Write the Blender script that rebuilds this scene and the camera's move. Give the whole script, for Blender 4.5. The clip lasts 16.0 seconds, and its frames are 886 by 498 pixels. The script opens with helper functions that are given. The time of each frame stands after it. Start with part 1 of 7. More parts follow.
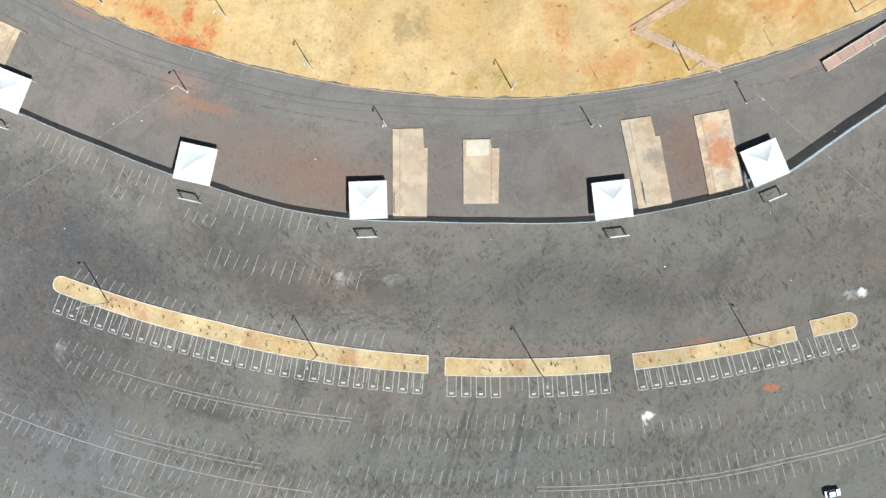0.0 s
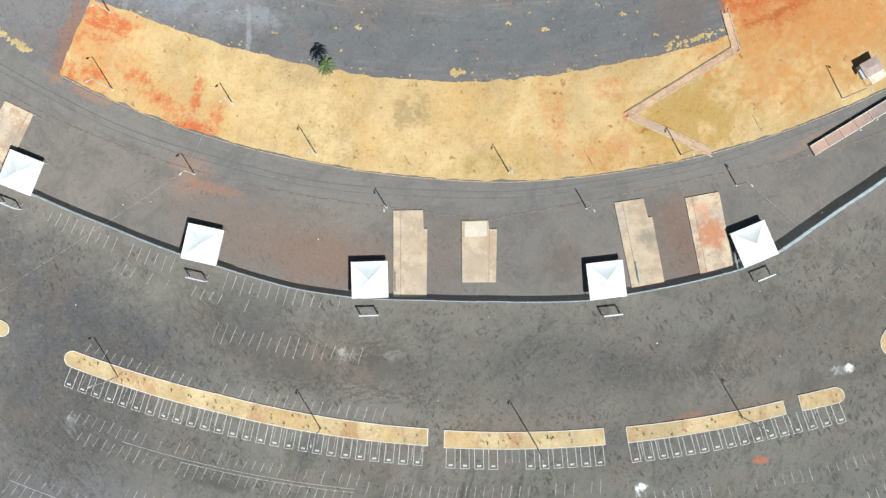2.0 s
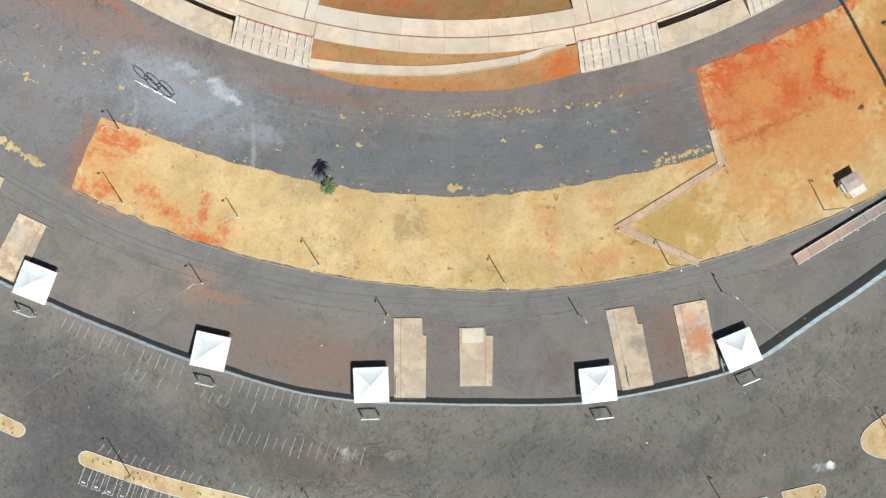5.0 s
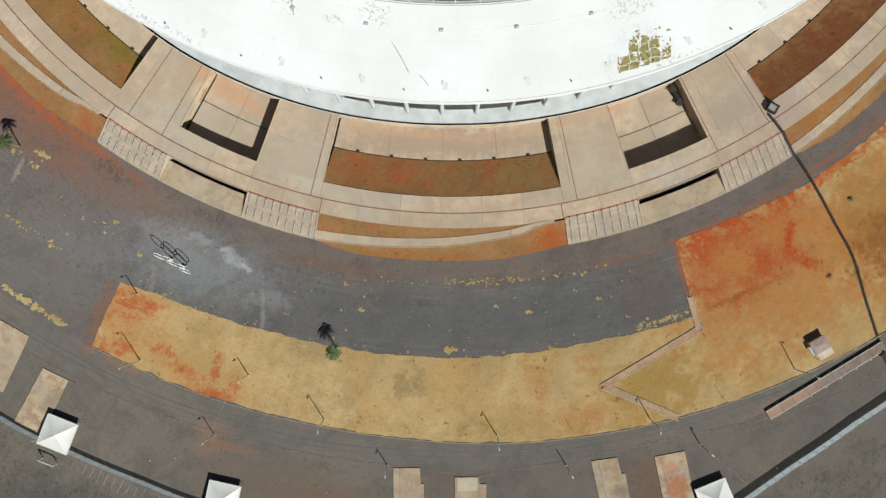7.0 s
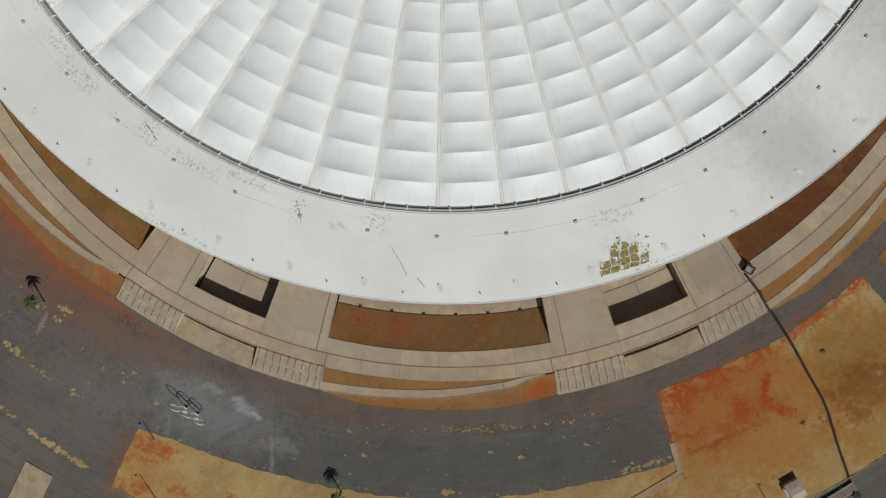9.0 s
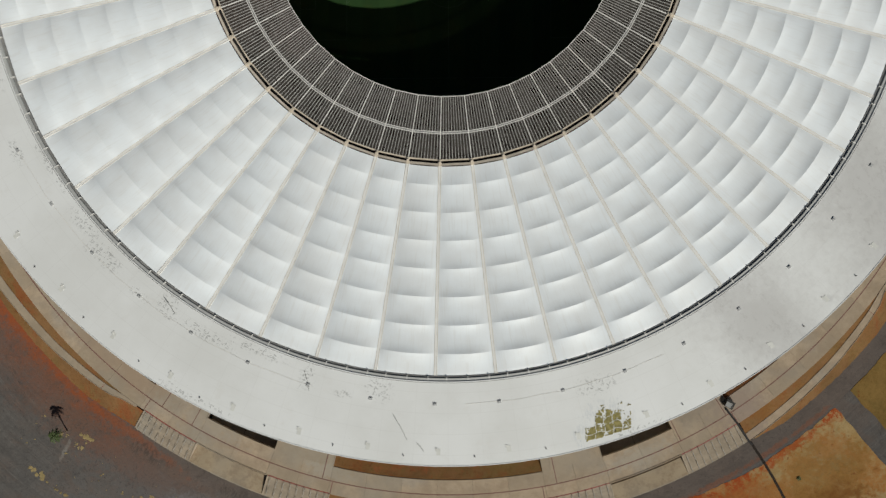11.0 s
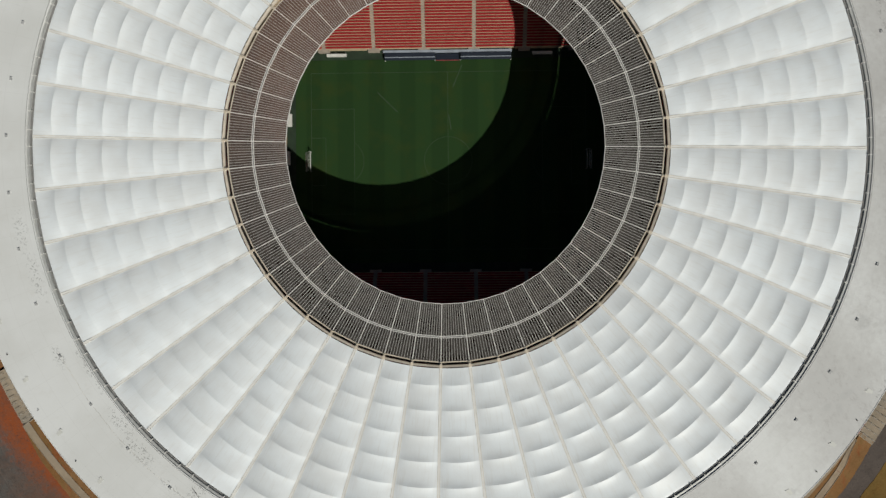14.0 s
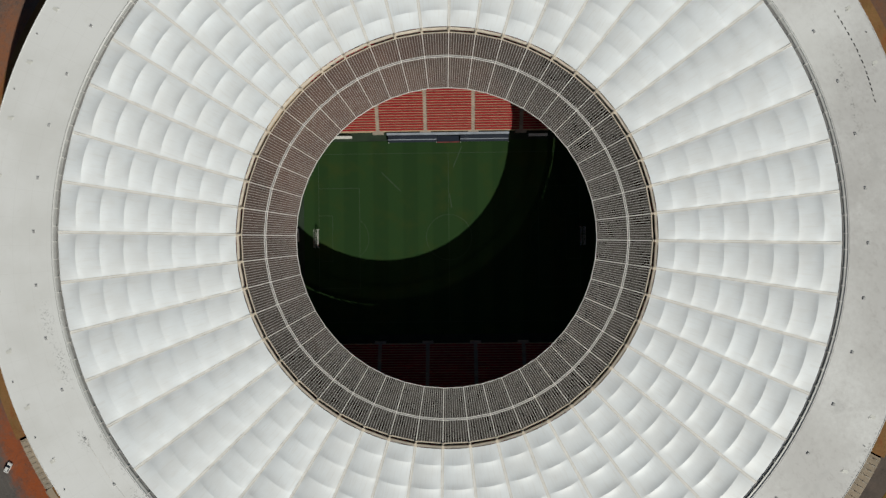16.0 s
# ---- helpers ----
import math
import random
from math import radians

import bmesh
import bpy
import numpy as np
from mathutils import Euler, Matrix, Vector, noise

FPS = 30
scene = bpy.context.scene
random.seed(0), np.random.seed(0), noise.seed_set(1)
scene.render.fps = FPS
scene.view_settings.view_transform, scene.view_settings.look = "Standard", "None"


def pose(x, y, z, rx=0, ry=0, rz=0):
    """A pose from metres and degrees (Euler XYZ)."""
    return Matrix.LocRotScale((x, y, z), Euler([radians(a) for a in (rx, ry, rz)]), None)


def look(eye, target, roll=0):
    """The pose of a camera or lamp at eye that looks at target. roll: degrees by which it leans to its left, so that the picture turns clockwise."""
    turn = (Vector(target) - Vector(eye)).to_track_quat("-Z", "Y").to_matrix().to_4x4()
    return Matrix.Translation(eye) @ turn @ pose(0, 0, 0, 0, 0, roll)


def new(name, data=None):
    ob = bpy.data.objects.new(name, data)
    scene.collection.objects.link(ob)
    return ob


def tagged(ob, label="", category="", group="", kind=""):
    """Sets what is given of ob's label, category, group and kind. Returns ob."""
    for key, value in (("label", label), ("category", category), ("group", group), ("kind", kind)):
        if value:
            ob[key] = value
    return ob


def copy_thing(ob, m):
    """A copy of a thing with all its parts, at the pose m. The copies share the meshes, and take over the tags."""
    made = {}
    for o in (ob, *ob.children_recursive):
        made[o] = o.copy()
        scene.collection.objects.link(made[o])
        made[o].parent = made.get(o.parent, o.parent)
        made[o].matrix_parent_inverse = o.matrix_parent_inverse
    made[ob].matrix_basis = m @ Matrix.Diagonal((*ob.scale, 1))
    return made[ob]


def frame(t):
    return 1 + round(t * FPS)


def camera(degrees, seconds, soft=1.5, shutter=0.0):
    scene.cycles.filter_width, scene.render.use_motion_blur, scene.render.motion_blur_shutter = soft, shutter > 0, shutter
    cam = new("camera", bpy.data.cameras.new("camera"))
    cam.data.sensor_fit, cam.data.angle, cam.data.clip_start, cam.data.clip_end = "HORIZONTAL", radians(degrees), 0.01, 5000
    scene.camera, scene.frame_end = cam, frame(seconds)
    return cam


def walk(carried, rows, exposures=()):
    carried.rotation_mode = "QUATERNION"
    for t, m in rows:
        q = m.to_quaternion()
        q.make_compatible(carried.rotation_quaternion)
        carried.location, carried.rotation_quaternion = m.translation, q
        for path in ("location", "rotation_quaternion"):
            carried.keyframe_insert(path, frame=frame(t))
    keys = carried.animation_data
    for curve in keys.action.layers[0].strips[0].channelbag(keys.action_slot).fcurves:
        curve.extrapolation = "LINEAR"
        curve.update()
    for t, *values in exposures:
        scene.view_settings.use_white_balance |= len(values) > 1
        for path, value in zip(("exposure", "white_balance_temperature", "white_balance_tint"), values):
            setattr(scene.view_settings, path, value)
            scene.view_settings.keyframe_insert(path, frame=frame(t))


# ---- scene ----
import collections

# Camera: looks straight down while it flies over the car park, the gates and the stadium roof.
cam = camera(68.0, 16.0, soft=1.45)
ROWS = [
    (0.0, -3.509, -290.461, 189.202, 1.073, 0.716, 0.060),
    (0.5, -3.018, -284.467, 190.678, 0.883, 0.850, 0.054),
    (1.0, -3.044, -279.204, 192.312, 0.938, 0.822, 0.027),
    (1.5, -2.997, -274.222, 193.804, 1.071, 0.816, 0.055),
    (2.0, -2.944, -269.003, 195.286, 1.127, 0.810, 0.064),
    (2.5, -3.091, -263.660, 196.943, 1.130, 0.741, 0.037),
    (3.0, -2.897, -258.112, 198.412, 1.056, 0.773, 0.060),
    (5.5, -2.255, -226.922, 206.078, 0.424, 0.739, -0.199),
    (6.0, -1.993, -214.978, 209.774, 0.765, 0.709, -0.153),
    (6.5, -1.965, -201.847, 213.524, 0.710, 0.590, -0.120),
    (7.0, -1.856, -188.557, 217.374, 0.573, 0.555, -0.105),
    (7.5, -1.493, -176.235, 221.051, 0.590, 0.606, -0.077),
    (8.0, -1.244, -164.223, 224.442, 0.589, 0.587, -0.084),
    (8.5, -0.845, -152.161, 227.911, 0.561, 0.620, -0.063),
    (9.0, -0.051, -139.631, 231.024, 0.392, 0.722, -0.229),
    (11.5, 1.912, -81.637, 247.926, 0.085, 0.952, -0.353),
    (12.0, 1.797, -70.746, 251.217, 0.103, 0.892, -0.421),
    (12.5, 2.097, -60.297, 254.513, 0.106, 0.954, -0.423),
    (13.0, 2.213, -50.334, 257.732, 0.221, 0.966, -0.376),
    (13.5, 2.614, -40.758, 261.136, 0.147, 1.033, -0.388),
    (14.0, 3.143, -32.317, 264.373, 0.092, 1.151, -0.470),
    (14.5, 3.154, -24.782, 267.642, -0.016, 1.124, -0.512),
    (15.0, 2.891, -17.784, 270.957, 0.065, 1.074, -0.552),
    (15.5, 2.495, -10.434, 274.155, 0.181, 1.016, -0.577),
    (16.0, 3.134, -2.818, 277.460, 0.006, 1.132, -0.639),
]
walk(
    cam,
    [(t, pose(x, y, z, rx, ry, rz)) for t, x, y, z, rx, ry, rz in ROWS],
    exposures=[(0.0, 1.08, 5760, 5), (3.0, 1.05, 5800, 5), (5.5, 0.86, 5900, 5), (6.5, 0.5, 6200, 5), (7.0, 0.2, 6360, 5), (7.5, 0.0, 6480, 5), (8.5, -0.42, 6540, 5), (9.0, -0.51, 6580, 5), (11.5, -0.62, 6620, 5), (16.0, -0.61, 6640, 5)],
)

# World and sun
SUN_WAY = Vector((0.555, -0.928, 1.0)).normalized()
world = bpy.data.worlds.new("world")
scene.world = world
world.use_nodes = True
wn = world.node_tree.nodes
sky = wn.new("ShaderNodeTexSky")
sky.sky_type = "NISHITA"
sky.sun_disc = False
sky.sun_elevation = math.asin(SUN_WAY.z)
sky.sun_rotation = math.atan2(SUN_WAY.x, SUN_WAY.y)
wn["Background"].inputs["Strength"].default_value = 0.034
world.node_tree.links.new(sky.outputs[0], wn["Background"].inputs["Color"])
sun = new("sun", bpy.data.lights.new("sun", "SUN"))
sun.data.energy, sun.data.angle, sun.data.color = 5.2, radians(0.53), (1.0, 0.965, 0.905)
sun.matrix_world = look(SUN_WAY * 800, (0, 0, 0))

# ---------------------------------------------------------------- materials
class Nodes:
    """A small writer of node trees: values are sockets or numbers."""

    def __init__(self, name):
        self.mat = bpy.data.materials.new(name)
        self.mat.use_nodes = True
        self.tree = self.mat.node_tree
        self.n = self.tree.nodes
        self.bsdf = self.n["Principled BSDF"]
        self.geo = self.n.new("ShaderNodeNewGeometry")
        self.pos = self.geo.outputs["Position"]

    def put(self, socket, value):
        if isinstance(value, bpy.types.NodeSocket):
            self.tree.links.new(value, socket)
        elif value is not None:
            socket.default_value = (*value, 1.0) if isinstance(value, tuple) and len(value) == 3 and socket.type == "RGBA" else value

    def math(self, op, a, b=None, clamp=False):
        node = self.n.new("ShaderNodeMath")
        node.operation, node.use_clamp = op, clamp
        self.put(node.inputs[0], a)
        self.put(node.inputs[1], b)
        return node.outputs[0]

    def mapped(self, scale=(1, 1, 1), turn=0.0, shift=(0, 0, 0), source=None):
        node = self.n.new("ShaderNodeMapping")
        node.vector_type = "TEXTURE"
        self.put(node.inputs["Vector"], source or self.pos)
        node.inputs["Location"].default_value = shift
        node.inputs["Rotation"].default_value = (0, 0, radians(turn))
        node.inputs["Scale"].default_value = scale
        return node.outputs[0]

    def noise(self, size, detail=3.0, vector=None, rough=0.55, warp=0.0):
        node = self.n.new("ShaderNodeTexNoise")
        self.put(node.inputs["Vector"], vector or self.pos)
        node.inputs["Scale"].default_value = 1.0 / size
        node.inputs["Detail"].default_value = detail
        node.inputs["Roughness"].default_value = rough
        node.inputs["Distortion"].default_value = warp
        return node.outputs["Fac"]

    def step(self, value, low, high):
        node = self.n.new("ShaderNodeMapRange")
        node.interpolation_type = "SMOOTHSTEP"
        self.put(node.inputs["Value"], value)
        node.inputs["From Min"].default_value, node.inputs["From Max"].default_value = low, high
        return node.outputs[0]

    def mix(self, fac, a, b, kind="MIX"):
        node = self.n.new("ShaderNodeMix")
        node.data_type, node.blend_type = "RGBA", kind
        self.put(node.inputs[0], fac)
        self.put(node.inputs[6], a)
        self.put(node.inputs[7], b)
        return node.outputs[2]

    def blob(self, x, y, rx, ry, turn=0.0, ragged=0.5, size=6.0, soft=0.45):
        """A stain of its own shape: 1 inside a ragged ellipse, 0 outside."""
        v = self.n.new("ShaderNodeVectorMath")
        v.operation = "LENGTH"
        self.put(v.inputs[0], self.mapped((rx, ry, 1e4), turn, (x, y, 0)))
        edge = self.math("MULTIPLY", self.math("SUBTRACT", self.noise(size, 6.0, rough=0.7), 0.5), ragged * 4)
        fine = self.math("MULTIPLY", self.math("SUBTRACT", self.noise(1.6, 5.0, rough=0.75), 0.5), ragged * 3)
        return self.step(self.math("ADD", v.outputs["Value"], self.math("ADD", edge, fine)), 0.9 + soft, 0.9 - soft)

    def dashes(self, along, across, turn, share, width=0.30):
        """Separate short marks of ragged outline, all lying one way; share of the cells hold one."""
        node = self.n.new("ShaderNodeTexVoronoi")
        node.voronoi_dimensions = "2D"
        wobble = self.n.new("ShaderNodeVectorMath")
        wobble.operation = "MULTIPLY_ADD"
        jitter = self.n.new("ShaderNodeTexNoise")
        self.put(jitter.inputs["Vector"], self.pos)
        jitter.inputs["Scale"].default_value = 0.9 / across
        jitter.inputs["Detail"].default_value = 4.0
        self.put(wobble.inputs[0], jitter.outputs["Color"])
        wobble.inputs[1].default_value = (across * 0.9,) * 3
        self.put(wobble.inputs[2], self.pos)
        self.put(node.inputs["Vector"], self.mapped((along, across, 1.0), turn, source=wobble.outputs[0]))
        node.inputs["Scale"].default_value = 1.0
        cell = self.n.new("ShaderNodeSeparateColor")
        self.put(cell.inputs[0], node.outputs["Color"])
        held = self.step(cell.outputs[0], 1 - share, 1 - share + 0.15)
        wide = self.math("MULTIPLY_ADD", cell.outputs[1], width * 0.6)
        wide.node.inputs[2].default_value = width * 0.5
        body = self.step(self.math("SUBTRACT", wide, node.outputs["Distance"]), 0.0, width * 0.4)
        return self.math("MULTIPLY", held, body)

    def polar(self):
        """Distance from the stadium's centre and way round it, for marks that follow the ring."""
        part_ = self.n.new("ShaderNodeSeparateXYZ")
        self.put(part_.inputs[0], self.pos)
        flat = self.n.new("ShaderNodeCombineXYZ")
        self.put(flat.inputs[0], part_.outputs[0])
        self.put(flat.inputs[1], part_.outputs[1])
        size = self.n.new("ShaderNodeVectorMath")
        size.operation = "LENGTH"
        self.put(size.inputs[0], flat.outputs[0])
        angle = self.math("ARCTAN2", part_.outputs[0], self.math("MULTIPLY", part_.outputs[1], -1.0))
        out = self.n.new("ShaderNodeCombineXYZ")
        self.put(out.inputs[0], size.outputs["Value"])
        self.put(out.inputs[1], self.math("MULTIPLY", angle, 220.0))
        return out.outputs[0]

    def bump(self, height, strength, distance=0.05):
        node = self.n.new("ShaderNodeBump")
        node.inputs["Strength"].default_value, node.inputs["Distance"].default_value = strength, distance
        self.put(node.inputs["Height"], height)
        self.put(self.bsdf.inputs["Normal"], node.outputs[0])

    def matt(self):
        """Rough granular ground throws light back towards the sun."""
        self.bsdf.inputs["Diffuse Roughness"].default_value = 0.36
        self.bsdf.inputs["Specular IOR Level"].default_value = 0.12

    def done(self, colour, rough=0.85, metal=0.0):
        self.put(self.bsdf.inputs["Base Color"], colour)
        self.put(self.bsdf.inputs["Roughness"], rough)
        self.bsdf.inputs["Metallic"].default_value = metal
        return self.mat


def tone(c, k):
    return tuple(v * k for v in c)


def plain(name, colour, rough=0.6, metal=0.0, spread=0.18, size=2.0):
    m = Nodes(name)
    f = m.noise(size, 4.0)
    g = m.noise(size * 0.12, 3.0)
    c = m.mix(m.step(f, 0.3, 0.7), tone(colour, 1 - spread), tone(colour, 1 + spread * 0.6))
    c = m.mix(m.math("MULTIPLY", g, 0.5), c, tone(colour, 1 - spread * 1.2))
    return m.done(c, rough, metal)


def asphalt(name, colour, dusty, patches=(), smudge=0.55, streak_turn=40.0, gain=(1.0, 1.0, 1.0), sweep=0.0, scuffs=(), oil=0.0):
    """Worn asphalt: broad tone, dust, oil smudges, tyre marks and grit; patches are stains (x, y, rx, ry, turn, colour, strength)."""
    m = Nodes(name)
    colour, dusty = (tuple(v * g for v, g in zip(k, gain)) for k in (colour, dusty))
    c = m.mix(m.step(m.noise(30.0, 5.0), 0.35, 0.68), colour, dusty)
    if sweep:
        ring = m.polar()
        for across, low in ((0.55, 0.5), (1.6, 0.48)):
            k = m.step(m.noise(1.0, 3.0, m.mapped((across, across * 30, 1.0), source=ring), 0.6), low, low + 0.2)
            c = m.mix(m.math("MULTIPLY", k, sweep), c, tone(dusty, 1.3 if across < 1 else 0.72))
    c = m.mix(m.math("MULTIPLY", m.step(m.noise(9.0, 7.0, warp=0.6, rough=0.75), 0.44, 0.66), 0.55), c, tone(colour, 0.7))
    for x, y, rx, ry, turn, tint, strength in patches:
        c = m.mix(m.math("MULTIPLY", m.blob(x, y, rx, ry, turn, 0.6, max(2.0, min(rx, ry)) * 1.1, 0.8 if min(rx, ry) > 3 else 0.4), strength), c, tuple(v * g for v, g in zip(tint, gain)))
    c = m.mix(m.math("MULTIPLY", m.step(m.noise(16.0, 7.0, rough=0.75), 0.5, 0.66), smudge * 0.45), c, (colour[0] * 1.3, colour[1] * 1.02, colour[2] * 0.82))
    wide = m.step(m.noise(6.0, 7.0, m.mapped((1.0, 2.2, 1.0), streak_turn - 60), 0.75), 0.51, 0.63)
    c = m.mix(m.math("MULTIPLY", wide, smudge * 0.75), c, tone(colour, 0.55))
    where = m.step(m.noise(20.0, 4.0), 0.40, 0.58)
    for turn, size, low in ((streak_turn, 1.5, 0.575), (streak_turn - 75, 1.2, 0.585), (streak_turn - 130, 0.9, 0.60)):
        smudges = m.step(m.noise(size, 5.0, m.mapped((2.0, 0.62, 1.0), turn), 0.68, 0.5), low, low + 0.075)
        c = m.mix(m.math("MULTIPLY", m.math("MULTIPLY", smudges, where), smudge), c, tone(colour, 0.38))
    if sweep > 0.5:
        drift = m.step(m.noise(12.0, 8.0, m.mapped((1.6, 0.8, 1.0), -20), 0.72, 0.6), 0.50, 0.64)
        c = m.mix(m.math("MULTIPLY", drift, 0.32), c, (0.145, 0.098, 0.076))
    if oil:
        crowd = m.math("MULTIPLY", m.step(m.noise(13.0, 4.0, rough=0.6), 0.42, 0.60), oil)
        for turn, along, across, share, width in ((-58, 4.2, 1.4, 0.30, 0.34), (70, 3.4, 1.1, 0.26, 0.32), (6, 3.0, 1.2, 0.16, 0.30), (-62, 1.9, 0.8, 0.30, 0.32)):
            c = m.mix(m.math("MULTIPLY", m.dashes(along, across, turn, share, width), crowd), c, tone(colour, 0.40))
    for x, y, rx, ry, turn, lie in scuffs:
        zone = m.blob(x, y, rx, ry, turn, 0.5, 5.0, 0.7)
        grainy = m.step(m.noise(1.6, 7.0, m.mapped((1.7, 0.55, 1.0), lie), 0.75, 0.8), 0.44, 0.60)
        c = m.mix(m.math("MULTIPLY", m.math("MULTIPLY", zone, grainy), 0.72), c, tone(colour, 0.46))
    pale = m.step(m.noise(1.3, 5.0, m.mapped((0.7, 2.2, 1.0), streak_turn - 40), 0.7), 0.62, 0.72)
    c = m.mix(m.math("MULTIPLY", pale, smudge * 0.5), c, tone(dusty, 1.5))
    spots = m.step(m.noise(0.9, 3.0, warp=0.5), 0.655, 0.70)
    c = m.mix(m.math("MULTIPLY", spots, min(0.75, smudge + 0.2)), c, tone(colour, 0.4))
    c = m.mix(m.math("MULTIPLY", m.step(m.noise(0.7, 3.0, rough=0.7), 0.52, 0.75), 0.3), c, tone(dusty, 1.45))
    c = m.mix(m.math("MULTIPLY", m.step(m.noise(0.45, 3.0), 0.52, 0.7), 0.35), c, tone(colour, 0.65))
    m.bump(m.noise(0.25, 3.0), 0.3, 0.02)
    m.matt()
    return m.done(c, 0.9)


def lawn(name, dry, green, soil, patches=(), soil_amount=0.62):
    """Dry grass with bare soil; patches as in asphalt()."""
    m = Nodes(name)
    c = m.mix(m.step(m.noise(14.0, 6.0, rough=0.65), 0.35, 0.7), tone(dry, 1.12), tone(dry, 0.82))
    c = m.mix(m.math("MULTIPLY", m.step(m.noise(24.0, 5.0, m.mapped((0.6, 1.5, 1.0), 10.0)), 0.45, 0.68), 0.5), c, (dry[0] * 0.95, dry[1] * 0.8, dry[2] * 0.55))
    c = m.mix(m.math("MULTIPLY", m.step(m.noise(6.0, 8.0, rough=0.75), 0.46, 0.66), 0.7), c, green)
    c = m.mix(m.math("MULTIPLY", m.step(m.noise(11.0, 8.0, m.mapped((0.7, 1.8, 1.0), 8.0), 0.75), soil_amount, soil_amount + 0.14), 0.7), c, soil)
    speck = m.step(m.noise(3.2, 9.0, rough=0.78), 0.40, 0.52)
    broad = m.step(m.noise(7.0, 12.0, m.mapped((0.8, 1.5, 1.0), 60), 0.78, 0.3), 0.44, 0.53)
    for x, y, rx, ry, turn, tint, strength in patches:
        mask = m.math("MULTIPLY", m.blob(x, y, rx, ry, turn, 0.9, min(rx, ry) * 0.7, 0.4), strength)
        share = 0.30 if min(rx, ry) > 7 else 0.85
        c = m.mix(m.math("MULTIPLY", mask, m.math("ADD", m.math("MULTIPLY", speck if min(rx, ry) < 4 else broad, share), 1 - share)), c, tint)
    tufts = m.noise(0.8, 6.0, rough=0.8)
    c = m.mix(m.math("MULTIPLY", m.step(m.noise(3.2, 8.0, rough=0.8), 0.5, 0.64), 0.4), c, (0.90, 0.74, 0.60), "MULTIPLY")
    c = m.mix(m.math("MULTIPLY", m.step(m.noise(5.0, 8.0, m.mapped((0.5, 2.4, 1.0), -35), 0.72), 0.5, 0.68), 0.4), c, (0.80, 0.74, 0.66), "MULTIPLY")
    c = m.mix(m.math("MULTIPLY", m.step(tufts, 0.47, 0.66), 0.45), c, (0.62, 0.60, 0.58), "MULTIPLY")
    c = m.mix(m.math("MULTIPLY", m.step(m.noise(0.5, 6.0, rough=0.8), 0.5, 0.72), 0.45), c, (1.28, 1.25, 1.22), "MULTIPLY")
    c = m.mix(m.math("MULTIPLY", m.step(m.noise(2.2, 4.0), 0.655, 0.71), 0.6), c, tone(soil, 0.5))
    m.bump(m.math("ADD", tufts, m.math("MULTIPLY", m.noise(3.0, 5.0), 1.5)), 0.8, 0.2)
    m.matt()
    return m.done(c, 0.95)


def concrete(name, colour, stain, patches=(), wear=0.6):
    """Weathered concrete: blotches, run-off stains, grime and a tone of its own for each piece."""
    m = Nodes(name)
    c = m.mix(m.step(m.noise(8.0, 7.0, rough=0.7), 0.35, 0.68), tone(colour, 1.08), tone(colour, 0.8))
    c = m.mix(m.math("MULTIPLY", m.step(m.noise(3.5, 8.0, rough=0.75), 0.45, 0.6), wear), c, stain)
    c = m.mix(m.math("MULTIPLY", m.step(m.noise(14.0, 5.0), 0.5, 0.7), 0.4), c, (colour[1] * 0.92, colour[1] * 0.9, colour[1] * 0.84))
    for x, y, rx, ry, turn, tint, strength in patches:
        c = m.mix(m.math("MULTIPLY", m.blob(x, y, rx, ry, turn, 0.7, min(rx, ry) * 0.7), strength), c, tint)
    c = m.mix(m.math("MULTIPLY", m.step(m.noise(0.9, 5.0, rough=0.7), 0.55, 0.75), 0.45), c, tone(stain, 0.65))
    info = m.n.new("ShaderNodeObjectInfo")
    c = m.mix(m.math("MULTIPLY", info.outputs["Random"], 0.5), c, tone((colour[0] * 0.93, colour[1], colour[2] * 1.05), 0.72))
    m.bump(m.noise(0.4, 3.0), 0.2, 0.02)
    m.matt()
    return m.done(c, 0.85)


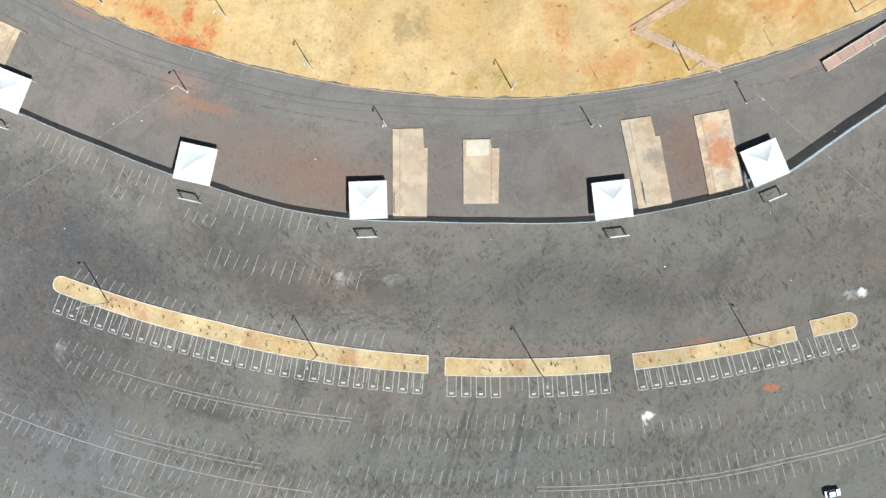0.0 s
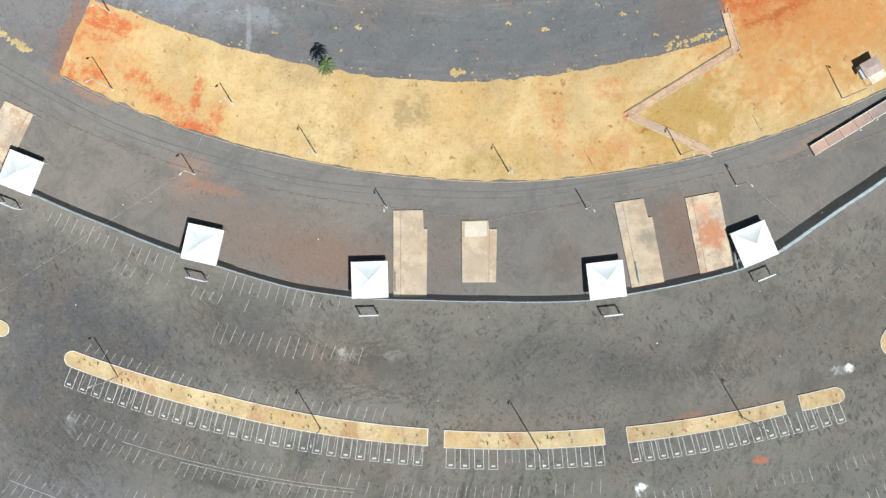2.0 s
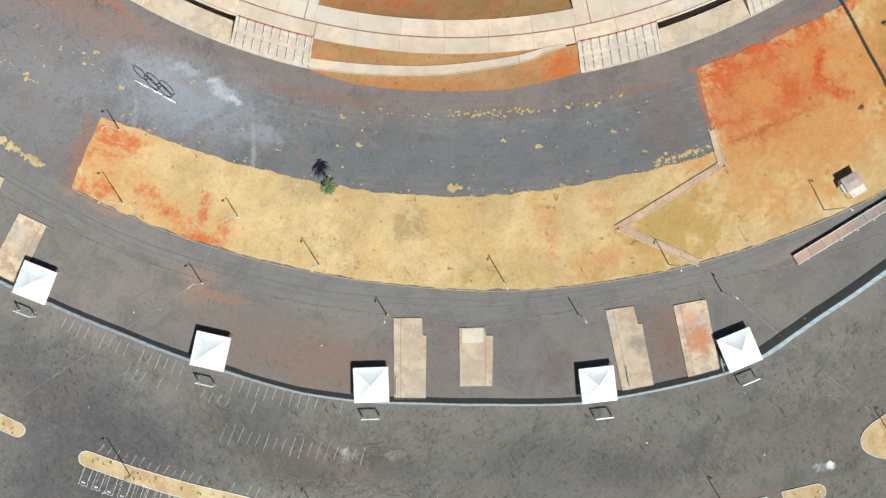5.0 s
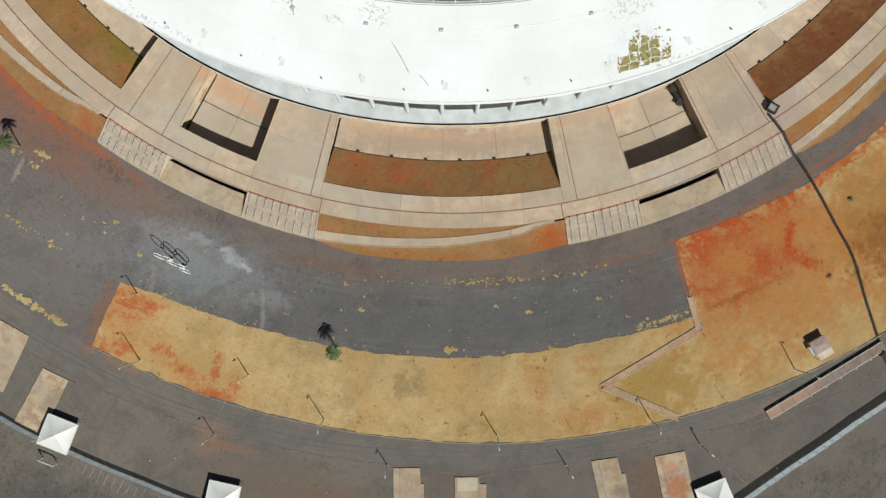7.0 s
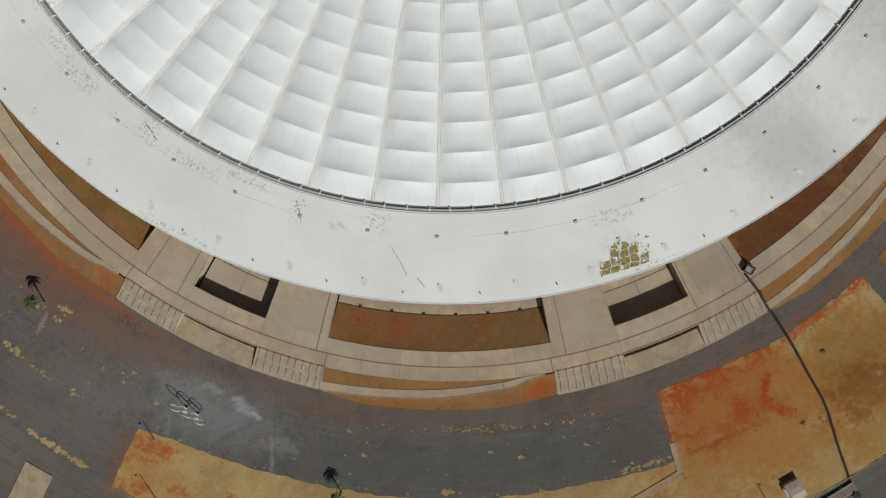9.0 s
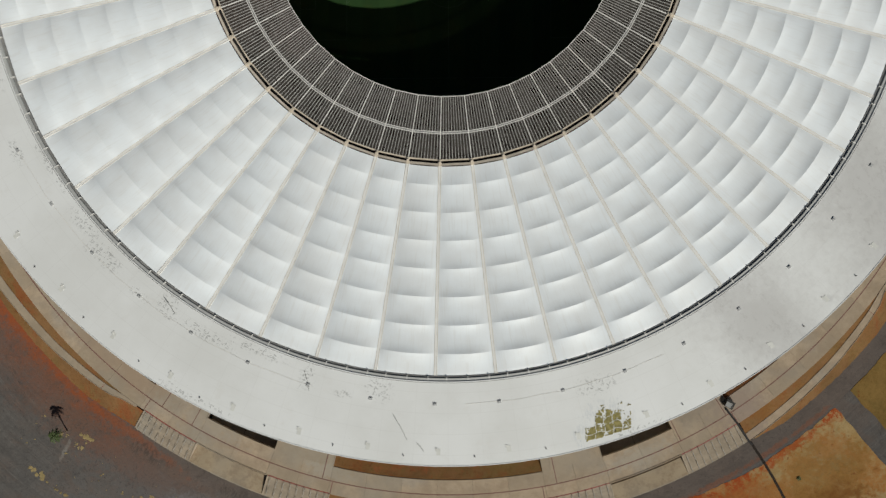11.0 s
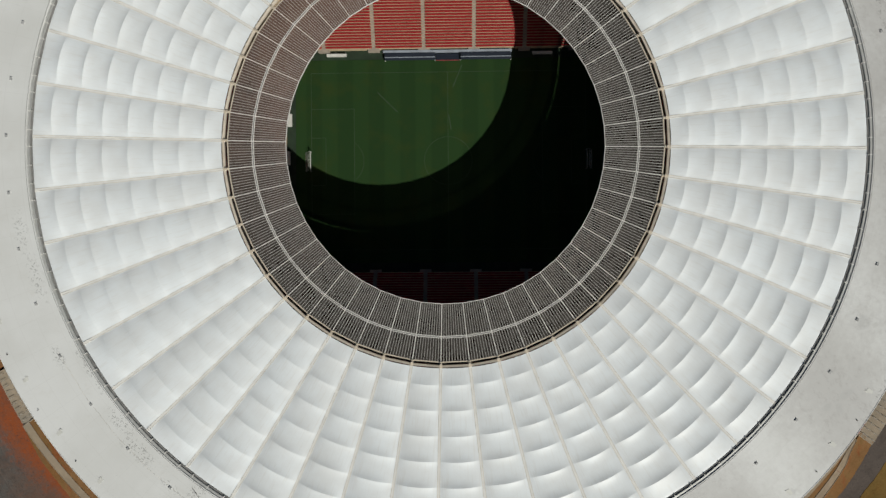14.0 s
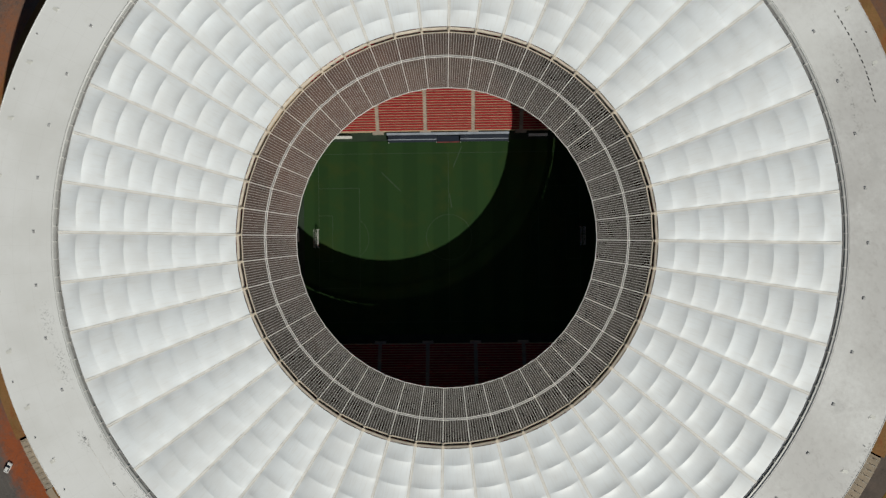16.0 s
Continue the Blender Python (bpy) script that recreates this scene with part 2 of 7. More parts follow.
SOIL = (0.34, 0.096, 0.034)
DRY = (0.368, 0.268, 0.132)
M_PARK = asphalt("car_park_asphalt", (0.097, 0.089, 0.078), (0.125, 0.114, 0.099), [
    (0, -412, 300, 88, 0, (0.116, 0.116, 0.104), 0.7),
    (-40, -297, 24, 7, -8, (0.125, 0.095, 0.075), 0.75), (60, -300, 40, 9, 8, (0.105, 0.090, 0.078), 0.6),
    (-34, -294.6, 1.6, 1.2, 0, (0.34, 0.32, 0.28), 0.6), (-32, -296, 3, 1.6, 0, (0.22, 0.2, 0.18), 0.5), (-20, -295.5, 4, 1.8, 0, (0.24, 0.23, 0.21), 0.45),
    (-62, -311.2, 50, 3.2, -12, (0.135, 0.10, 0.078), 0.55), (20, -315, 28, 2.6, 0, (0.13, 0.10, 0.08), 0.5), (72, -311.5, 30, 2.6, 10, (0.14, 0.10, 0.078), 0.5),
    (51, -333, 1.5, 1.1, 30, (0.55, 0.55, 0.54), 0.9), (50, -334.3, 0.6, 1.8, 20, (0.5, 0.5, 0.5), 0.8), (-112.6, -314.6, 1.8, 1.5, 0, (0.5, 0.5, 0.5), 0.85), (-113, -317, 1.5, 2.6, -15, (0.36, 0.36, 0.36), 0.7),
    (109.3, -299, 1.4, 1.2, 0, (0.5, 0.5, 0.5), 0.9), (106.5, -299.6, 2.2, 1.3, 0, (0.3, 0.3, 0.3), 0.6),
    (84.5, -325.3, 2.2, 1.2, 0, SOIL, 0.6), (64, -313, 6, 1.3, 10, (0.28, 0.1, 0.05), 0.5),
    (-2.6, -343, 0.7, 15, -16.5, (0.045, 0.045, 0.046), 0.75), (-0.2, -341, 0.5, 14, -16.5, (0.045, 0.045, 0.046), 0.65), (15, -340, 0.8, 13, -11, (0.042, 0.042, 0.042), 0.75), (-24, -338, 2.2, 12, -10, (0.06, 0.06, 0.06), 0.5),
    (-110, -345, 30, 16, -10, (0.115, 0.115, 0.12), 0.6), (40, -296, 5, 5, 0, (0.05, 0.05, 0.052), 0.6),
    (15, -297, 5, 4, 30, (0.05, 0.05, 0.052), 0.5), (-116, -318, 20, 30, -20, (0.060, 0.058, 0.062), 0.75), (-108, -340, 16, 10, -10, (0.12, 0.115, 0.12), 0.6), (-100, -290, 26, 10, -18, (0.054, 0.053, 0.057), 0.85), (-60, -288, 12, 8, -12, (0.056, 0.054, 0.054), 0.7), (-122, -274, 26, 12, -22, (0.054, 0.052, 0.055), 0.85), (-124, -300, 14, 16, -20, (0.054, 0.053, 0.058), 0.7), (-44, -323, 3, 9, -20, (0.05, 0.05, 0.05), 0.5), (-70, -333, 10, 2, -12, (0.05, 0.05, 0.05), 0.6), (-48, -299, 13, 5, -9, (0.045, 0.044, 0.042), 0.65), (-20, -299, 12, 5, -4, (0.045, 0.044, 0.042), 0.6), (48, -299, 8, 4, 8, (0.045, 0.044, 0.042), 0.65), (70, -293, 6, 4, 12, (0.045, 0.044, 0.042), 0.6), (30, -300, 40, 9, 6, (0.07, 0.066, 0.062), 0.6), (60, -318, 30, 8, 12, (0.072, 0.068, 0.063), 0.55), (-90, -320, 30, 8, -20, (0.075, 0.070, 0.066), 0.5), (10, -345, 40, 6, 3, (0.085, 0.092, 0.088), 0.5)], smudge=0.6, gain=(1.17, 1.15, 1.10), oil=0.68, scuffs=[
    (-72, -284, 12, 9, -50, -60), (-42, -289, 9, 5, 20, -50), (-26, -294, 10, 5, 0, 5), (-102, -298, 18, 12, -30, -55), (22, -294, 6, 3.5, 0, 40), (-112, -322, 16, 18, -50, -50), (-70, -331, 14, 3.5, -14, -25),
    (-60, -347, 30, 4, -10, 68), (-4, -338, 26, 5, 0, 72), (-10, -354, 30, 4, 2, 70), (60, -342, 26, 4, 8, 80), (52, -352, 28, 4, 8, 78), (-30, -306, 34, 3, -7, 5), (70, -300, 22, 4, 10, -58)])
M_APRON = asphalt("apron_asphalt", (0.102, 0.097, 0.091), (0.124, 0.112, 0.101), [
    (-58, -262, 24, 10, -14, (0.125, 0.094, 0.077), 0.65), (-38, -268, 15, 8, -10, (0.13, 0.086, 0.066), 0.7),
    (61, -263, 6, 12, 12, (0.12, 0.075, 0.055), 0.7), (-5, -267, 4.4, 12, 0, (0.105, 0.085, 0.075), 0.7),
    (28, -268.5, 5, 5, 0, (0.09, 0.07, 0.06), 0.6), (-76, -246.5, 5, 4, 0, (0.19, 0.115, 0.08), 0.55),
    (-69, -248.6, 8, 1.8, -14, (0.19, 0.10, 0.066), 0.45)], smudge=0.12, gain=(1.18, 1.12, 1.05), oil=0.3)
M_ROAD = asphalt("ring_road_asphalt", (0.102, 0.098, 0.093), (0.117, 0.108, 0.099), [
    (-77, -243, 6, 4, -15, (0.20, 0.115, 0.08), 0.5), (97, -236, 12, 2.5, 28, (0.17, 0.115, 0.09), 0.5), (-104, -221, 9, 3, -24, (0.2, 0.11, 0.07), 0.5), (-113, -212, 3, 8, -25, (0.18, 0.10, 0.065), 0.5)], smudge=0.12, streak_turn=0.0, gain=(1.19, 1.14, 1.08), sweep=0.25)
DUST = [
    (-112, -154.5, 24, 1.8, -37, (0.26, 0.075, 0.026), 0.8), (-96, -172, 18, 6, -34, (0.16, 0.10, 0.076), 0.5), (-112, -164, 24, 6, -37, (0.15, 0.078, 0.054), 0.65), (-118, -178, 26, 20, -30, (0.122, 0.112, 0.106), 0.6), (-105, -190, 12, 14, -30, (0.125, 0.116, 0.110), 0.5),
    (-140, -138, 30, 10, -45, (0.17, 0.075, 0.045), 0.7), (-146, -120, 34, 4, -50, (0.28, 0.07, 0.02), 0.85), (-170, -88, 34, 6, -62, (0.28, 0.07, 0.02), 0.85), (-185, 60, 12, 60, -18, (0.24, 0.09, 0.04), 0.8), (180, 40, 14, 60, 12, (0.22, 0.09, 0.04), 0.8),
    (69.3, -195, 1.3, 11, 16, (0.24, 0.075, 0.032), 0.8), (75, -180.8, 9, 1.2, 22.5, (0.20, 0.08, 0.045), 0.6), (92, -172.6, 10, 1.1, 28, (0.20, 0.08, 0.045), 0.6), (109.4, -162, 10, 1.0, 34, (0.20, 0.08, 0.045), 0.6), (123.2, -152, 9, 1.0, 39, (0.20, 0.08, 0.045), 0.6), (-110, -208, 3, 14, -22, (0.17, 0.08, 0.046), 0.6), (-104, -214, 12, 5, -24, (0.14, 0.08, 0.056), 0.6), (50, -190, 14, 1.0, 14, (0.18, 0.08, 0.045), 0.4), (-38, -192, 22, 2.0, -11, (0.13, 0.08, 0.058), 0.5), (20, -196, 34, 1.5, 6, (0.13, 0.085, 0.065), 0.2), (-20, -203, 12, 3, -4, (0.085, 0.075, 0.068), 0.5),
    (30, -206, 34, 8, 8, (0.078, 0.083, 0.083), 0.6), (-30, -207, 22, 7, -8, (0.078, 0.083, 0.083), 0.6), (58, -200, 8, 10, 15, (0.095, 0.072, 0.06), 0.6),
    (-82, -190, 24, 11, -20, (0.13, 0.135, 0.145), 0.5), (-74, -192, 17, 7, -12, (0.17, 0.18, 0.195), 0.6), (-86, -184, 9, 5, -20, (0.20, 0.205, 0.21), 0.55), (-67.5, -189.5, 4.5, 2.2, -40, (0.33, 0.355, 0.37), 0.5), (-78, -183, 5, 1.6, -20, (0.26, 0.28, 0.29), 0.5), (-64, -192, 2.2, 0.9, -40, (0.36, 0.38, 0.40), 0.55), (-70, -186.5, 2.0, 0.8, -10, (0.34, 0.36, 0.38), 0.55), (-82, -193, 15, 10, -20, (0.16, 0.172, 0.178), 0.45), (-57, -202, 8, 3, -8, (0.16, 0.165, 0.17), 0.6),
    (-59, -207, 0.7, 10, -2, (0.22, 0.22, 0.22), 0.5), (-93, -196, 0.7, 7, -8, (0.2, 0.2, 0.2), 0.45), (-134.3, -162, 0.7, 5, -29, (0.26, 0.25, 0.23), 0.6), (-120, -184, 14, 5, -30, (0.15, 0.15, 0.15), 0.4)]
M_LOT = asphalt("inner_lot_asphalt", (0.098, 0.093, 0.089), (0.114, 0.106, 0.099), [(0, -208, 60, 9, 0, (0.086, 0.090, 0.089), 0.7), (-118, -190, 30, 22, -30, (0.115, 0.112, 0.108), 0.6)] + DUST, smudge=0.35, streak_turn=0.0, gain=(1.1, 1.08, 1.08), sweep=0.75, oil=0.3)
M_LANE = asphalt("stadium_lane_asphalt", (0.110, 0.094, 0.086), (0.128, 0.104, 0.092), DUST, smudge=0.3, streak_turn=0.0, gain=(1.1, 1.08, 1.06), sweep=0.2, scuffs=[(-104, -163, 8, 3, -35, 60), (-74, -177, 7, 2.2, -25, 60)])
EAST = [
    (108, -188, 46, 22, 26, (0.345, 0.155, 0.046), 0.95), (104, -194, 36, 16, 24, (0.345, 0.15, 0.044), 0.5), (113.6, -194.8, 0.9, 0.8, 0, (0.03, 0.025, 0.02), 1.0),
    (84, -188, 20, 14, 26, (0.315, 0.088, 0.028), 0.9), (88, -176, 26, 5, 27, (0.325, 0.070, 0.020), 1.0), (73, -190, 5, 14, 20, (0.325, 0.072, 0.020), 0.95), (84, -190, 8, 5, 20, (0.352, 0.163, 0.048), 0.7), (98, -182, 7, 5, 30, (0.352, 0.155, 0.044), 0.6),
    (101.2, -183, 1.5, 5.5, -8, (0.325, 0.056, 0.014), 1.0), (105.8, -190, 5.2, 2.2, -28, (0.325, 0.056, 0.014), 1.0), (93, -190, 3, 5, 0, (0.325, 0.072, 0.020), 0.8), (131, -149.5, 5, 3, 35, (0.336, 0.054, 0.010), 0.95), (116, -161, 14, 2, 36, (0.336, 0.062, 0.012), 0.8),
    (130, -174, 16, 14, 30, (0.240, 0.132, 0.036), 0.7), (134, -184, 14, 9, 40, (0.192, 0.078, 0.022), 0.75), (122, -168, 10, 7, 20, (0.320, 0.178, 0.060), 0.6), (100, -206, 20, 8, 15, (0.330, 0.165, 0.055), 0.5), (80, -212, 8, 12, 15, (0.330, 0.185, 0.070), 0.4), (110, -215, 22, 8, 20, (0.310, 0.185, 0.070), 0.45), (86, -201, 18, 1, 24, (0.240, 0.058, 0.013), 0.6), (146, -196, 18, 10, 30, (0.296, 0.163, 0.048), 0.7)]
M_LAWN = lawn("dry_grass", DRY, (0.32, 0.212, 0.082), SOIL, [
    (62, -228, 17, 9, 15, (0.25, 0.165, 0.05), 0.7), 
    (-102, -207, 11, 12, 0, (0.38, 0.18, 0.06), 0.75), (-84, -225, 20, 7, -24, (0.38, 0.20, 0.075), 0.4),
    (-100, -204, 7, 7, 0, SOIL, 0.95), (-84, -224, 6, 2.2, -25, SOIL, 0.7), (-76, -231.5, 6, 3.6, -20, SOIL, 0.95), (-74, -224, 1.6, 7, -14, SOIL, 0.85), (-69, -230, 2.0, 5, -20, SOIL, 0.8),
    (-106, -217, 6, 4, -20, SOIL, 0.9), (-90, -218, 4, 2.2, -15, SOIL, 0.8), (-36, -233, 5, 9, 0, (0.46, 0.35, 0.18), 0.45), (-52, -222, 14, 5, -12, (0.42, 0.31, 0.15), 0.4),
    (-14, -228, 6, 5, 0, (0.16, 0.12, 0.06), 0.55), (26, -232, 2.2, 10, 8, SOIL, 0.3), (40, -222, 4, 3, 0, SOIL, 0.4), (22, -226, 1.2, 9, 5, SOIL, 0.28),
    (10, -242, 12, 3, 0, (0.24, 0.18, 0.06), 0.55), (42, -238, 12, 4, 12, SOIL, 0.32), (38, -243, 9, 2, 8, (0.3, 0.16, 0.05), 0.6),
    
    (45.2, -228.7, 2.2, 1.6, 0, SOIL, 0.9), (60, -231, 14, 9, 15, (0.29, 0.18, 0.05), 0.6)] + EAST, 0.62)
M_TRI = lawn("greener_dry_grass", (0.21, 0.13, 0.042), (0.16, 0.11, 0.034), SOIL, (), 0.75)
M_STRIP = lawn("brown_grass_bank", (0.235, 0.128, 0.056), (0.20, 0.132, 0.050), (0.27, 0.085, 0.032), [
    (-10, -189, 26, 1.4, -3, (0.25, 0.10, 0.028), 0.6), (28, -184, 8, 4, 10, (0.28, 0.075, 0.018), 0.8), (-108, -157, 18, 3, -38, (0.28, 0.07, 0.016), 0.8), (-92, -148, 8, 5, -38, (0.15, 0.075, 0.022), 0.6), (-20, -164, 16, 4.0, -8, (0.30, 0.092, 0.036), 0.7), (20, -165, 14, 5, 6, (0.20, 0.135, 0.05), 0.7), (-102, -124, 12, 8, -40, (0.165, 0.125, 0.026), 0.85), (-118, -108, 14, 8, -48, (0.20, 0.105, 0.026), 0.7), (110, -128, 30, 8, 42, (0.16, 0.055, 0.024), 0.8), (104, -150, 20, 5, 36, (0.22, 0.10, 0.03), 0.7), (-30, -184, 16, 2, -9, (0.27, 0.15, 0.06), 0.6)], 0.5)
M_WEED = lawn("yellow_weeds", (0.32, 0.25, 0.125), (0.27, 0.21, 0.10), (0.22, 0.13, 0.06), (), 0.7)
M_ISLE = lawn("island_dry_grass", (0.41, 0.32, 0.18), (0.34, 0.25, 0.13), (0.30, 0.17, 0.085), (), 0.5)
M_PLAZA = concrete("plaza_concrete", (0.452, 0.355, 0.258), (0.335, 0.245, 0.165), [
    (-5, -154, 36, 4.5, 0, (0.30, 0.215, 0.155), 0.75), (-70, -137, 12, 3, -30, (0.46, 0.26, 0.15), 0.7), (40, -145, 12, 2.5, 15, (0.48, 0.28, 0.17), 0.6), (90, -140, 10, 9, 0, (0.36, 0.30, 0.26), 0.6), (-80, -150, 12, 9, -20, (0.40, 0.36, 0.31), 0.6), (-44, -160, 9, 8, -15, (0.42, 0.375, 0.31), 0.6), (38, -162, 8, 9, 15, (0.40, 0.34, 0.27), 0.5), (82, -146, 7, 5, 30, (0.27, 0.225, 0.19), 0.7), (-112, -128, 24, 8, -42, (0.36, 0.255, 0.18), 0.7), (-20, -150.5, 30, 1.2, -6, (0.45, 0.28, 0.17), 0.6), (24, -150.5, 20, 1.2, 9, (0.45, 0.28, 0.17), 0.6), (98, -147, 9, 12, 32, (0.33, 0.255, 0.215), 0.7), (-40, -168, 8, 3, -14, (0.42, 0.39, 0.34), 0.6), (64, -163, 12, 3, 22, (0.41, 0.375, 0.32), 0.6), (-62, -143, 9, 2.2, -25, (0.50, 0.27, 0.16), 0.7)], 0.4)
M_SLAB = concrete("slab_concrete", (0.43, 0.335, 0.23), (0.26, 0.165, 0.095), [
    (53, -262.5, 3.4, 2.6, 0, (0.12, 0.10, 0.085), 0.75), (50.5, -262, 2, 1.6, 0, (0.13, 0.11, 0.09), 0.6), (69.5, -261, 3.6, 5, 10, (0.33, 0.13, 0.06), 0.85), (66.5, -254.5, 3, 2.5, 0, (0.36, 0.17, 0.09), 0.6),
    (7.4, -264, 2.2, 4, 0, (0.3, 0.17, 0.09), 0.7), (4, -270, 5, 4, 0, (0.29, 0.2, 0.13), 0.7), (-13.5, -264, 3, 3, 0, (0.33, 0.24, 0.16), 0.6), (-12.5, -273, 2.4, 4, 20, (0.3, 0.22, 0.15), 0.6), (-127, -236, 3, 4, -20, (0.2, 0.16, 0.12), 0.6)], 0.85)
M_STEP = concrete("stair_concrete", (0.42, 0.345, 0.265), (0.3, 0.24, 0.18))
M_KERB = concrete("kerb_concrete", (0.56, 0.51, 0.43), (0.40, 0.35, 0.28))
M_PATH = concrete("path_concrete", (0.41, 0.275, 0.175), (0.30, 0.17, 0.095), wear=0.85)
M_WALL = concrete("brown_wall_cap", (0.28, 0.205, 0.165), (0.17, 0.12, 0.10), [(103, -234, 9, 6, 31, (0.40, 0.25, 0.18), 0.8)], 0.8)
M_CABLE = plain("dusty_brown_rubber", (0.026, 0.017, 0.011), 0.98, spread=0.5, size=3.0)
M_RAIL = plain("red_paint", (0.27, 0.05, 0.04), 0.6, spread=0.35)
M_CHANNEL = plain("dull_red_channel", (0.19, 0.085, 0.068), 0.8, spread=0.35)
M_PAINT = plain("white_road_paint", (0.47, 0.46, 0.43), 0.8, spread=0.3, size=0.6)
M_FADED = plain("faded_road_paint", (0.33, 0.32, 0.30), 0.85, spread=0.3, size=1.0)
M_TENT = plain("white_tent_fabric", (0.57, 0.57, 0.545), 0.5, spread=0.06)
M_STEEL = plain("galvanised_steel", (0.55, 0.55, 0.54), 0.45, 0.3, 0.1)
M_POLE = plain("weathered_lamp_steel", (0.42, 0.40, 0.37), 0.6, 0.2, 0.2, 1.0)
M_WHITE = plain("white_enamel", (0.66, 0.66, 0.63), 0.45, spread=0.08)
# near-black shade colour for slots, gaps and joints; dark fittings use it too
M_DARK = plain("shade_and_dark_fittings", (0.02, 0.019, 0.018), 0.9)
M_BLACK = plain("black_rubber", (0.018, 0.016, 0.015), 0.75)
M_FACADE = plain("facade_concrete", (0.46, 0.49, 0.50), 0.7, size=4.0)
M_FENCE = None
M_BARK = plain("palm_bark", (0.26, 0.2, 0.15), 0.9, size=0.4)
M_FROND = plain("palm_frond", (0.062, 0.086, 0.024), 0.6, size=0.6)
M_PITCH_LINE = plain("pitch_line", (0.036, 0.066, 0.032), 0.8)
M_SEAT = plain("red_seats", (0.31, 0.007, 0.012), 0.7, size=1.2)
M_TERRACE = plain("grimy_terrace", (0.50, 0.38, 0.25), 0.9)
M_EDGE = plain("earthy_kerb", (0.36, 0.28, 0.19), 0.9, spread=0.35, size=1.0)
M_STAND = plain("stand_concrete", (0.36, 0.31, 0.26), 0.85)
M_SURROUND = plain("dark_green_surround", (0.017, 0.034, 0.018), 0.9, spread=0.3, size=4.0)
M_NAVY = plain("dark_blue_shelter", (0.02, 0.026, 0.04), 0.35)
M_BOARD = plain("pale_blue_board", (0.32, 0.36, 0.42), 0.6)
M_COVER = plain("pale_rib_cover", (0.80, 0.79, 0.77), 0.55, size=3.0, spread=0.08)
M_BEAD = plain("rib_bead", (0.70, 0.66, 0.60), 0.6, size=3.0, spread=0.1)
M_RIB = plain("rib_cover", (0.64, 0.555, 0.45), 0.6, size=3.0)
M_BEAM = plain("ring_beam_steel", (0.64, 0.56, 0.47), 0.5, size=3.0)
M_BAR = plain("glazing_bar", (0.80, 0.78, 0.75), 0.45, spread=0.08)
M_GRID = plain("glazing_grid_steel", (0.47, 0.455, 0.435), 0.55, spread=0.1)
M_RUST_BAND = plain("brown_stained_plate", (0.19, 0.125, 0.08), 0.8, spread=0.4)
M_OUTLET = plain("grey_roof_outlet", (0.44, 0.445, 0.45), 0.6, spread=0.3, size=0.8)
M_PALE = concrete("cream_patch", (0.52, 0.445, 0.335), (0.40, 0.32, 0.23), (), 0.4)
M_GUTTER = plain("gutter_metal", (0.24, 0.235, 0.23), 0.5, size=1.5)
M_DRAIN = plain("rusty_drain", (0.15, 0.112, 0.088), 0.9, size=1.0, spread=0.4)
M_SEAL = plain("crack_sealant", (0.082, 0.079, 0.077), 0.8)
M_PLASTER = plain("dusty_plaster", (0.47, 0.41, 0.33), 0.85, spread=0.25, size=1.2)
M_PANEL = plain("weathered_panel", (0.060, 0.048, 0.040), 0.7, spread=0.3, size=1.0)
M_BUSH = plain("shrub_leaf", (0.075, 0.085, 0.018), 0.75, size=0.5)
M_HUT = plain("hut_tiles", (0.27, 0.205, 0.17), 0.8, size=0.8)


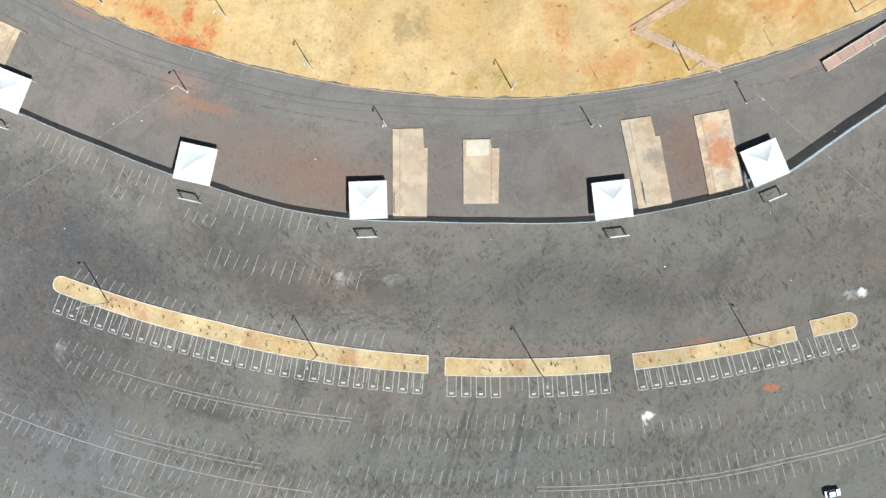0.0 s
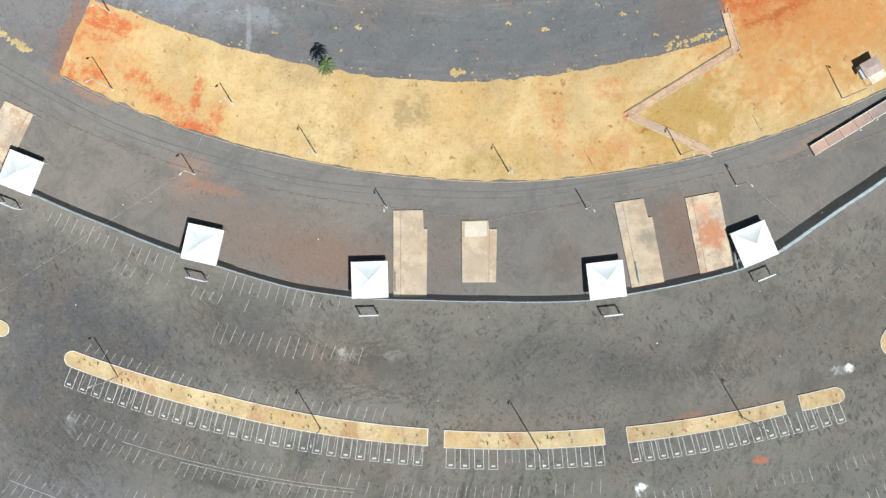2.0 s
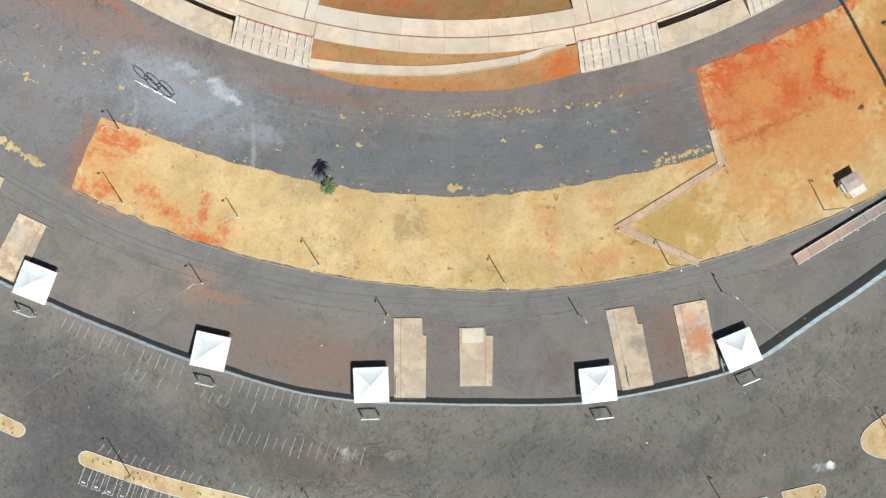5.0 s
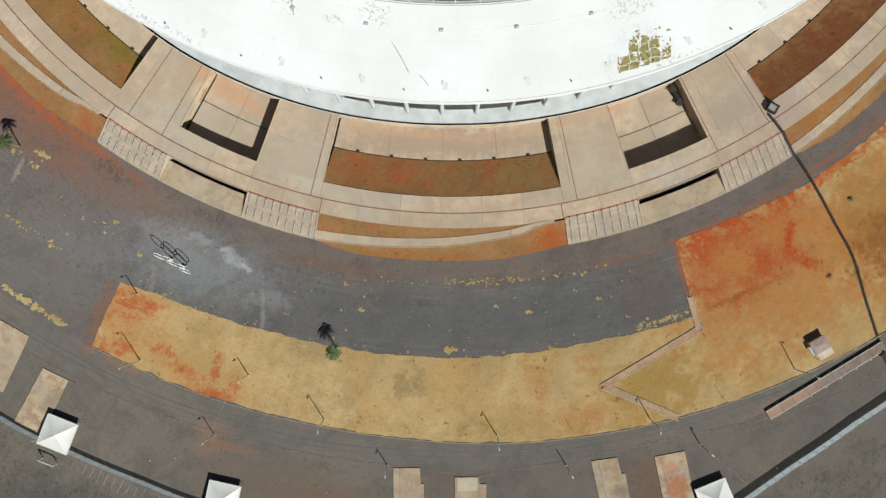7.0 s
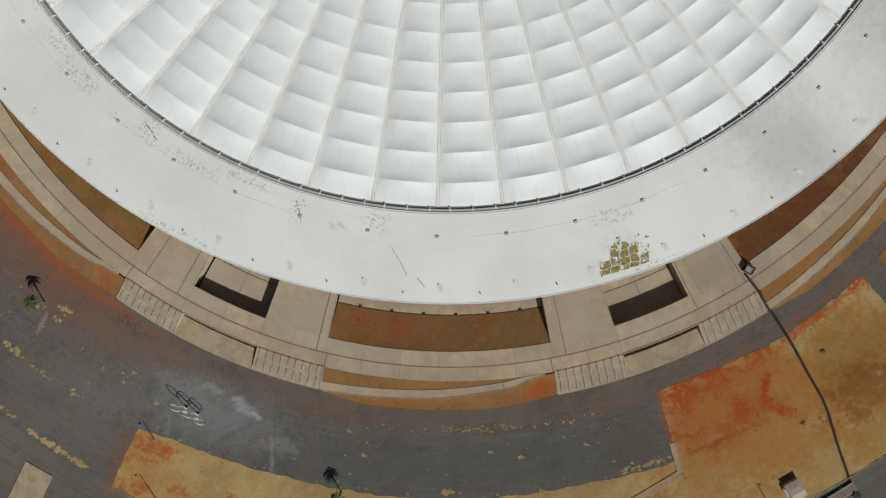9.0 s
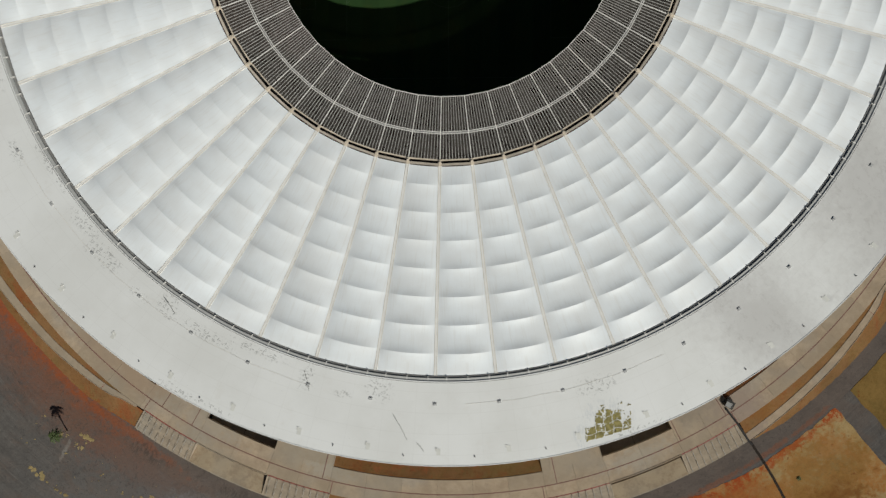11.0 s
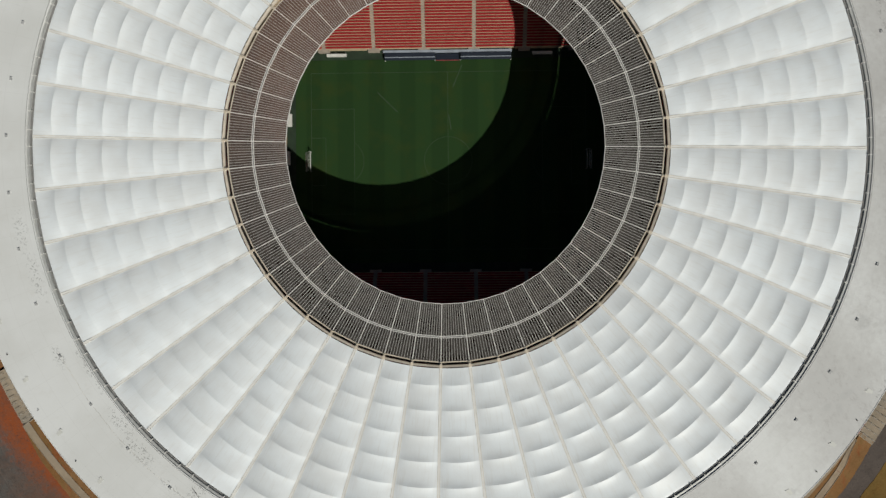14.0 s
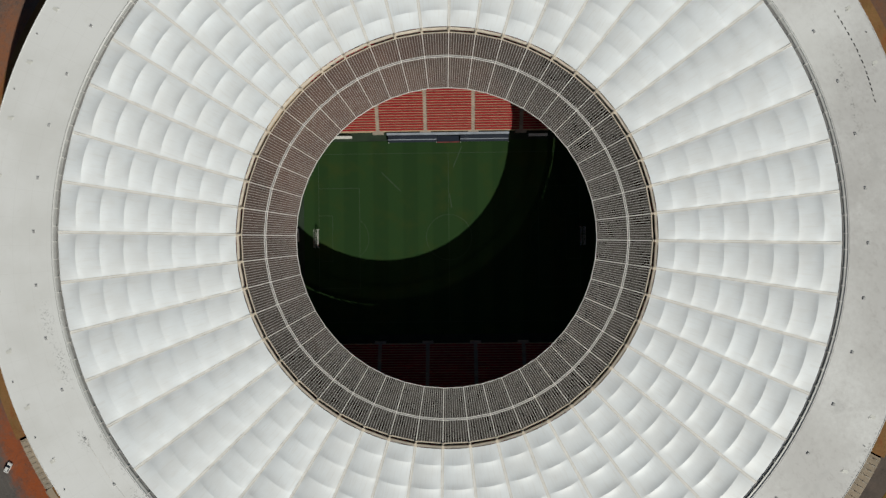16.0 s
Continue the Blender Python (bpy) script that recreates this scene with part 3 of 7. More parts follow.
def roof_concrete():
    """White painted concrete, worn grey in places, with black mould in short streaks near the gutter and the rim."""
    m = Nodes("painted_roof_concrete")
    c = m.mix(m.step(m.noise(22.0, 5.0), 0.35, 0.7), (0.745, 0.752, 0.755), (0.675, 0.678, 0.672))
    c = m.mix(m.math("MULTIPLY", m.step(m.noise(5.0, 6.0, rough=0.7), 0.55, 0.75), 0.25), c, (0.60, 0.58, 0.55))
    grey = m.step(m.noise(2.2, 8.0, m.mapped((0.8, 1.4, 1.0), 40), 0.78), 0.5, 0.66)
    ring = m.n.new("ShaderNodeSeparateXYZ")
    m.put(ring.inputs[0], m.polar())
    for value, pitch, width in ((ring.outputs[0], 5.75, 0.12), (ring.outputs[1], 220.0 * radians(3.75), 0.16)):
        gap = m.math("PINGPONG", value, pitch / 2)
        c = m.mix(m.math("MULTIPLY", m.step(gap, width, width * 0.4), 0.16), c, (0.52, 0.51, 0.50))
    for x, y, rx, ry, turn in ((118, -78, 18, 44, 33), (140, -18, 16, 46, 6), (136, 42, 16, 46, -17), (88, -114, 12, 26, 55), (104, 96, 18, 36, -46)):
        c = m.mix(m.math("MULTIPLY", m.blob(x, y, rx, ry, turn, 0.4, 12.0, 0.85), m.math("ADD", m.math("MULTIPLY", grey, 0.3), 0.70)), c, (0.465, 0.455, 0.45))
    for x, y, rx, ry, turn in ((115, -81, 1.6, 1.1, 20), (121, -77, 2.6, 1.2, 30), (119, -81.5, 1.1, 1.8, 20), (126, -55, 1.8, 2.2, 10), (104.5, -106.4, 1.5, 1.0, 40), (139, 24, 1.6, 3.0, 0), (141, -40, 2.4, 1.4, 10)):
        c = m.mix(m.math("MULTIPLY", m.blob(x, y, rx, ry, turn, 0.35, 1.5), 0.4), c, (0.46, 0.46, 0.46))
    stains = None
    for turn, share in ((-36.0, 0.4), (54.0, 0.34), (-12.0, 0.24), (78.0, 0.22)):
        k = m.dashes(1.5, 0.42, turn, share, 0.42)
        stains = k if stains is None else m.math("MAXIMUM", stains, k)
    band = None
    for r, a, along, across in ((132.7, -49.5, 5, 1.6), (134.5, -45.5, 5, 2.0), (136, -39, 2.5, 1.0), (133.6, -35.4, 2.5, 2.6), (134.7, -29.5, 7, 1.3), (132.3, -23.5, 7, 1.0), (134.6, -16.8, 1.6, 2.8), (136.6, -12.2, 2.0, 1.0), (133.6, -8, 3.0, 2.4), (152.2, -30, 4, 0.9), (152.0, -26, 6, 0.7), (133.6, -72, 6, 1.6), (134.5, -79, 5, 1.6), (130.9, -58, 7, 0.8), (137, -61.5, 3, 1.2), (137.4, 17.5, 4.5, 2.0), (138.5, 112, 6, 0.8), (138, 106, 5, 0.8), (152.4, 20, 6, 0.6), (152.4, 62, 14, 0.5)):
        x, y = r * math.sin(radians(a)) - 0.2, -r * math.cos(radians(a)) + 1.0
        b = m.blob(x, y, along * 1.25, across * 1.25, a, 0.5, 2.0)
        band = b if band is None else m.math("MAXIMUM", band, b)
    c = m.mix(m.math("MULTIPLY", m.math("MULTIPLY", stains, band), 0.52), c, (0.13, 0.13, 0.125))
    for x, y, rx, ry, turn in ((42.5, -137.5, 6, 3.5, 15), (36.5, -144.5, 2, 4, 10), (47, -140, 4, 4, 0)):
        scrape = m.math("MULTIPLY", m.blob(x, y, rx, ry, turn, 0.5, 2.5), m.step(m.noise(1.0, 6.0, m.mapped((0.6, 1.8, 1.0), 10), 0.75), 0.46, 0.56))
        c = m.mix(m.math("MULTIPLY", scrape, 0.4), c, (0.47, 0.50, 0.54))
    loose = m.step(m.noise(0.9, 4.0, m.mapped((1.2, 0.5, 1.0), 20), 0.7), 0.68, 0.74)
    c = m.mix(m.math("MULTIPLY", loose, 0.35), c, (0.36, 0.35, 0.34))
    m.bump(m.noise(0.8, 3.0), 0.15, 0.02)
    return m.done(c, 0.6)


def membrane():
    m = Nodes("white_membrane")
    tex = m.n.new("ShaderNodeTexCoord").outputs["Object"]
    info = m.n.new("ShaderNodeObjectInfo")
    c = m.mix(m.step(m.noise(7.0, 4.0), 0.3, 0.7), (0.815, 0.855, 0.895), (0.765, 0.79, 0.815))
    streak = m.noise(0.8, 4.0, m.mapped((0.6, 14.0, 1.0), 0, source=tex))
    c = m.mix(m.math("MULTIPLY", m.step(streak, 0.5, 0.75), 0.22), c, (0.60, 0.57, 0.53))
    c = m.mix(m.math("MULTIPLY", info.outputs["Random"], 0.12), c, (0.62, 0.61, 0.6))
    mat = m.done(c, 0.46)
    m.bsdf.inputs["Specular IOR Level"].default_value = 0.3
    return mat


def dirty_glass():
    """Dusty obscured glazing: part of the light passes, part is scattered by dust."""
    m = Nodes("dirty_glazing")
    # north-west dust patch, its tint also standing in for sunlit red seats below
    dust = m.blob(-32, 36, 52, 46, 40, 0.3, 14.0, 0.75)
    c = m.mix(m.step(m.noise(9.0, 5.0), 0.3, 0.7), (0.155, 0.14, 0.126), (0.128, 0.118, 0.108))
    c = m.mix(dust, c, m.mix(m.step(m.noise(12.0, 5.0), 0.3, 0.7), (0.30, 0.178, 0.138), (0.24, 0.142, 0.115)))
    m.done(c, 0.3)
    clear = m.n.new("ShaderNodeBsdfTransparent")
    clear.inputs[0].default_value = (0.42, 0.38, 0.36, 1)
    milky = m.n.new("ShaderNodeBsdfTranslucent")
    milky.inputs[0].default_value = (0.24, 0.2, 0.17, 1)
    body = m.n.new("ShaderNodeMixShader")
    body.inputs[0].default_value = 0.3
    m.tree.links.new(m.bsdf.outputs[0], body.inputs[1])
    m.tree.links.new(milky.outputs[0], body.inputs[2])
    mix = m.n.new("ShaderNodeMixShader")
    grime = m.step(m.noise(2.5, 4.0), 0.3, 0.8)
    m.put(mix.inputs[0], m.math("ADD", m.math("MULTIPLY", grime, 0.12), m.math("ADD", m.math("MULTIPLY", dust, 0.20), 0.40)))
    m.tree.links.new(clear.outputs[0], mix.inputs[1])
    m.tree.links.new(body.outputs[0], mix.inputs[2])
    m.tree.links.new(mix.outputs[0], m.n["Material Output"].inputs["Surface"])
    return m.mat


def fence_sheet():
    m = Nodes("pale_blue_fence_sheet")
    c = m.mix(m.step(m.noise(2.0, 4.0), 0.3, 0.7), (0.62, 0.69, 0.71), (0.52, 0.59, 0.62))
    m.done(c, 0.5)
    through_light = m.n.new("ShaderNodeBsdfTranslucent")
    m.put(through_light.inputs[0], c)
    mix = m.n.new("ShaderNodeMixShader")
    mix.inputs[0].default_value = 0.55
    m.tree.links.new(m.bsdf.outputs[0], mix.inputs[1])
    m.tree.links.new(through_light.outputs[0], mix.inputs[2])
    holes = m.n.new("ShaderNodeBsdfTransparent")
    net = m.n.new("ShaderNodeMixShader")
    net.inputs[0].default_value = 0.64
    m.tree.links.new(holes.outputs[0], net.inputs[1])
    m.tree.links.new(mix.outputs[0], net.inputs[2])
    m.tree.links.new(net.outputs[0], m.n["Material Output"].inputs["Surface"])
    return m.mat


M_FENCE = fence_sheet()


def turf():
    m = Nodes("mown_turf")
    x = m.n.new("ShaderNodeSeparateXYZ")
    m.put(x.inputs[0], m.pos)
    wave = m.math("SINE", m.math("MULTIPLY", x.outputs["X"], math.pi / 6.0))
    c = m.mix(m.step(wave, -0.3, 0.3), (0.0190, 0.0445, 0.0150), (0.0222, 0.051, 0.0168))
    c = m.mix(m.math("MULTIPLY", m.step(m.noise(9.0, 5.0), 0.45, 0.75), 0.5), c, (0.038, 0.053, 0.013))
    c = m.mix(m.math("MULTIPLY", m.step(m.noise(0.6, 3.0), 0.5, 0.8), 0.4), c, (0.022, 0.05, 0.009))
    m.bsdf.inputs["Specular IOR Level"].default_value = 0.08
    return m.done(c, 0.95)


M_ROOF, M_SKIN, M_GLASS, M_TURF = roof_concrete(), membrane(), dirty_glass(), turf()
M_MOSS = plain("yellow_green_moss", (0.33, 0.285, 0.11), 0.95, size=1.0, spread=0.4)

# ---------------------------------------------------------------- building helpers
LEVELS = [(0, 19), (180, 18.8), (188, 18.5), (196, 18.2), (211, 17.2), (223, 16.5), (233, 15.4), (245, 13.6), (256, 12.2), (280, 10.1), (317, 7.2), (360, 5.2), (420, 4), (600, 2), (4000, 0)]


def ground_z(r):
    return float(np.interp(r, [a for a, b in LEVELS], [b for a, b in LEVELS]))


def at(r, a, z=0.0):
    """A place by its distance from the stadium's centre and its angle from south, eastward positive."""
    return (r * math.sin(radians(a)), -r * math.cos(radians(a)), z)


def on_ground(x, y, dz=0.0):
    return Vector((x, y, ground_z(math.hypot(x, y)) + dz))


class Shape:
    """Collects vertices and faces of one mesh."""

    def __init__(self):
        self.v, self.f = [], []

    def add(self, verts, faces):
        k = len(self.v)
        self.v += [tuple(p) for p in verts]
        self.f += [tuple(k + i for i in q) for q in faces]
        return self

    def box(self, centre, size, m=None):
        x, y, z = (s / 2 for s in size)
        pts = [Vector(centre) + Vector((i * x, j * y, k * z)) for k in (-1, 1) for j in (-1, 1) for i in (-1, 1)]
        if m is not None:
            pts = [m @ p for p in pts]
        return self.add(pts, [(0, 2, 3, 1), (4, 5, 7, 6), (0, 1, 5, 4), (1, 3, 7, 5), (3, 2, 6, 7), (2, 0, 4, 6)])

    def prism(self, ring, z0, z1):
        """An upright prism over a ring of (x, y); z0 and z1 are numbers or functions of x and y."""
        lo = [(x, y, z0(x, y) if callable(z0) else z0) for x, y in ring]
        hi = [(x, y, z1(x, y) if callable(z1) else z1) for x, y in ring]
        n = len(ring)
        return self.add(lo + hi, [tuple(range(n - 1, -1, -1)), tuple(range(n, 2 * n))] + [(i, (i + 1) % n, n + (i + 1) % n, n + i) for i in range(n)])

    def tube(self, points, radius, sides=8, caps=True):
        pts = [Vector(p) for p in points]
        radii = radius if isinstance(radius, (list, tuple)) else [radius] * len(pts)
        rings = []
        for i, p in enumerate(pts):
            d = (pts[min(i + 1, len(pts) - 1)] - pts[max(i - 1, 0)]).normalized()
            u = d.cross(Vector((0.3, 0.2, 1)) if abs(d.z) < 0.9 else Vector((1, 0, 0))).normalized()
            w = d.cross(u)
            rings += [p + (u * math.cos(t) + w * math.sin(t)) * radii[i] for t in (2 * math.pi * k / sides for k in range(sides))]
        faces = [(i * sides + k, i * sides + (k + 1) % sides, (i + 1) * sides + (k + 1) % sides, (i + 1) * sides + k) for i in range(len(pts) - 1) for k in range(sides)]
        if caps:
            faces += [tuple(range(sides - 1, -1, -1)), tuple(range((len(pts) - 1) * sides, len(pts) * sides))]
        return self.add(rings, faces)

    def sector(self, r0, r1, a0, a1, z0, z1, step=1.0, centre=(0, 0)):
        """A solid piece of a ring; r0 and r1 may be functions of the angle, z0 and z1 pairs (inner, outer)."""
        n = max(1, math.ceil((a1 - a0) / step - 1e-6))
        full = a1 - a0 > 359.9
        lo = z0 if isinstance(z0, tuple) else (z0, z0)
        hi = z1 if isinstance(z1, tuple) else (z1, z1)
        pts = []
        for i in range(n + 1):
            a = a0 + (a1 - a0) * i / n
            ri, ro = (r0(a) if callable(r0) else r0), (r1(a) if callable(r1) else r1)
            for r, z in ((ri, lo[0]), (ro, lo[1]), (ro, hi[1]), (ri, hi[0])):
                x, y, z = at(r, a, z)
                pts.append((x + centre[0], y + centre[1], z))
        faces = [(4 * i + k, 4 * i + 4 + k, 4 * i + 4 + (k + 1) % 4, 4 * i + (k + 1) % 4) for i in range(n) for k in range(4)]
        if not full:
            faces += [(0, 1, 2, 3), (4 * n + 3, 4 * n + 2, 4 * n + 1, 4 * n)]
        return self.add(pts, faces)

    def mesh(self, name, material, smooth=False):
        me = bpy.data.meshes.new(name)
        me.from_pydata(self.v, [], self.f)
        me.validate()
        if smooth:
            me.polygons.foreach_set("use_smooth", [True] * len(me.polygons))
        me.materials.append(material)
        bm = bmesh.new()
        bm.from_mesh(me)
        bmesh.ops.recalc_face_normals(bm, faces=bm.faces)
        bm.to_mesh(me)
        bm.free()
        return me


def thing(name, label, category, group="", kind="", base=(0, 0, 0)):
    ob = new(name)
    ob.location = base
    return tagged(ob, label, category, group, kind)


def part(name, shape, material, parent, label="", smooth=False, kind=""):
    """One mesh under a thing or part; its vertices are given in the parent's own space."""
    ob = new(name, shape.mesh(name, material, smooth) if isinstance(shape, Shape) else shape)
    ob.parent = parent
    return tagged(ob, label, kind=kind)


def solo(name, shape, material, label, category, group="", kind="", smooth=False):
    return tagged(new(name, shape.mesh(name, material, smooth)), label, category, group, kind)


def ragged(seed, amount, size):
    """A wandering edge: metres in or out for a place."""
    return lambda x, y: amount * (noise.noise(Vector((x / size, y / size, seed))) + 0.5 * noise.noise(Vector((x * 3 / size, y * 3 / size, seed + 7))))


def drape(inner, outer, a0, a1, dz, rows_=2.0, step=0.25, edge=0.0, seed=1.0):
    """A sheet that lies on the ground between two lines r(a), with a ragged outline and a thin rim."""
    s = Shape()
    wander = ragged(seed, edge, 4.0)
    n = max(2, math.ceil((a1 - a0) / step))
    grid = []
    for i in range(n + 1):
        a = a0 + (a1 - a0) * i / n
        ri, ro = (inner(a) if callable(inner) else inner), (outer(a) if callable(outer) else outer)
        xi, yi, _ = at(ri, a)
        xo, yo, _ = at(ro, a)
        ri, ro = ri + wander(xi, yi), ro + wander(xo, yo)
        grid.append((a, ri, ro))
    mid = sum(ro - ri for _, ri, ro in grid) / len(grid)
    m = max(2, math.ceil(mid / rows_))
    ends = {0: edge, n: -edge}
    pts = []
    for i, (a, ri, ro) in enumerate(grid):
        for j in range(m + 1):
            r = ri + (ro - ri) * j / m
            x, y, _ = at(r, a)
            if i in ends and edge:
                push = math.degrees(wander(x, y) / r)
                x, y, _ = at(r, a + push)
            r = math.hypot(x, y)
            pts.append((x, y, ground_z(r) + dz))
    faces = [(i * (m + 1) + j, (i + 1) * (m + 1) + j, (i + 1) * (m + 1) + j + 1, i * (m + 1) + j + 1) for i in range(n) for j in range(m)]
    s.add(pts, faces)
    rim = [i * (m + 1) for i in range(n + 1)] + [n * (m + 1) + j for j in range(1, m + 1)] + [i * (m + 1) + m for i in range(n - 1, -1, -1)] + [j for j in range(m - 1, 0, -1)]
    low = [(pts[k][0], pts[k][1], pts[k][2] - dz - 0.1) for k in rim]
    k0 = len(s.v)
    s.v += low
    s.f += [(rim[k], rim[(k + 1) % len(rim)], k0 + (k + 1) % len(rim), k0 + k) for k in range(len(rim))]
    return s


def line(pairs):
    """r as a function of the angle, by straight pieces."""
    return lambda a: float(np.interp(a, [p[0] for p in pairs], [p[1] for p in pairs]))


# ---------------------------------------------------------------- ground
def annulus(r_list, a_list):
    s = Shape()
    n = len(r_list)
    pts = [at(r, a, ground_z(r)) for a in a_list for r in r_list]
    closed = abs(a_list[-1] - a_list[0]) > 359.9
    if closed:
        pts = pts[: (len(a_list) - 1) * n]
    k = len(a_list) - 1
    cols = k if closed else k + 1
    return s.add(pts, [(i * n + j, ((i + 1) % cols) * n + j, ((i + 1) % cols) * n + j + 1, i * n + j + 1) for i in range(k) for j in range(n - 1)])


def radii(a, b, step):
    n = max(1, round((b - a) / step))
    return [a + (b - a) * i / n for i in range(n + 1)]


ANGLES = [-180 + 1.0 * i for i in range(361)]
solo("ground", annulus(radii(281, 420, 2) + [460, 520, 600, 900, 1500, 2500, 4000], ANGLES), M_PARK, "worn grey asphalt of a large stained car park", "ground", kind="structure")
solo("pavement_apron", annulus(radii(256, 281, 1), ANGLES), M_APRON, "grey-brown dusty asphalt apron inside the fence", "pavement", kind="structure")
solo("road_ring", annulus(radii(245, 256, 1), ANGLES), M_ROAD, "smooth grey asphalt ring road beside the lawn", "road", kind="structure")
solo("pavement_inner_lot", annulus(radii(196.5, 245, 1), ANGLES), M_LOT, "dark patched asphalt lot with yellow weeds and pale stains", "pavement", kind="structure")
solo("road_stadium_lane", annulus(radii(188.2, 196.5, 1), ANGLES), M_LANE, "grey asphalt lane with red dust along the stadium steps", "road", kind="structure")

# Lawns
G_OUT = line([(-28, 244.0), (-16, 244.3), (-9.9, 244.5), (-2.4, 245.6), (3.3, 246.8), (11, 247.6), (16, 248.2), (22.9, 249), (30, 250), (42, 251)])
solo("dry_lawn", drape(line([(-28, 222.2), (-24.8, 220), (-15, 219.2), (0, 219.8), (10.6, 218.8), (19.5, 219.6), (19.7, 195.9), (25, 196.2), (32, 197.8), (41.5, 197.5)]), G_OUT, -27.6, 41.8, 0.06, edge=0.6, seed=2.0), M_LAWN, "sun-dried yellow lawn with bare red earth beside the ring road", "lawn", kind="stuff")
solo("far_lawn", drape(196.5, 250.0, 44.0, 75.0, 0.10, edge=0.4, seed=9.0), M_TRI, "olive brown dry lawn beyond the lane", "lawn", kind="stuff")


for i in range(35):
    a = -27.5 + 2 * i
    solo("kerb", Shape().sector(lambda x: G_OUT(x) + 0.35, lambda x: G_OUT(x) + 0.53, a, a + 1.96, 12.0, ground_z(G_OUT(a + 1)) + 0.1, 0.5), M_EDGE, "thin earthy concrete kerb between lawn and ring road", "kerb", "kerbs of the lawn", "structure")


def flat_on_ground(ring, dz, depth=0.2):
    s = Shape()
    return s.prism(ring, lambda x, y: ground_z(math.hypot(x, y)) + dz - depth, lambda x, y: ground_z(math.hypot(x, y)) + dz)


def ribbon(points, width, dz, depth=0.25, step=1.0):
    """A strip of even width along a line on the ground."""
    fine = []
    for p, q in zip(points, points[1:]):
        n = max(1, round(math.dist(p, q) / step))
        fine += [Vector(p).lerp(Vector(q), i / n) for i in range(n)]
    fine.append(Vector(points[-1]))
    s = Shape()
    pts = []
    for i, p in enumerate(fine):
        d = (fine[min(i + 1, len(fine) - 1)] - fine[max(i - 1, 0)]).normalized()
        w = Vector((-d.y, d.x)) * width / 2
        z = ground_z(p.length)
        for q, h in ((p + w, dz), (p - w, dz), (p - w, dz - depth), (p + w, dz - depth)):
            pts.append((q.x, q.y, z + h))
    n = len(fine) - 1
    faces = [(4 * i + k, 4 * i + 4 + k, 4 * i + 4 + (k + 1) % 4, 4 * i + (k + 1) % 4) for i in range(n) for k in range(4)] + [(0, 1, 2, 3), (4 * n + 3, 4 * n + 2, 4 * n + 1, 4 * n)]
    return s.add(pts, faces)


ZIG = [(71.2, -201.3), (74.2, -211.0), (45.3, -228.7), (68.6, -238.7)]
foot = thing("footpath", "pinkish zigzag concrete footpath with raised edges on the lawn", "footpath", kind="structure")
for p, q in zip(ZIG, ZIG[1:]):
    part("path_slab", ribbon([p, q], 1.5, 0.26), M_PATH, foot)
    d = (Vector(q) - Vector(p)).normalized()
    w = Vector((-d.y, d.x)) * 0.95
    for k in (-1, 1):
        part("path_kerb", ribbon([Vector(p) + w * k - d * 0.7, Vector(q) + w * k + d * 0.7], 0.26, 0.36, 0.3), M_EDGE, foot)

# ---------------------------------------------------------------- plaza round the stadium
SC = (-0.2, 1.0)
PLAZA_Z, PIT_Z = 21.2, 16.0
EDGE, KERB = 180.4, 188.2
PITS = [(-28.9, -20.4), (17.6, 26.1)]
BANKS = [(-58.6, -36.0), (-13.4, 10.6), (33.0, 55.6), (-132.0, -66.0), (63.0, 128.0)]
WALKS = [(-36.0, -28.9), (-20.4, -13.4), (10.6, 17.6), (26.1, 33.0), (-66.0, -58.6), (55.6, 63.0)]
STAIRS = [(-35.3, -28.7), (-20.1, -13.2), (10.5, 17.5), (25.8, 32.6), (-65.6, -58.9), (56.0, 62.7)]
RAMPS = [(-28.7, -20.1), (17.5, 25.8)]
plaza = thing("plaza", "beige concrete plaza of large panels round the stadium", "plaza", kind="structure")


def panel(r0, r1, a0, a1, top=PLAZA_Z, depth=0.9, name="paving_panel"):
    part(name, Shape().sector(r0, r1, a0 + 0.008, a1 - 0.008, top - depth, top), M_PLAZA, plaza)


def slab_edge(a):
    """The outer edge of the concourse, a little flatter than a circle about the stadium's centre."""
    return float(np.interp(abs((a + 180) % 360 - 180), [0, 10, 20, 33, 180], [149.9, 150.25, 150.95, 151.7, 152.0]))


def slot_rim(a):
    """Where the plaza meets the stadium's slot, whose ring has its own centre."""
    return slab_edge(a) + 0.92 + SC[0] * math.sin(radians(a)) - SC[1] * math.cos(radians(a))


def split(a0, a1, near):
    n = max(1, round((a1 - a0) / near))
    return [(a0 + (a1 - a0) * i / n, a0 + (a1 - a0) * (i + 1) / n) for i in range(n)]


# front ring of panels, in front of the pits and banks
for a0, a1 in WALKS + PITS + BANKS:
    for b0, b1 in split(a0, a1, 4.2):
        panel(171.0, 175.8, b0, b1)
        panel(176.1, EDGE, b0, b1)
for a0, a1 in WALKS:
    w = a1 - a0
    cuts = (a0, a0 + w * 0.2, a0 + w * 0.8, a1) if a0 < -28 or a0 > 26 else ((a0, a0 + w * 0.14, a1) if a0 > 0 else (a0, a1 - w * 0.14, a1))
    for b0, b1 in zip(cuts, cuts[1:]):
        panel(slot_rim, 161.5, b0, b1, depth=0.7)
        panel(161.52, 171.0, b0, b1, depth=0.7)
    part("walkway_base", Shape().sector(slot_rim, 180.2, a0 + 0.05, a1 - 0.28, 13.0, PLAZA_Z - 0.7), M_SLAB, plaza, "beige retaining wall set back under the walkway")
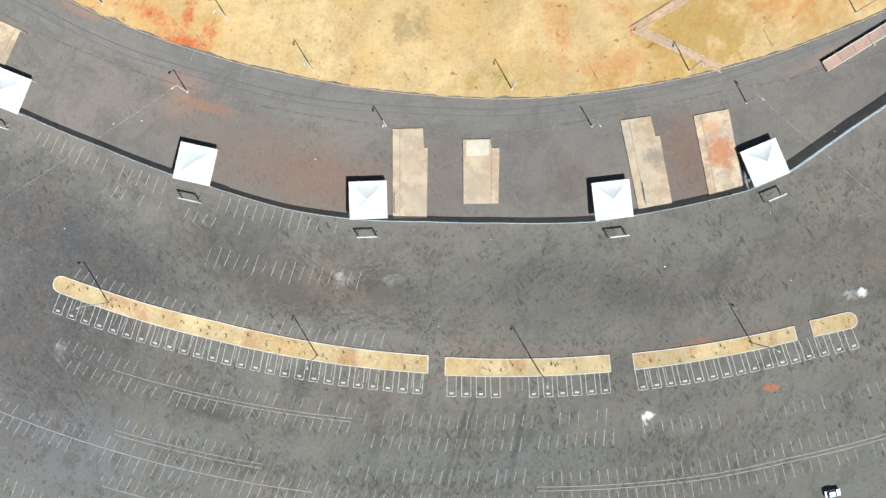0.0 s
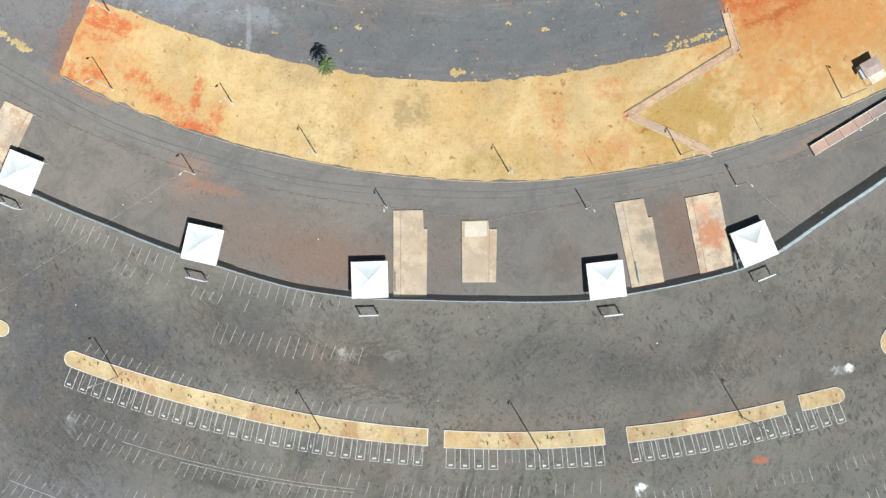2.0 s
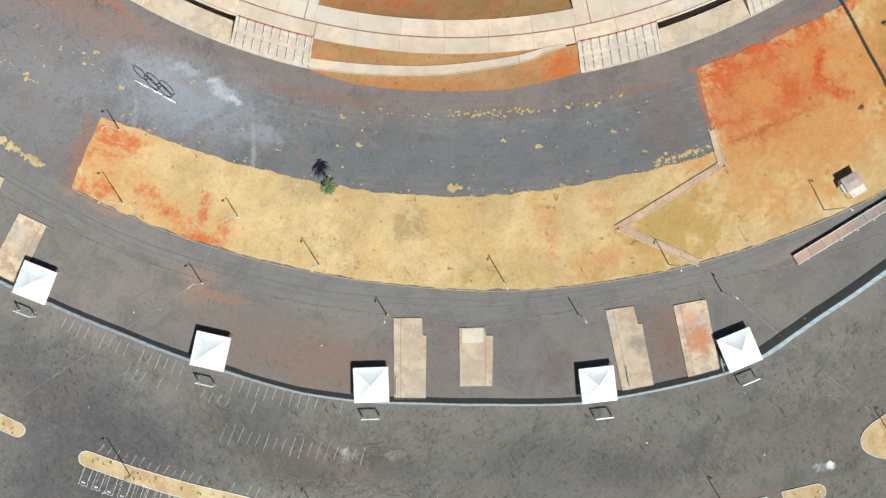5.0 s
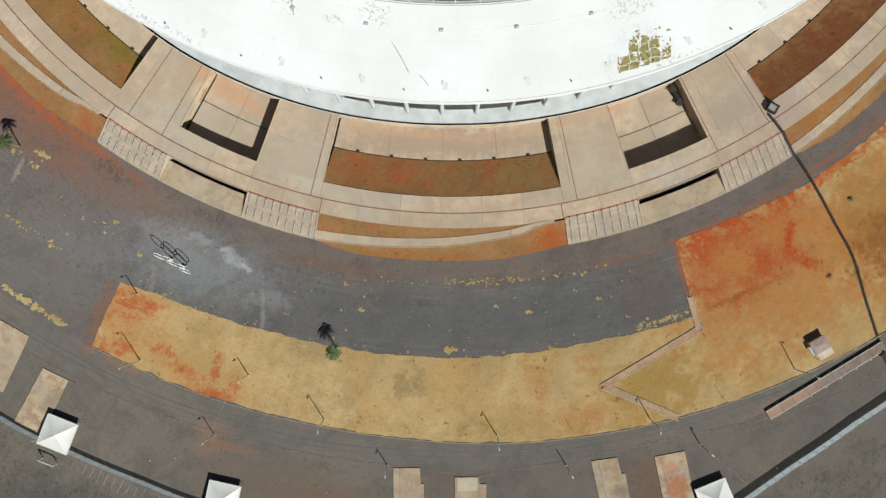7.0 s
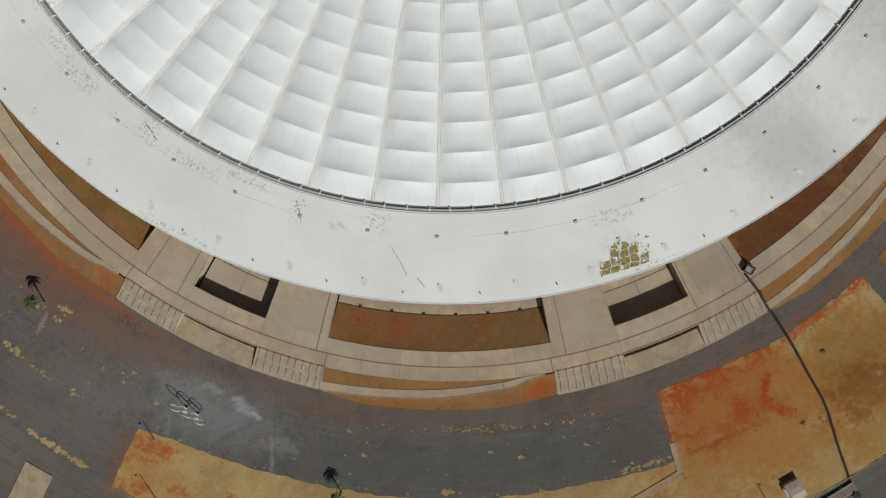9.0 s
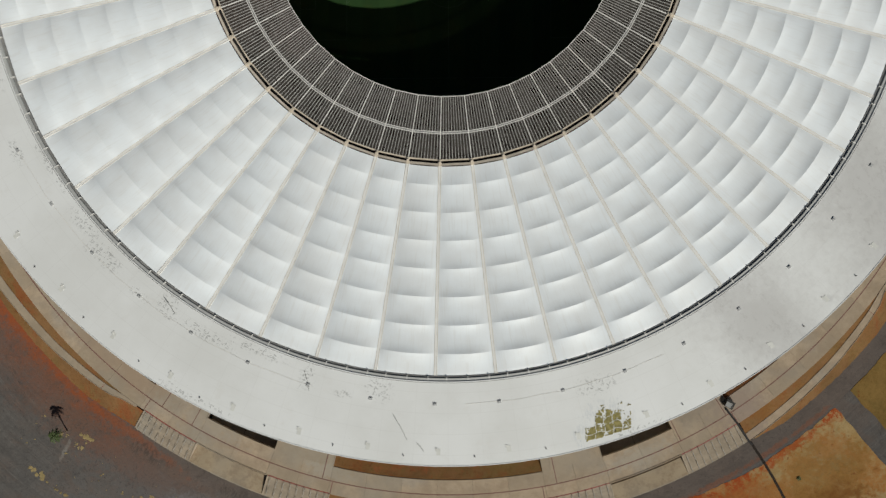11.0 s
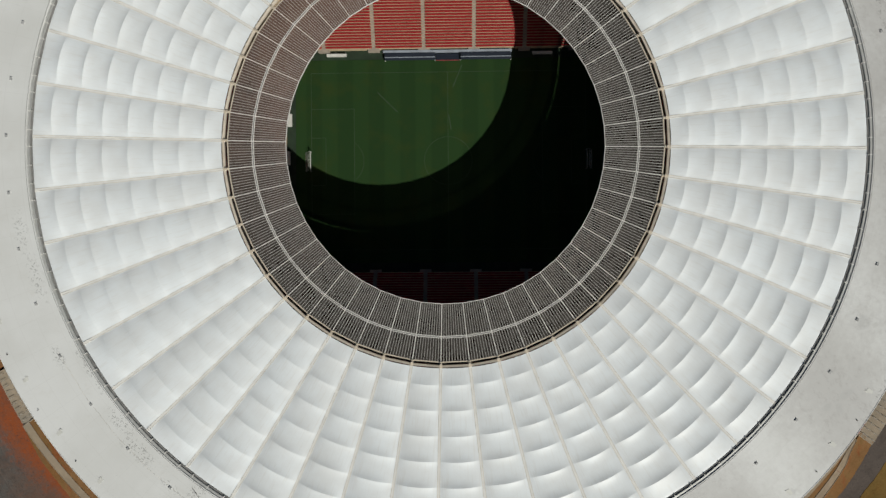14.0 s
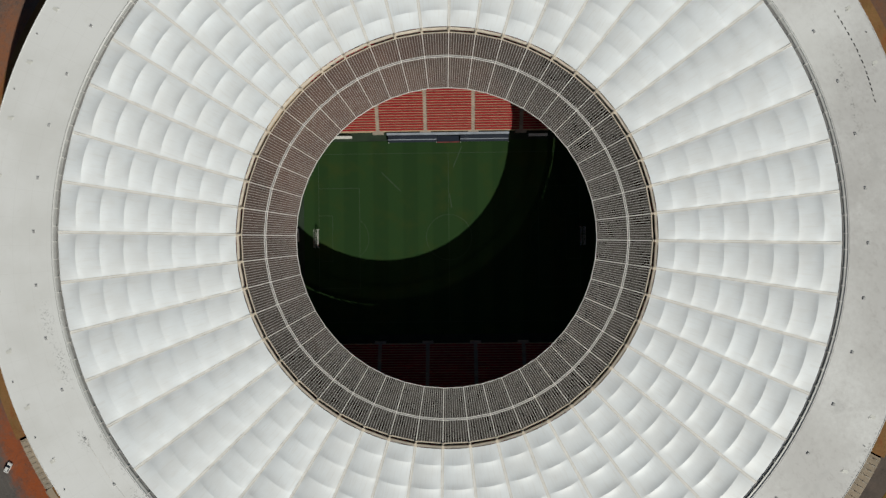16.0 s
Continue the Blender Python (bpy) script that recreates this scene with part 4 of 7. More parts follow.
# the rest of the ring, never seen from near
part("plaza_back", Shape().sector(slot_rim, EDGE, 128.0, 228.0, 13.0, PLAZA_Z, 3.0), M_PLAZA, plaza)
part("plaza_back_wall", Shape().sector(EDGE, KERB + 1.5, 128.0, 228.0, 16.0, (PLAZA_Z - 0.2, 18.4), 3.0), M_STRIP, plaza, "brown grass slope")
for a0, a1 in ((-132.0, -66.0), (63.0, 128.0)):
    part("bank_soil", Shape().sector(EDGE, KERB + 1.5, a0, a1, 16.0, (PLAZA_Z - 0.2, 18.4), 2.0), M_STRIP, plaza, "rusty dry grass")
# near-black floor stands in for shade under the slots and front ring
part("foundation", Shape().sector(120.0, 186.0, -180, 180, 12.0, 12.6, 4.0), M_DARK, plaza)

# sunken yards: paved floor with joints, walls, a passage below the front ring
for a0, a1 in PITS:
    mid = (a0 + a1) / 2
    for b0, b1 in ((a0, mid), (mid, a1)):
        for r0, r1 in ((slot_rim, 160.4), (160.6, 181.0)):
            part("yard_panel", Shape().sector(r0, r1 - 0.06, b0 + 0.02, b1 - 0.02, PIT_Z - 0.5, PIT_Z), M_PLAZA, plaza)
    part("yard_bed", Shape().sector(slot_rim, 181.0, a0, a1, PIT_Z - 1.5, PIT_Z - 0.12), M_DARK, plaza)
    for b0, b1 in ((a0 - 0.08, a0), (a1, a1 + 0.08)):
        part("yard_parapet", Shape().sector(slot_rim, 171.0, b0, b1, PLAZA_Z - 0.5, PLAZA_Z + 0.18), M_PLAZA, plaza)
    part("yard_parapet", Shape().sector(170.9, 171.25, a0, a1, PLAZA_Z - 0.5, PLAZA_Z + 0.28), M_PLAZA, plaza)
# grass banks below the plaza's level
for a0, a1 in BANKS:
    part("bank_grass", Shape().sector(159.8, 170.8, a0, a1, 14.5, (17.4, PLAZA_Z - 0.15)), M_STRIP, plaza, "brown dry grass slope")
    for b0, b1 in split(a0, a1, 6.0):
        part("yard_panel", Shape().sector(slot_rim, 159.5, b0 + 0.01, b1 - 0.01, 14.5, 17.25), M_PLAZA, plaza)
    # recessed near-black strip draws the shaded gap at the bank's foot
    part("bank_shade_strip", Shape().sector(159.5, 159.8, a0, a1, 16.0, 17.15), M_DARK, plaza)
    for i in range(6):
        a = a0 + (a1 - a0) * (i + 0.7) / 6.4
        part("drain_grate", Shape().sector(158.9, 159.5, a - 0.2, a + 0.2, 17.2, 17.32, 0.2), M_DARK, plaza)
    for b0, b1 in ((a0 - 0.08, a0), (a1, a1 + 0.08)):
        part("yard_parapet", Shape().sector(slot_rim, 171.0, b0, b1, PLAZA_Z - 0.5, PLAZA_Z + 0.15), M_PLAZA, plaza)
# red drainage lines
for a0, a1 in WALKS + PITS + BANKS:
    part("red_channel", Shape().sector(175.75, 176.09, a0, a1, PLAZA_Z - 0.3, PLAZA_Z + 0.012), M_CHANNEL, plaza, "narrow dull red channel")
for a in (-34.0, -30.1, -14.3, 11.95, 32.1, 26.4):
    part("red_channel", Shape().sector(slot_rim, 175.8, a - 0.045, a + 0.045, PLAZA_Z - 0.1, PLAZA_Z + 0.012), M_CHANNEL, plaza, "narrow dull red channel")
for a in (-35.5, -13.1, 10.3, 32.75):
    part("red_channel", Shape().sector(176.1, EDGE, a - 0.045, a + 0.045, PLAZA_Z - 0.1, PLAZA_Z + 0.012), M_CHANNEL, plaza, "narrow dull red channel")

# stairs: two flights with a landing, handrails, red top edge
def stair(a0, a1):
    th = thing("outdoor_stairs", "wide beige concrete stairs with steel handrails down to the lane", "stairs", "stairs of the plaza")
    n, top, low = 16, PLAZA_Z, 18.45
    r = EDGE
    for i in range(n):
        z = top - (top - low) * (i + 0.5) / n
        depth = 1.3 if i == n // 2 else 0.433
        part("step", Shape().sector(r, r + depth, a0, a1, 17.0, z, 1.2), M_STEP, th)
        r += depth
    for b in (a0 - 0.09, a1):
        part("cheek_wall", Shape().sector(EDGE, KERB, b, b + 0.09, 14.0, (top + 0.25, low + 0.35)), M_STEP, th)
    part("red_edge", Shape().sector(EDGE - 0.38, EDGE - 0.04, a0, a1, top - 0.1, top + 0.03), M_RAIL, th, "red painted top edge")
    m = 9
    for i in range(m):
        a = a0 + (a1 - a0) * (i + 0.5) / m
        for f0, f1 in ((0.3, 3.3), (4.6, 7.6)):
            s = Shape()
            za, zb = (top - (top - low) * f / 7.8 for f in (f0, f1))
            pa, pb = at(EDGE + f0, a, za + 0.95), at(EDGE + f1, a, zb + 0.95)
            s.tube([at(EDGE + f0, a, za), pa, pb, at(EDGE + f1, a, zb)], 0.07, 6)
            p = (Vector(pa) + Vector(pb)) / 2
            s.tube([p, p - Vector((0, 0, 0.95))], 0.05, 6)
            part("handrail", s, M_POLE, th)


for a0, a1 in STAIRS:
    stair(a0, a1)
# ramps that lead under the plaza
for a0, a1 in RAMPS:
    th = thing("access_ramp", "smooth beige concrete ramp that dips under the plaza edge", "ramp", "ramps of the plaza")
    slot = 1.5 if a0 > 0 else 1.15
    part("ramp_deck", Shape().sector(EDGE + slot, KERB, a0 + 0.1, a1 - 0.1, 14.0, (18.9, 18.55)), M_SLAB, th)
    # near-black floor gives the ramp slot its shade by colour
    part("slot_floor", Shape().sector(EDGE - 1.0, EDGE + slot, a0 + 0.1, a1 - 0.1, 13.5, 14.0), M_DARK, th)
    part("plaza_rim", Shape().sector(EDGE - 0.3, EDGE - 0.02, a0 + 0.1, a1 - 0.1, PLAZA_Z - 0.8, PLAZA_Z + 0.2), M_PLAZA, th)
# banks between the stairs with the rising footpath
PATH_IN = [(-13.1, 185.6), (-1.4, 183.4), (5.3, 181.6), (7.6, 180.45), (9.4, 180.42)]
PATH_OUT = [(-13.1, 188.4), (-1.4, 186.0), (4.6, 184.0), (6.4, 183.2), (7.6, 181.9), (9.4, 181.0)]
for shift in (-45.75, 0.0, 46.0):
    b0, b1 = -13.1 + shift, 10.4 + shift
    th = thing("grass_bank", "rusty brown grass bank with a rising concrete footpath", "bank", "banks of the plaza", kind="structure")
    pin, pout = line([(a + shift, r) for a, r in PATH_IN]), line([(a + shift, r) for a, r in PATH_OUT])
    s, n = Shape(), 60
    pts = []
    for i in range(n + 1):
        a = b0 + (9.4 + 13.1) * i / n
        z = 19.15 + (PLAZA_Z - 19.15) * min(1, i / n * 1.08)
        pts += [at(pin(a), a, z - 1.5), at(pout(a), a, z - 1.5), at(pout(a), a, z), at(pin(a), a, z)]
    s.add(pts, [(4 * i + k, 4 * i + 4 + k, 4 * i + 4 + (k + 1) % 4, 4 * i + (k + 1) % 4) for i in range(n) for k in range(4)] + [(0, 1, 2, 3), (4 * n + 3, 4 * n + 2, 4 * n + 1, 4 * n)])
    part("footpath_deck", s, M_PLAZA, th, "beige concrete deck")
    foot_out = line([(b0, 188.6), (b0 + 4, 190.4), (b1 - 6, 190.2), (b1, 188.2)])
    upper_, lower_ = Shape(), Shape()
    ups, lows = [], []
    for i in range(n + 1):
        a = b0 + (b1 - b0) * i / n
        z = 19.15 + (PLAZA_Z - 19.15) * min(1, (a - b0) / 22.5 * 1.08)
        ups += [at(EDGE, a, PLAZA_Z - 0.15), at(max(pin(a), EDGE + 0.02), a, z - 0.08)]
        edge_r = foot_out(a) + 0.35 * noise.noise(Vector((a * 1.7, shift, 0.0)))
        for k in range(7):
            r = pout(a) - 0.1 + (edge_r - pout(a) + 0.1) * k / 6
            zz = z - 0.1 + (ground_z(edge_r) - 0.02 - z + 0.1) * (k / 6) ** 0.8
            lows.append(at(r, a, zz))
    upper_.add(ups, [(2 * i, 2 * i + 1, 2 * i + 3, 2 * i + 2) for i in range(n)])
    lower_.add(lows, [(7 * i + k, 7 * i + k + 1, 7 * i + 8 + k, 7 * i + 7 + k) for i in range(n) for k in range(6)])
    part("bank_soil", upper_, M_STRIP, th, "rusty dry grass")
    part("bank_foot", lower_, M_STRIP, th, "rusty dry grass")
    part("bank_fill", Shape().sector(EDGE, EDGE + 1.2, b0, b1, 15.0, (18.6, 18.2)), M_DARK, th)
    for k in (2, 3):
        part("path_edge", Shape().tube([Vector(pts[4 * i + k]) + Vector((0, 0, 0.05)) for i in range(n + 1)], 0.10, 6), M_STEP, th, "pale concrete edge")
    part("red_channel", Shape().sector(pin(b0 + 18.3), pout(b0 + 18.3), b0 + 18.25, b0 + 18.33, 20.5, 20.95), M_RAIL, th)
# kerb between lane and stadium
for a0, a1 in STAIRS + RAMPS:
    solo("kerb", Shape().sector(KERB, KERB + 0.3, a0, a1, 18.2, 18.53), M_STEP, "low beige concrete kerb at the foot of the stairs", "kerb", "kerbs of the plaza", "structure")

# ---------------------------------------------------------------- stadium
AXIS = -1.45
RING_Z = 62.8
stadium = thing("stadium", "round white stadium with a ribbed membrane roof and a central opening", "stadium", base=(SC[0], SC[1], 0))
s = Shape().sector(130.4, 153.4, -180, 180, (60.2, RING_Z - 1.6), (RING_Z - 0.05, RING_Z), 1.25)
part("roof_ring", s, M_ROOF, stadium, "wide white painted concrete roof ring with grey stains")
part("roof_edge", Shape().sector(153.4, 153.62, -180, 180, RING_Z - 1.65, RING_Z + 0.1, 1.25), M_ROOF, stadium, "pale rim")
part("inner_upstand", Shape().sector(130.1, 130.4, -180, 180, 60.4, RING_Z + 0.06, 1.25), M_ROOF, stadium)
part("upstand_edge", Shape().sector(130.42, 130.54, -180, 180, RING_Z - 0.2, RING_Z + 0.04, 1.25), M_GUTTER, stadium, "thin dark edge of the gutter upstand")
part("gutter", Shape().sector(128.7, 129.3, -180, 180, 61.0, 62.1, 1.25), M_GUTTER, stadium, "dark metal gutter")
part("gutter_flashing", Shape().sector(129.3, 130.1, -180, 180, 61.0, 62.55, 1.25), M_STEEL, stadium, "pale grey metal flashing")


def turned(name, mesh, parent, angles, label="", kind=""):
    """Repeats of one part, turned about the stadium's axis."""
    for a in angles:
        ob = part(name, mesh, None, parent, label, kind=kind)
        ob.matrix_basis = Matrix.Rotation(radians(a), 4, "Z")


BAYS = [AXIS + 7.5 * i for i in range(48)]
clip_mesh = Shape().box((0, -129.5, 62.4), (0.22, 1.4, 0.4)).mesh("gutter_clip", M_BAR)
turned("gutter_clip", clip_mesh, stadium, [b + o for b in BAYS for o in (1.4, 4.0, 6.6)])
# columns on the white concourse that rings the foot; a dark slot parts it from the plaza
me = Shape().tube([at(147.0, 0, 21.4), at(147.0, 0, 22.2), at(146.0, 0, 60.9)], [0.72, 0.62, 0.62], 14).mesh("column", M_FACADE, True)
turned("column", me, stadium, [AXIS + 4.0 * i for i in range(90)])
OPENING = (-13.4, 10.5)
part("concourse_slab", Shape().sector(lambda a: 146.2 if OPENING[0] < a < OPENING[1] else 143.9, slab_edge, -180, 180, 20.3, 21.5, 0.5), M_FACADE, stadium, "white painted concourse floor")
part("concourse_floor", Shape().sector(138.0, 143.9, OPENING[1], 360 + OPENING[0], 20.3, 21.48, 1.5), M_FACADE, stadium, "white painted concourse floor")
part("lower_floor", Shape().sector(138.0, 146.1, OPENING[0], OPENING[1], 13.5, 17.2, 1.5), M_FACADE, stadium, "white painted lower floor")
part("opening_kerb", Shape().sector(146.0, 146.2, OPENING[0], OPENING[1], 20.3, 21.75, 1.5), M_FACADE, stadium)
part("slot_wall", Shape().sector(lambda a: slab_edge(a) + 0.66, lambda a: slab_edge(a) + 0.9, -180, 180, 13.0, 21.2, 1.5), M_PLAZA, stadium, "beige concrete wall")
part("slot_rim", Shape().sector(lambda a: slab_edge(a) + 0.66, lambda a: slab_edge(a) + 0.9, -180, 180, 21.2, 21.34, 1.5), M_KERB, stadium, "pale thin rim of the slot")
# slot floor coloured near-black in place of deep shade
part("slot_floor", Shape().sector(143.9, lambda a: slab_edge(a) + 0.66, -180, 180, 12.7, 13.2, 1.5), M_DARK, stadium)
# added wall that closes the bowl so light does not leak in
part("light_stop_wall", Shape().sector(137.0, 138.0, -180, 180, 12.0, 44.0, 1.5), M_STAND, stadium, "added grey concrete wall that keeps stray light out of the bowl")

# membrane bays: arches push the skin up, ribs hold it down
R_IN, R_OUT = 70.2, 128.75
ARCHES = [R_IN] + [75.45 + 7.85 * k for k in range(7)] + [R_OUT]


def skin_z(r):
    return 59.3 + (61.9 - 59.3) * (r - R_IN) / (R_OUT - R_IN)


def membrane_bay():
    s, nu, cells, per = Shape(), 20, 8, 12
    pts = []
    nv = cells * per
    for j in range(nv + 1):
        k, f = divmod(j, per)
        f = f / per
        r = ARCHES[k] + (ARCHES[k + 1] - ARCHES[k]) * f if k < cells else R_OUT
        inner, outer = (0.0 if k == 0 else 1.0), (0.0 if k >= cells - 1 else 1.0)
        if k == cells:
            crest = 0.0
        else:
            chord = inner + (outer - inner) * f
            sag = (1 - abs(2 * f - 1) ** 2.6) * (0.47 if inner and outer else 0.1)
            crest = chord - sag
            if k == 0:
                crest = 0.15 + 0.85 * f ** 1.15 - 4 * f * (1 - f) * 0.12
            if k == cells - 1:
                crest = 0.05 + 0.95 * (1 - f) ** 0.8 - 4 * f * (1 - f) * 0.2
        height = 0.082 * (2 * r * math.sin(radians(3.75)))
        for i in range(nu + 1):
            u = -1 + 2 * i / nu
            a = 3.75 * u * 0.988
            z = skin_z(r) + height * crest * (1 - abs(u) ** 2.1)
            rr = r - (0.12 * (1 - u * u) if k >= cells - 1 and f > 0.5 or k == cells else 0.0) * (1 if k == cells else 2 * f - 1)
            pts.append(at(rr, a, z))
    s.add(pts, [(j * (nu + 1) + i, j * (nu + 1) + i + 1, (j + 1) * (nu + 1) + i + 1, (j + 1) * (nu + 1) + i) for j in range(nv) for i in range(nu)])
    me = s.mesh("roof_membrane", M_SKIN, True)
    sharp = {tuple(sorted((j * (nu + 1) + i, j * (nu + 1) + i + 1))) for j in range(per, nv, per) for i in range(nu)}
    attr = me.attributes.new("sharp_edge", "BOOLEAN", "EDGE")
    for e in me.edges:
        if tuple(sorted(e.vertices)) in sharp:
            attr.data[e.index].value = True
    return me


turned("roof_membrane", membrane_bay(), stadium, [b + 3.75 for b in BAYS])
rib = Shape()
for k, w in ((0, 0.56),):
    n = 12
    pts = []
    for i in range(n + 1):
        r = R_IN - 1.0 + (R_OUT + 0.6 - R_IN + 1.0) * i / n
        z = skin_z(r)
        pts += [(-w, -r, z - 0.1), (w, -r, z - 0.1), (w * 0.7, -r, z + 0.1), (-w * 0.7, -r, z + 0.1)]
    rib.add(pts, [(4 * i + q, 4 * i + 4 + q, 4 * i + 4 + (q + 1) % 4, 4 * i + (q + 1) % 4) for i in range(n) for q in range(4)] + [(0, 1, 2, 3), (4 * n + 3, 4 * n + 2, 4 * n + 1, 4 * n)])
turned("roof_rib", rib.mesh("roof_rib", M_COVER), stadium, BAYS, "beige rib cover")
bead = Shape()
for x in (-0.36, 0.36):
    bead.tube([(x, -(R_IN - 0.6 + (R_OUT + 0.9 - R_IN) * i / 8), skin_z(R_IN - 0.6 + (R_OUT + 0.9 - R_IN) * i / 8) + 0.1) for i in range(9)], 0.09, 6)
turned("rib_bead", bead.mesh("rib_bead", M_BEAD), stadium, BAYS, "pair of thin beige beads along the rib")

# glazed ring
G_OUTER, G_MID, G_INNER = 68.6, 60.6, 50.2


def glass_z(r):
    return 58.0 + 1.1 * (r - G_INNER) / (G_OUTER - G_INNER)


def chord_ring(r0, r1, z0, z1, height):
    """A ring of 48 straight members."""
    s = Shape()
    pts = []
    for b in BAYS:
        for r, z in ((r0, z0), (r1, z1), (r1, z1 + height), (r0, z0 + height)):
            pts.append(at(r, b, z))
    return s.add(pts, [(4 * i + k, 4 * ((i + 1) % 48) + k, 4 * ((i + 1) % 48) + (k + 1) % 4, 4 * i + (k + 1) % 4) for i in range(48) for k in range(4)])


part("tension_ring", chord_ring(69.35, 70.0, 58.6, 58.8, 0.75), M_BEAM, stadium, "brown steel tension ring")
part("tension_ring", chord_ring(68.2, 68.55, 58.5, 58.5, 0.7), M_RIB, stadium, "beige steel tension ring")
# near-black ring coloured as the shade between the two tension rings
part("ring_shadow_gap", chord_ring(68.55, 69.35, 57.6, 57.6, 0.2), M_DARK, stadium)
for o in (-0.36, 0.18):
    part("middle_ring_beam", chord_ring(G_MID + o, G_MID + o + 0.18, glass_z(G_MID), glass_z(G_MID), 0.2), M_BAR, stadium, "pale steel ring beam")
part("ring_beam_web", chord_ring(G_MID - 0.18, G_MID + 0.18, glass_z(G_MID), glass_z(G_MID), 0.12), M_GUTTER, stadium, "grey web between the ring beams")
part("stained_band", chord_ring(66.5, 68.2, glass_z(66.5) - 0.35, glass_z(68.2) - 0.35, 0.12), M_RUST_BAND, stadium, "rust-stained plate under the glass edge")
part("inner_rim", chord_ring(G_INNER - 0.08, G_INNER + 0.08, glass_z(G_INNER) - 0.2, glass_z(G_INNER) - 0.2, 0.45), M_BAR, stadium, "pale steel rim")


def pane(r0, r1):
    s = Shape()
    c = math.cos(radians(3.75))
    pts = [at(r0, -3.72, glass_z(r0)), at(r1, -3.72, glass_z(r1)), at(r1, 3.72, glass_z(r1)), at(r0, 3.72, glass_z(r0))]
    s.add(pts + [(x, y, z - 0.03) for x, y, z in pts], [(0, 1, 2, 3), (7, 6, 5, 4), (0, 4, 5, 1), (1, 5, 6, 2), (2, 6, 7, 3), (3, 7, 4, 0)])
    return s.mesh("glass_pane", M_GLASS)


def bars(r0, r1, n=10, w=0.074):
    s = Shape()
    for i in range(1, n):
        f = -1 + 2 * i / n
        p, q = Vector(at(r0, 3.75, glass_z(r0))), Vector(at(r1, 3.75, glass_z(r1)))
        lo = Vector((-p.x * -f, p.y, p.z))
        hi = Vector((q.x * f, q.y, q.z))
        d = Vector((w, 0, 0))
        up = Vector((0, 0, 0.1))
        s.add([lo - d, lo + d, hi + d, hi - d, lo - d + up, lo + d + up, hi + d + up, hi - d + up], [(3, 2, 1, 0), (4, 5, 6, 7), (0, 1, 5, 4), (1, 2, 6, 5), (2, 3, 7, 6), (3, 0, 4, 7)])
    return s.mesh("glazing_grid", M_GRID)


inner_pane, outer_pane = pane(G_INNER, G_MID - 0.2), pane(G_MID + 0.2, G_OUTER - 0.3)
inner_bars, outer_bars = bars(G_INNER, G_MID - 0.2), bars(G_MID + 0.2, G_OUTER - 0.3)
MIDS = [b + 3.75 for b in BAYS]
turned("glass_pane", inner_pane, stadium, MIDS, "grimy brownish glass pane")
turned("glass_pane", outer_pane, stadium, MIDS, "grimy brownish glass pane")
turned("glazing_grid", inner_bars, stadium, MIDS, "thin pale glazing grid", "stuff")
turned("glazing_grid", outer_bars, stadium, MIDS, "thin pale glazing grid", "stuff")
main_bar = Shape().add([(x, -r, glass_z(r) + h) for r in (G_INNER, 68.4) for x, h in ((-0.13, 0.0), (0.13, 0.0), (0.13, 0.16), (-0.13, 0.16))], [(0, 1, 2, 3), (7, 6, 5, 4), (0, 4, 5, 1), (1, 5, 6, 2), (2, 6, 7, 3), (3, 7, 4, 0)]).mesh("radial_beam", M_BAR)
turned("radial_beam", main_bar, stadium, BAYS, "pale steel radial beam")
node_mesh = Shape().box((0, -69.2, 59.3), (0.75, 1.9, 0.5)).tube([at(69.2, 0, 59.2), at(69.2, 0, 59.95)], 0.4, 8).mesh("cable_node", M_RIB)
turned("cable_node", node_mesh, stadium, BAYS, "beige cable clamp")

# fittings on the concrete ring
hatch = Shape().box((0, -136.4, RING_Z + 0.1), (0.95, 0.75, 0.22)).box((0, -136.4, RING_Z + 0.25), (0.7, 0.5, 0.1)).mesh("roof_hatch", M_OUTLET)
turned("roof_hatch", hatch, stadium, BAYS, "small grey roof box")
vent = Shape().box((0.2, -149.6, RING_Z + 0.02), (1.1, 1.8, 0.06)).box((-0.4, -148.9, RING_Z + 0.06), (0.5, 0.9, 0.14)).mesh("roof_vent", M_WHITE)
turned("roof_vent", vent, stadium, [b + 0.4 for b in BAYS], "pale roof outlet")
stub = Shape().tube([at(151.0, 0, RING_Z), at(151.0, 0, RING_Z + 0.4)], 0.16, 8).mesh("roof_stub", M_DARK)
turned("roof_stub", stub, stadium, [b + 4.3 for b in BAYS], "short dark pipe stub")
for a0, a1 in ((-62, -16), (2, 26)):
    part("conduit", Shape().tube([at(136.3 + 0.12 * math.sin(a), a, RING_Z - 0.01) for a in range(a0, a1 + 1)], 0.03, 5), M_BEAD, stadium, "thin beige conduit")
for (x, y), (x2, y2) in (((-15.2, -139.0), (-11.2, -146.2)), ((-8.6, -147.0), (-6.6, -149.4)), ((-78.8, -106.3), (-75.8, -111.0)), ((-39.6, -127.0), (-38.4, -132.6))):
    part("roof_cable", Shape().tube([(x, y, RING_Z + 0.08), ((x + x2) / 2 + 0.2, (y + y2) / 2, RING_Z + 0.06), (x2, y2, RING_Z + 0.08)], 0.045, 5), M_DARK, stadium, "loose dark cable")
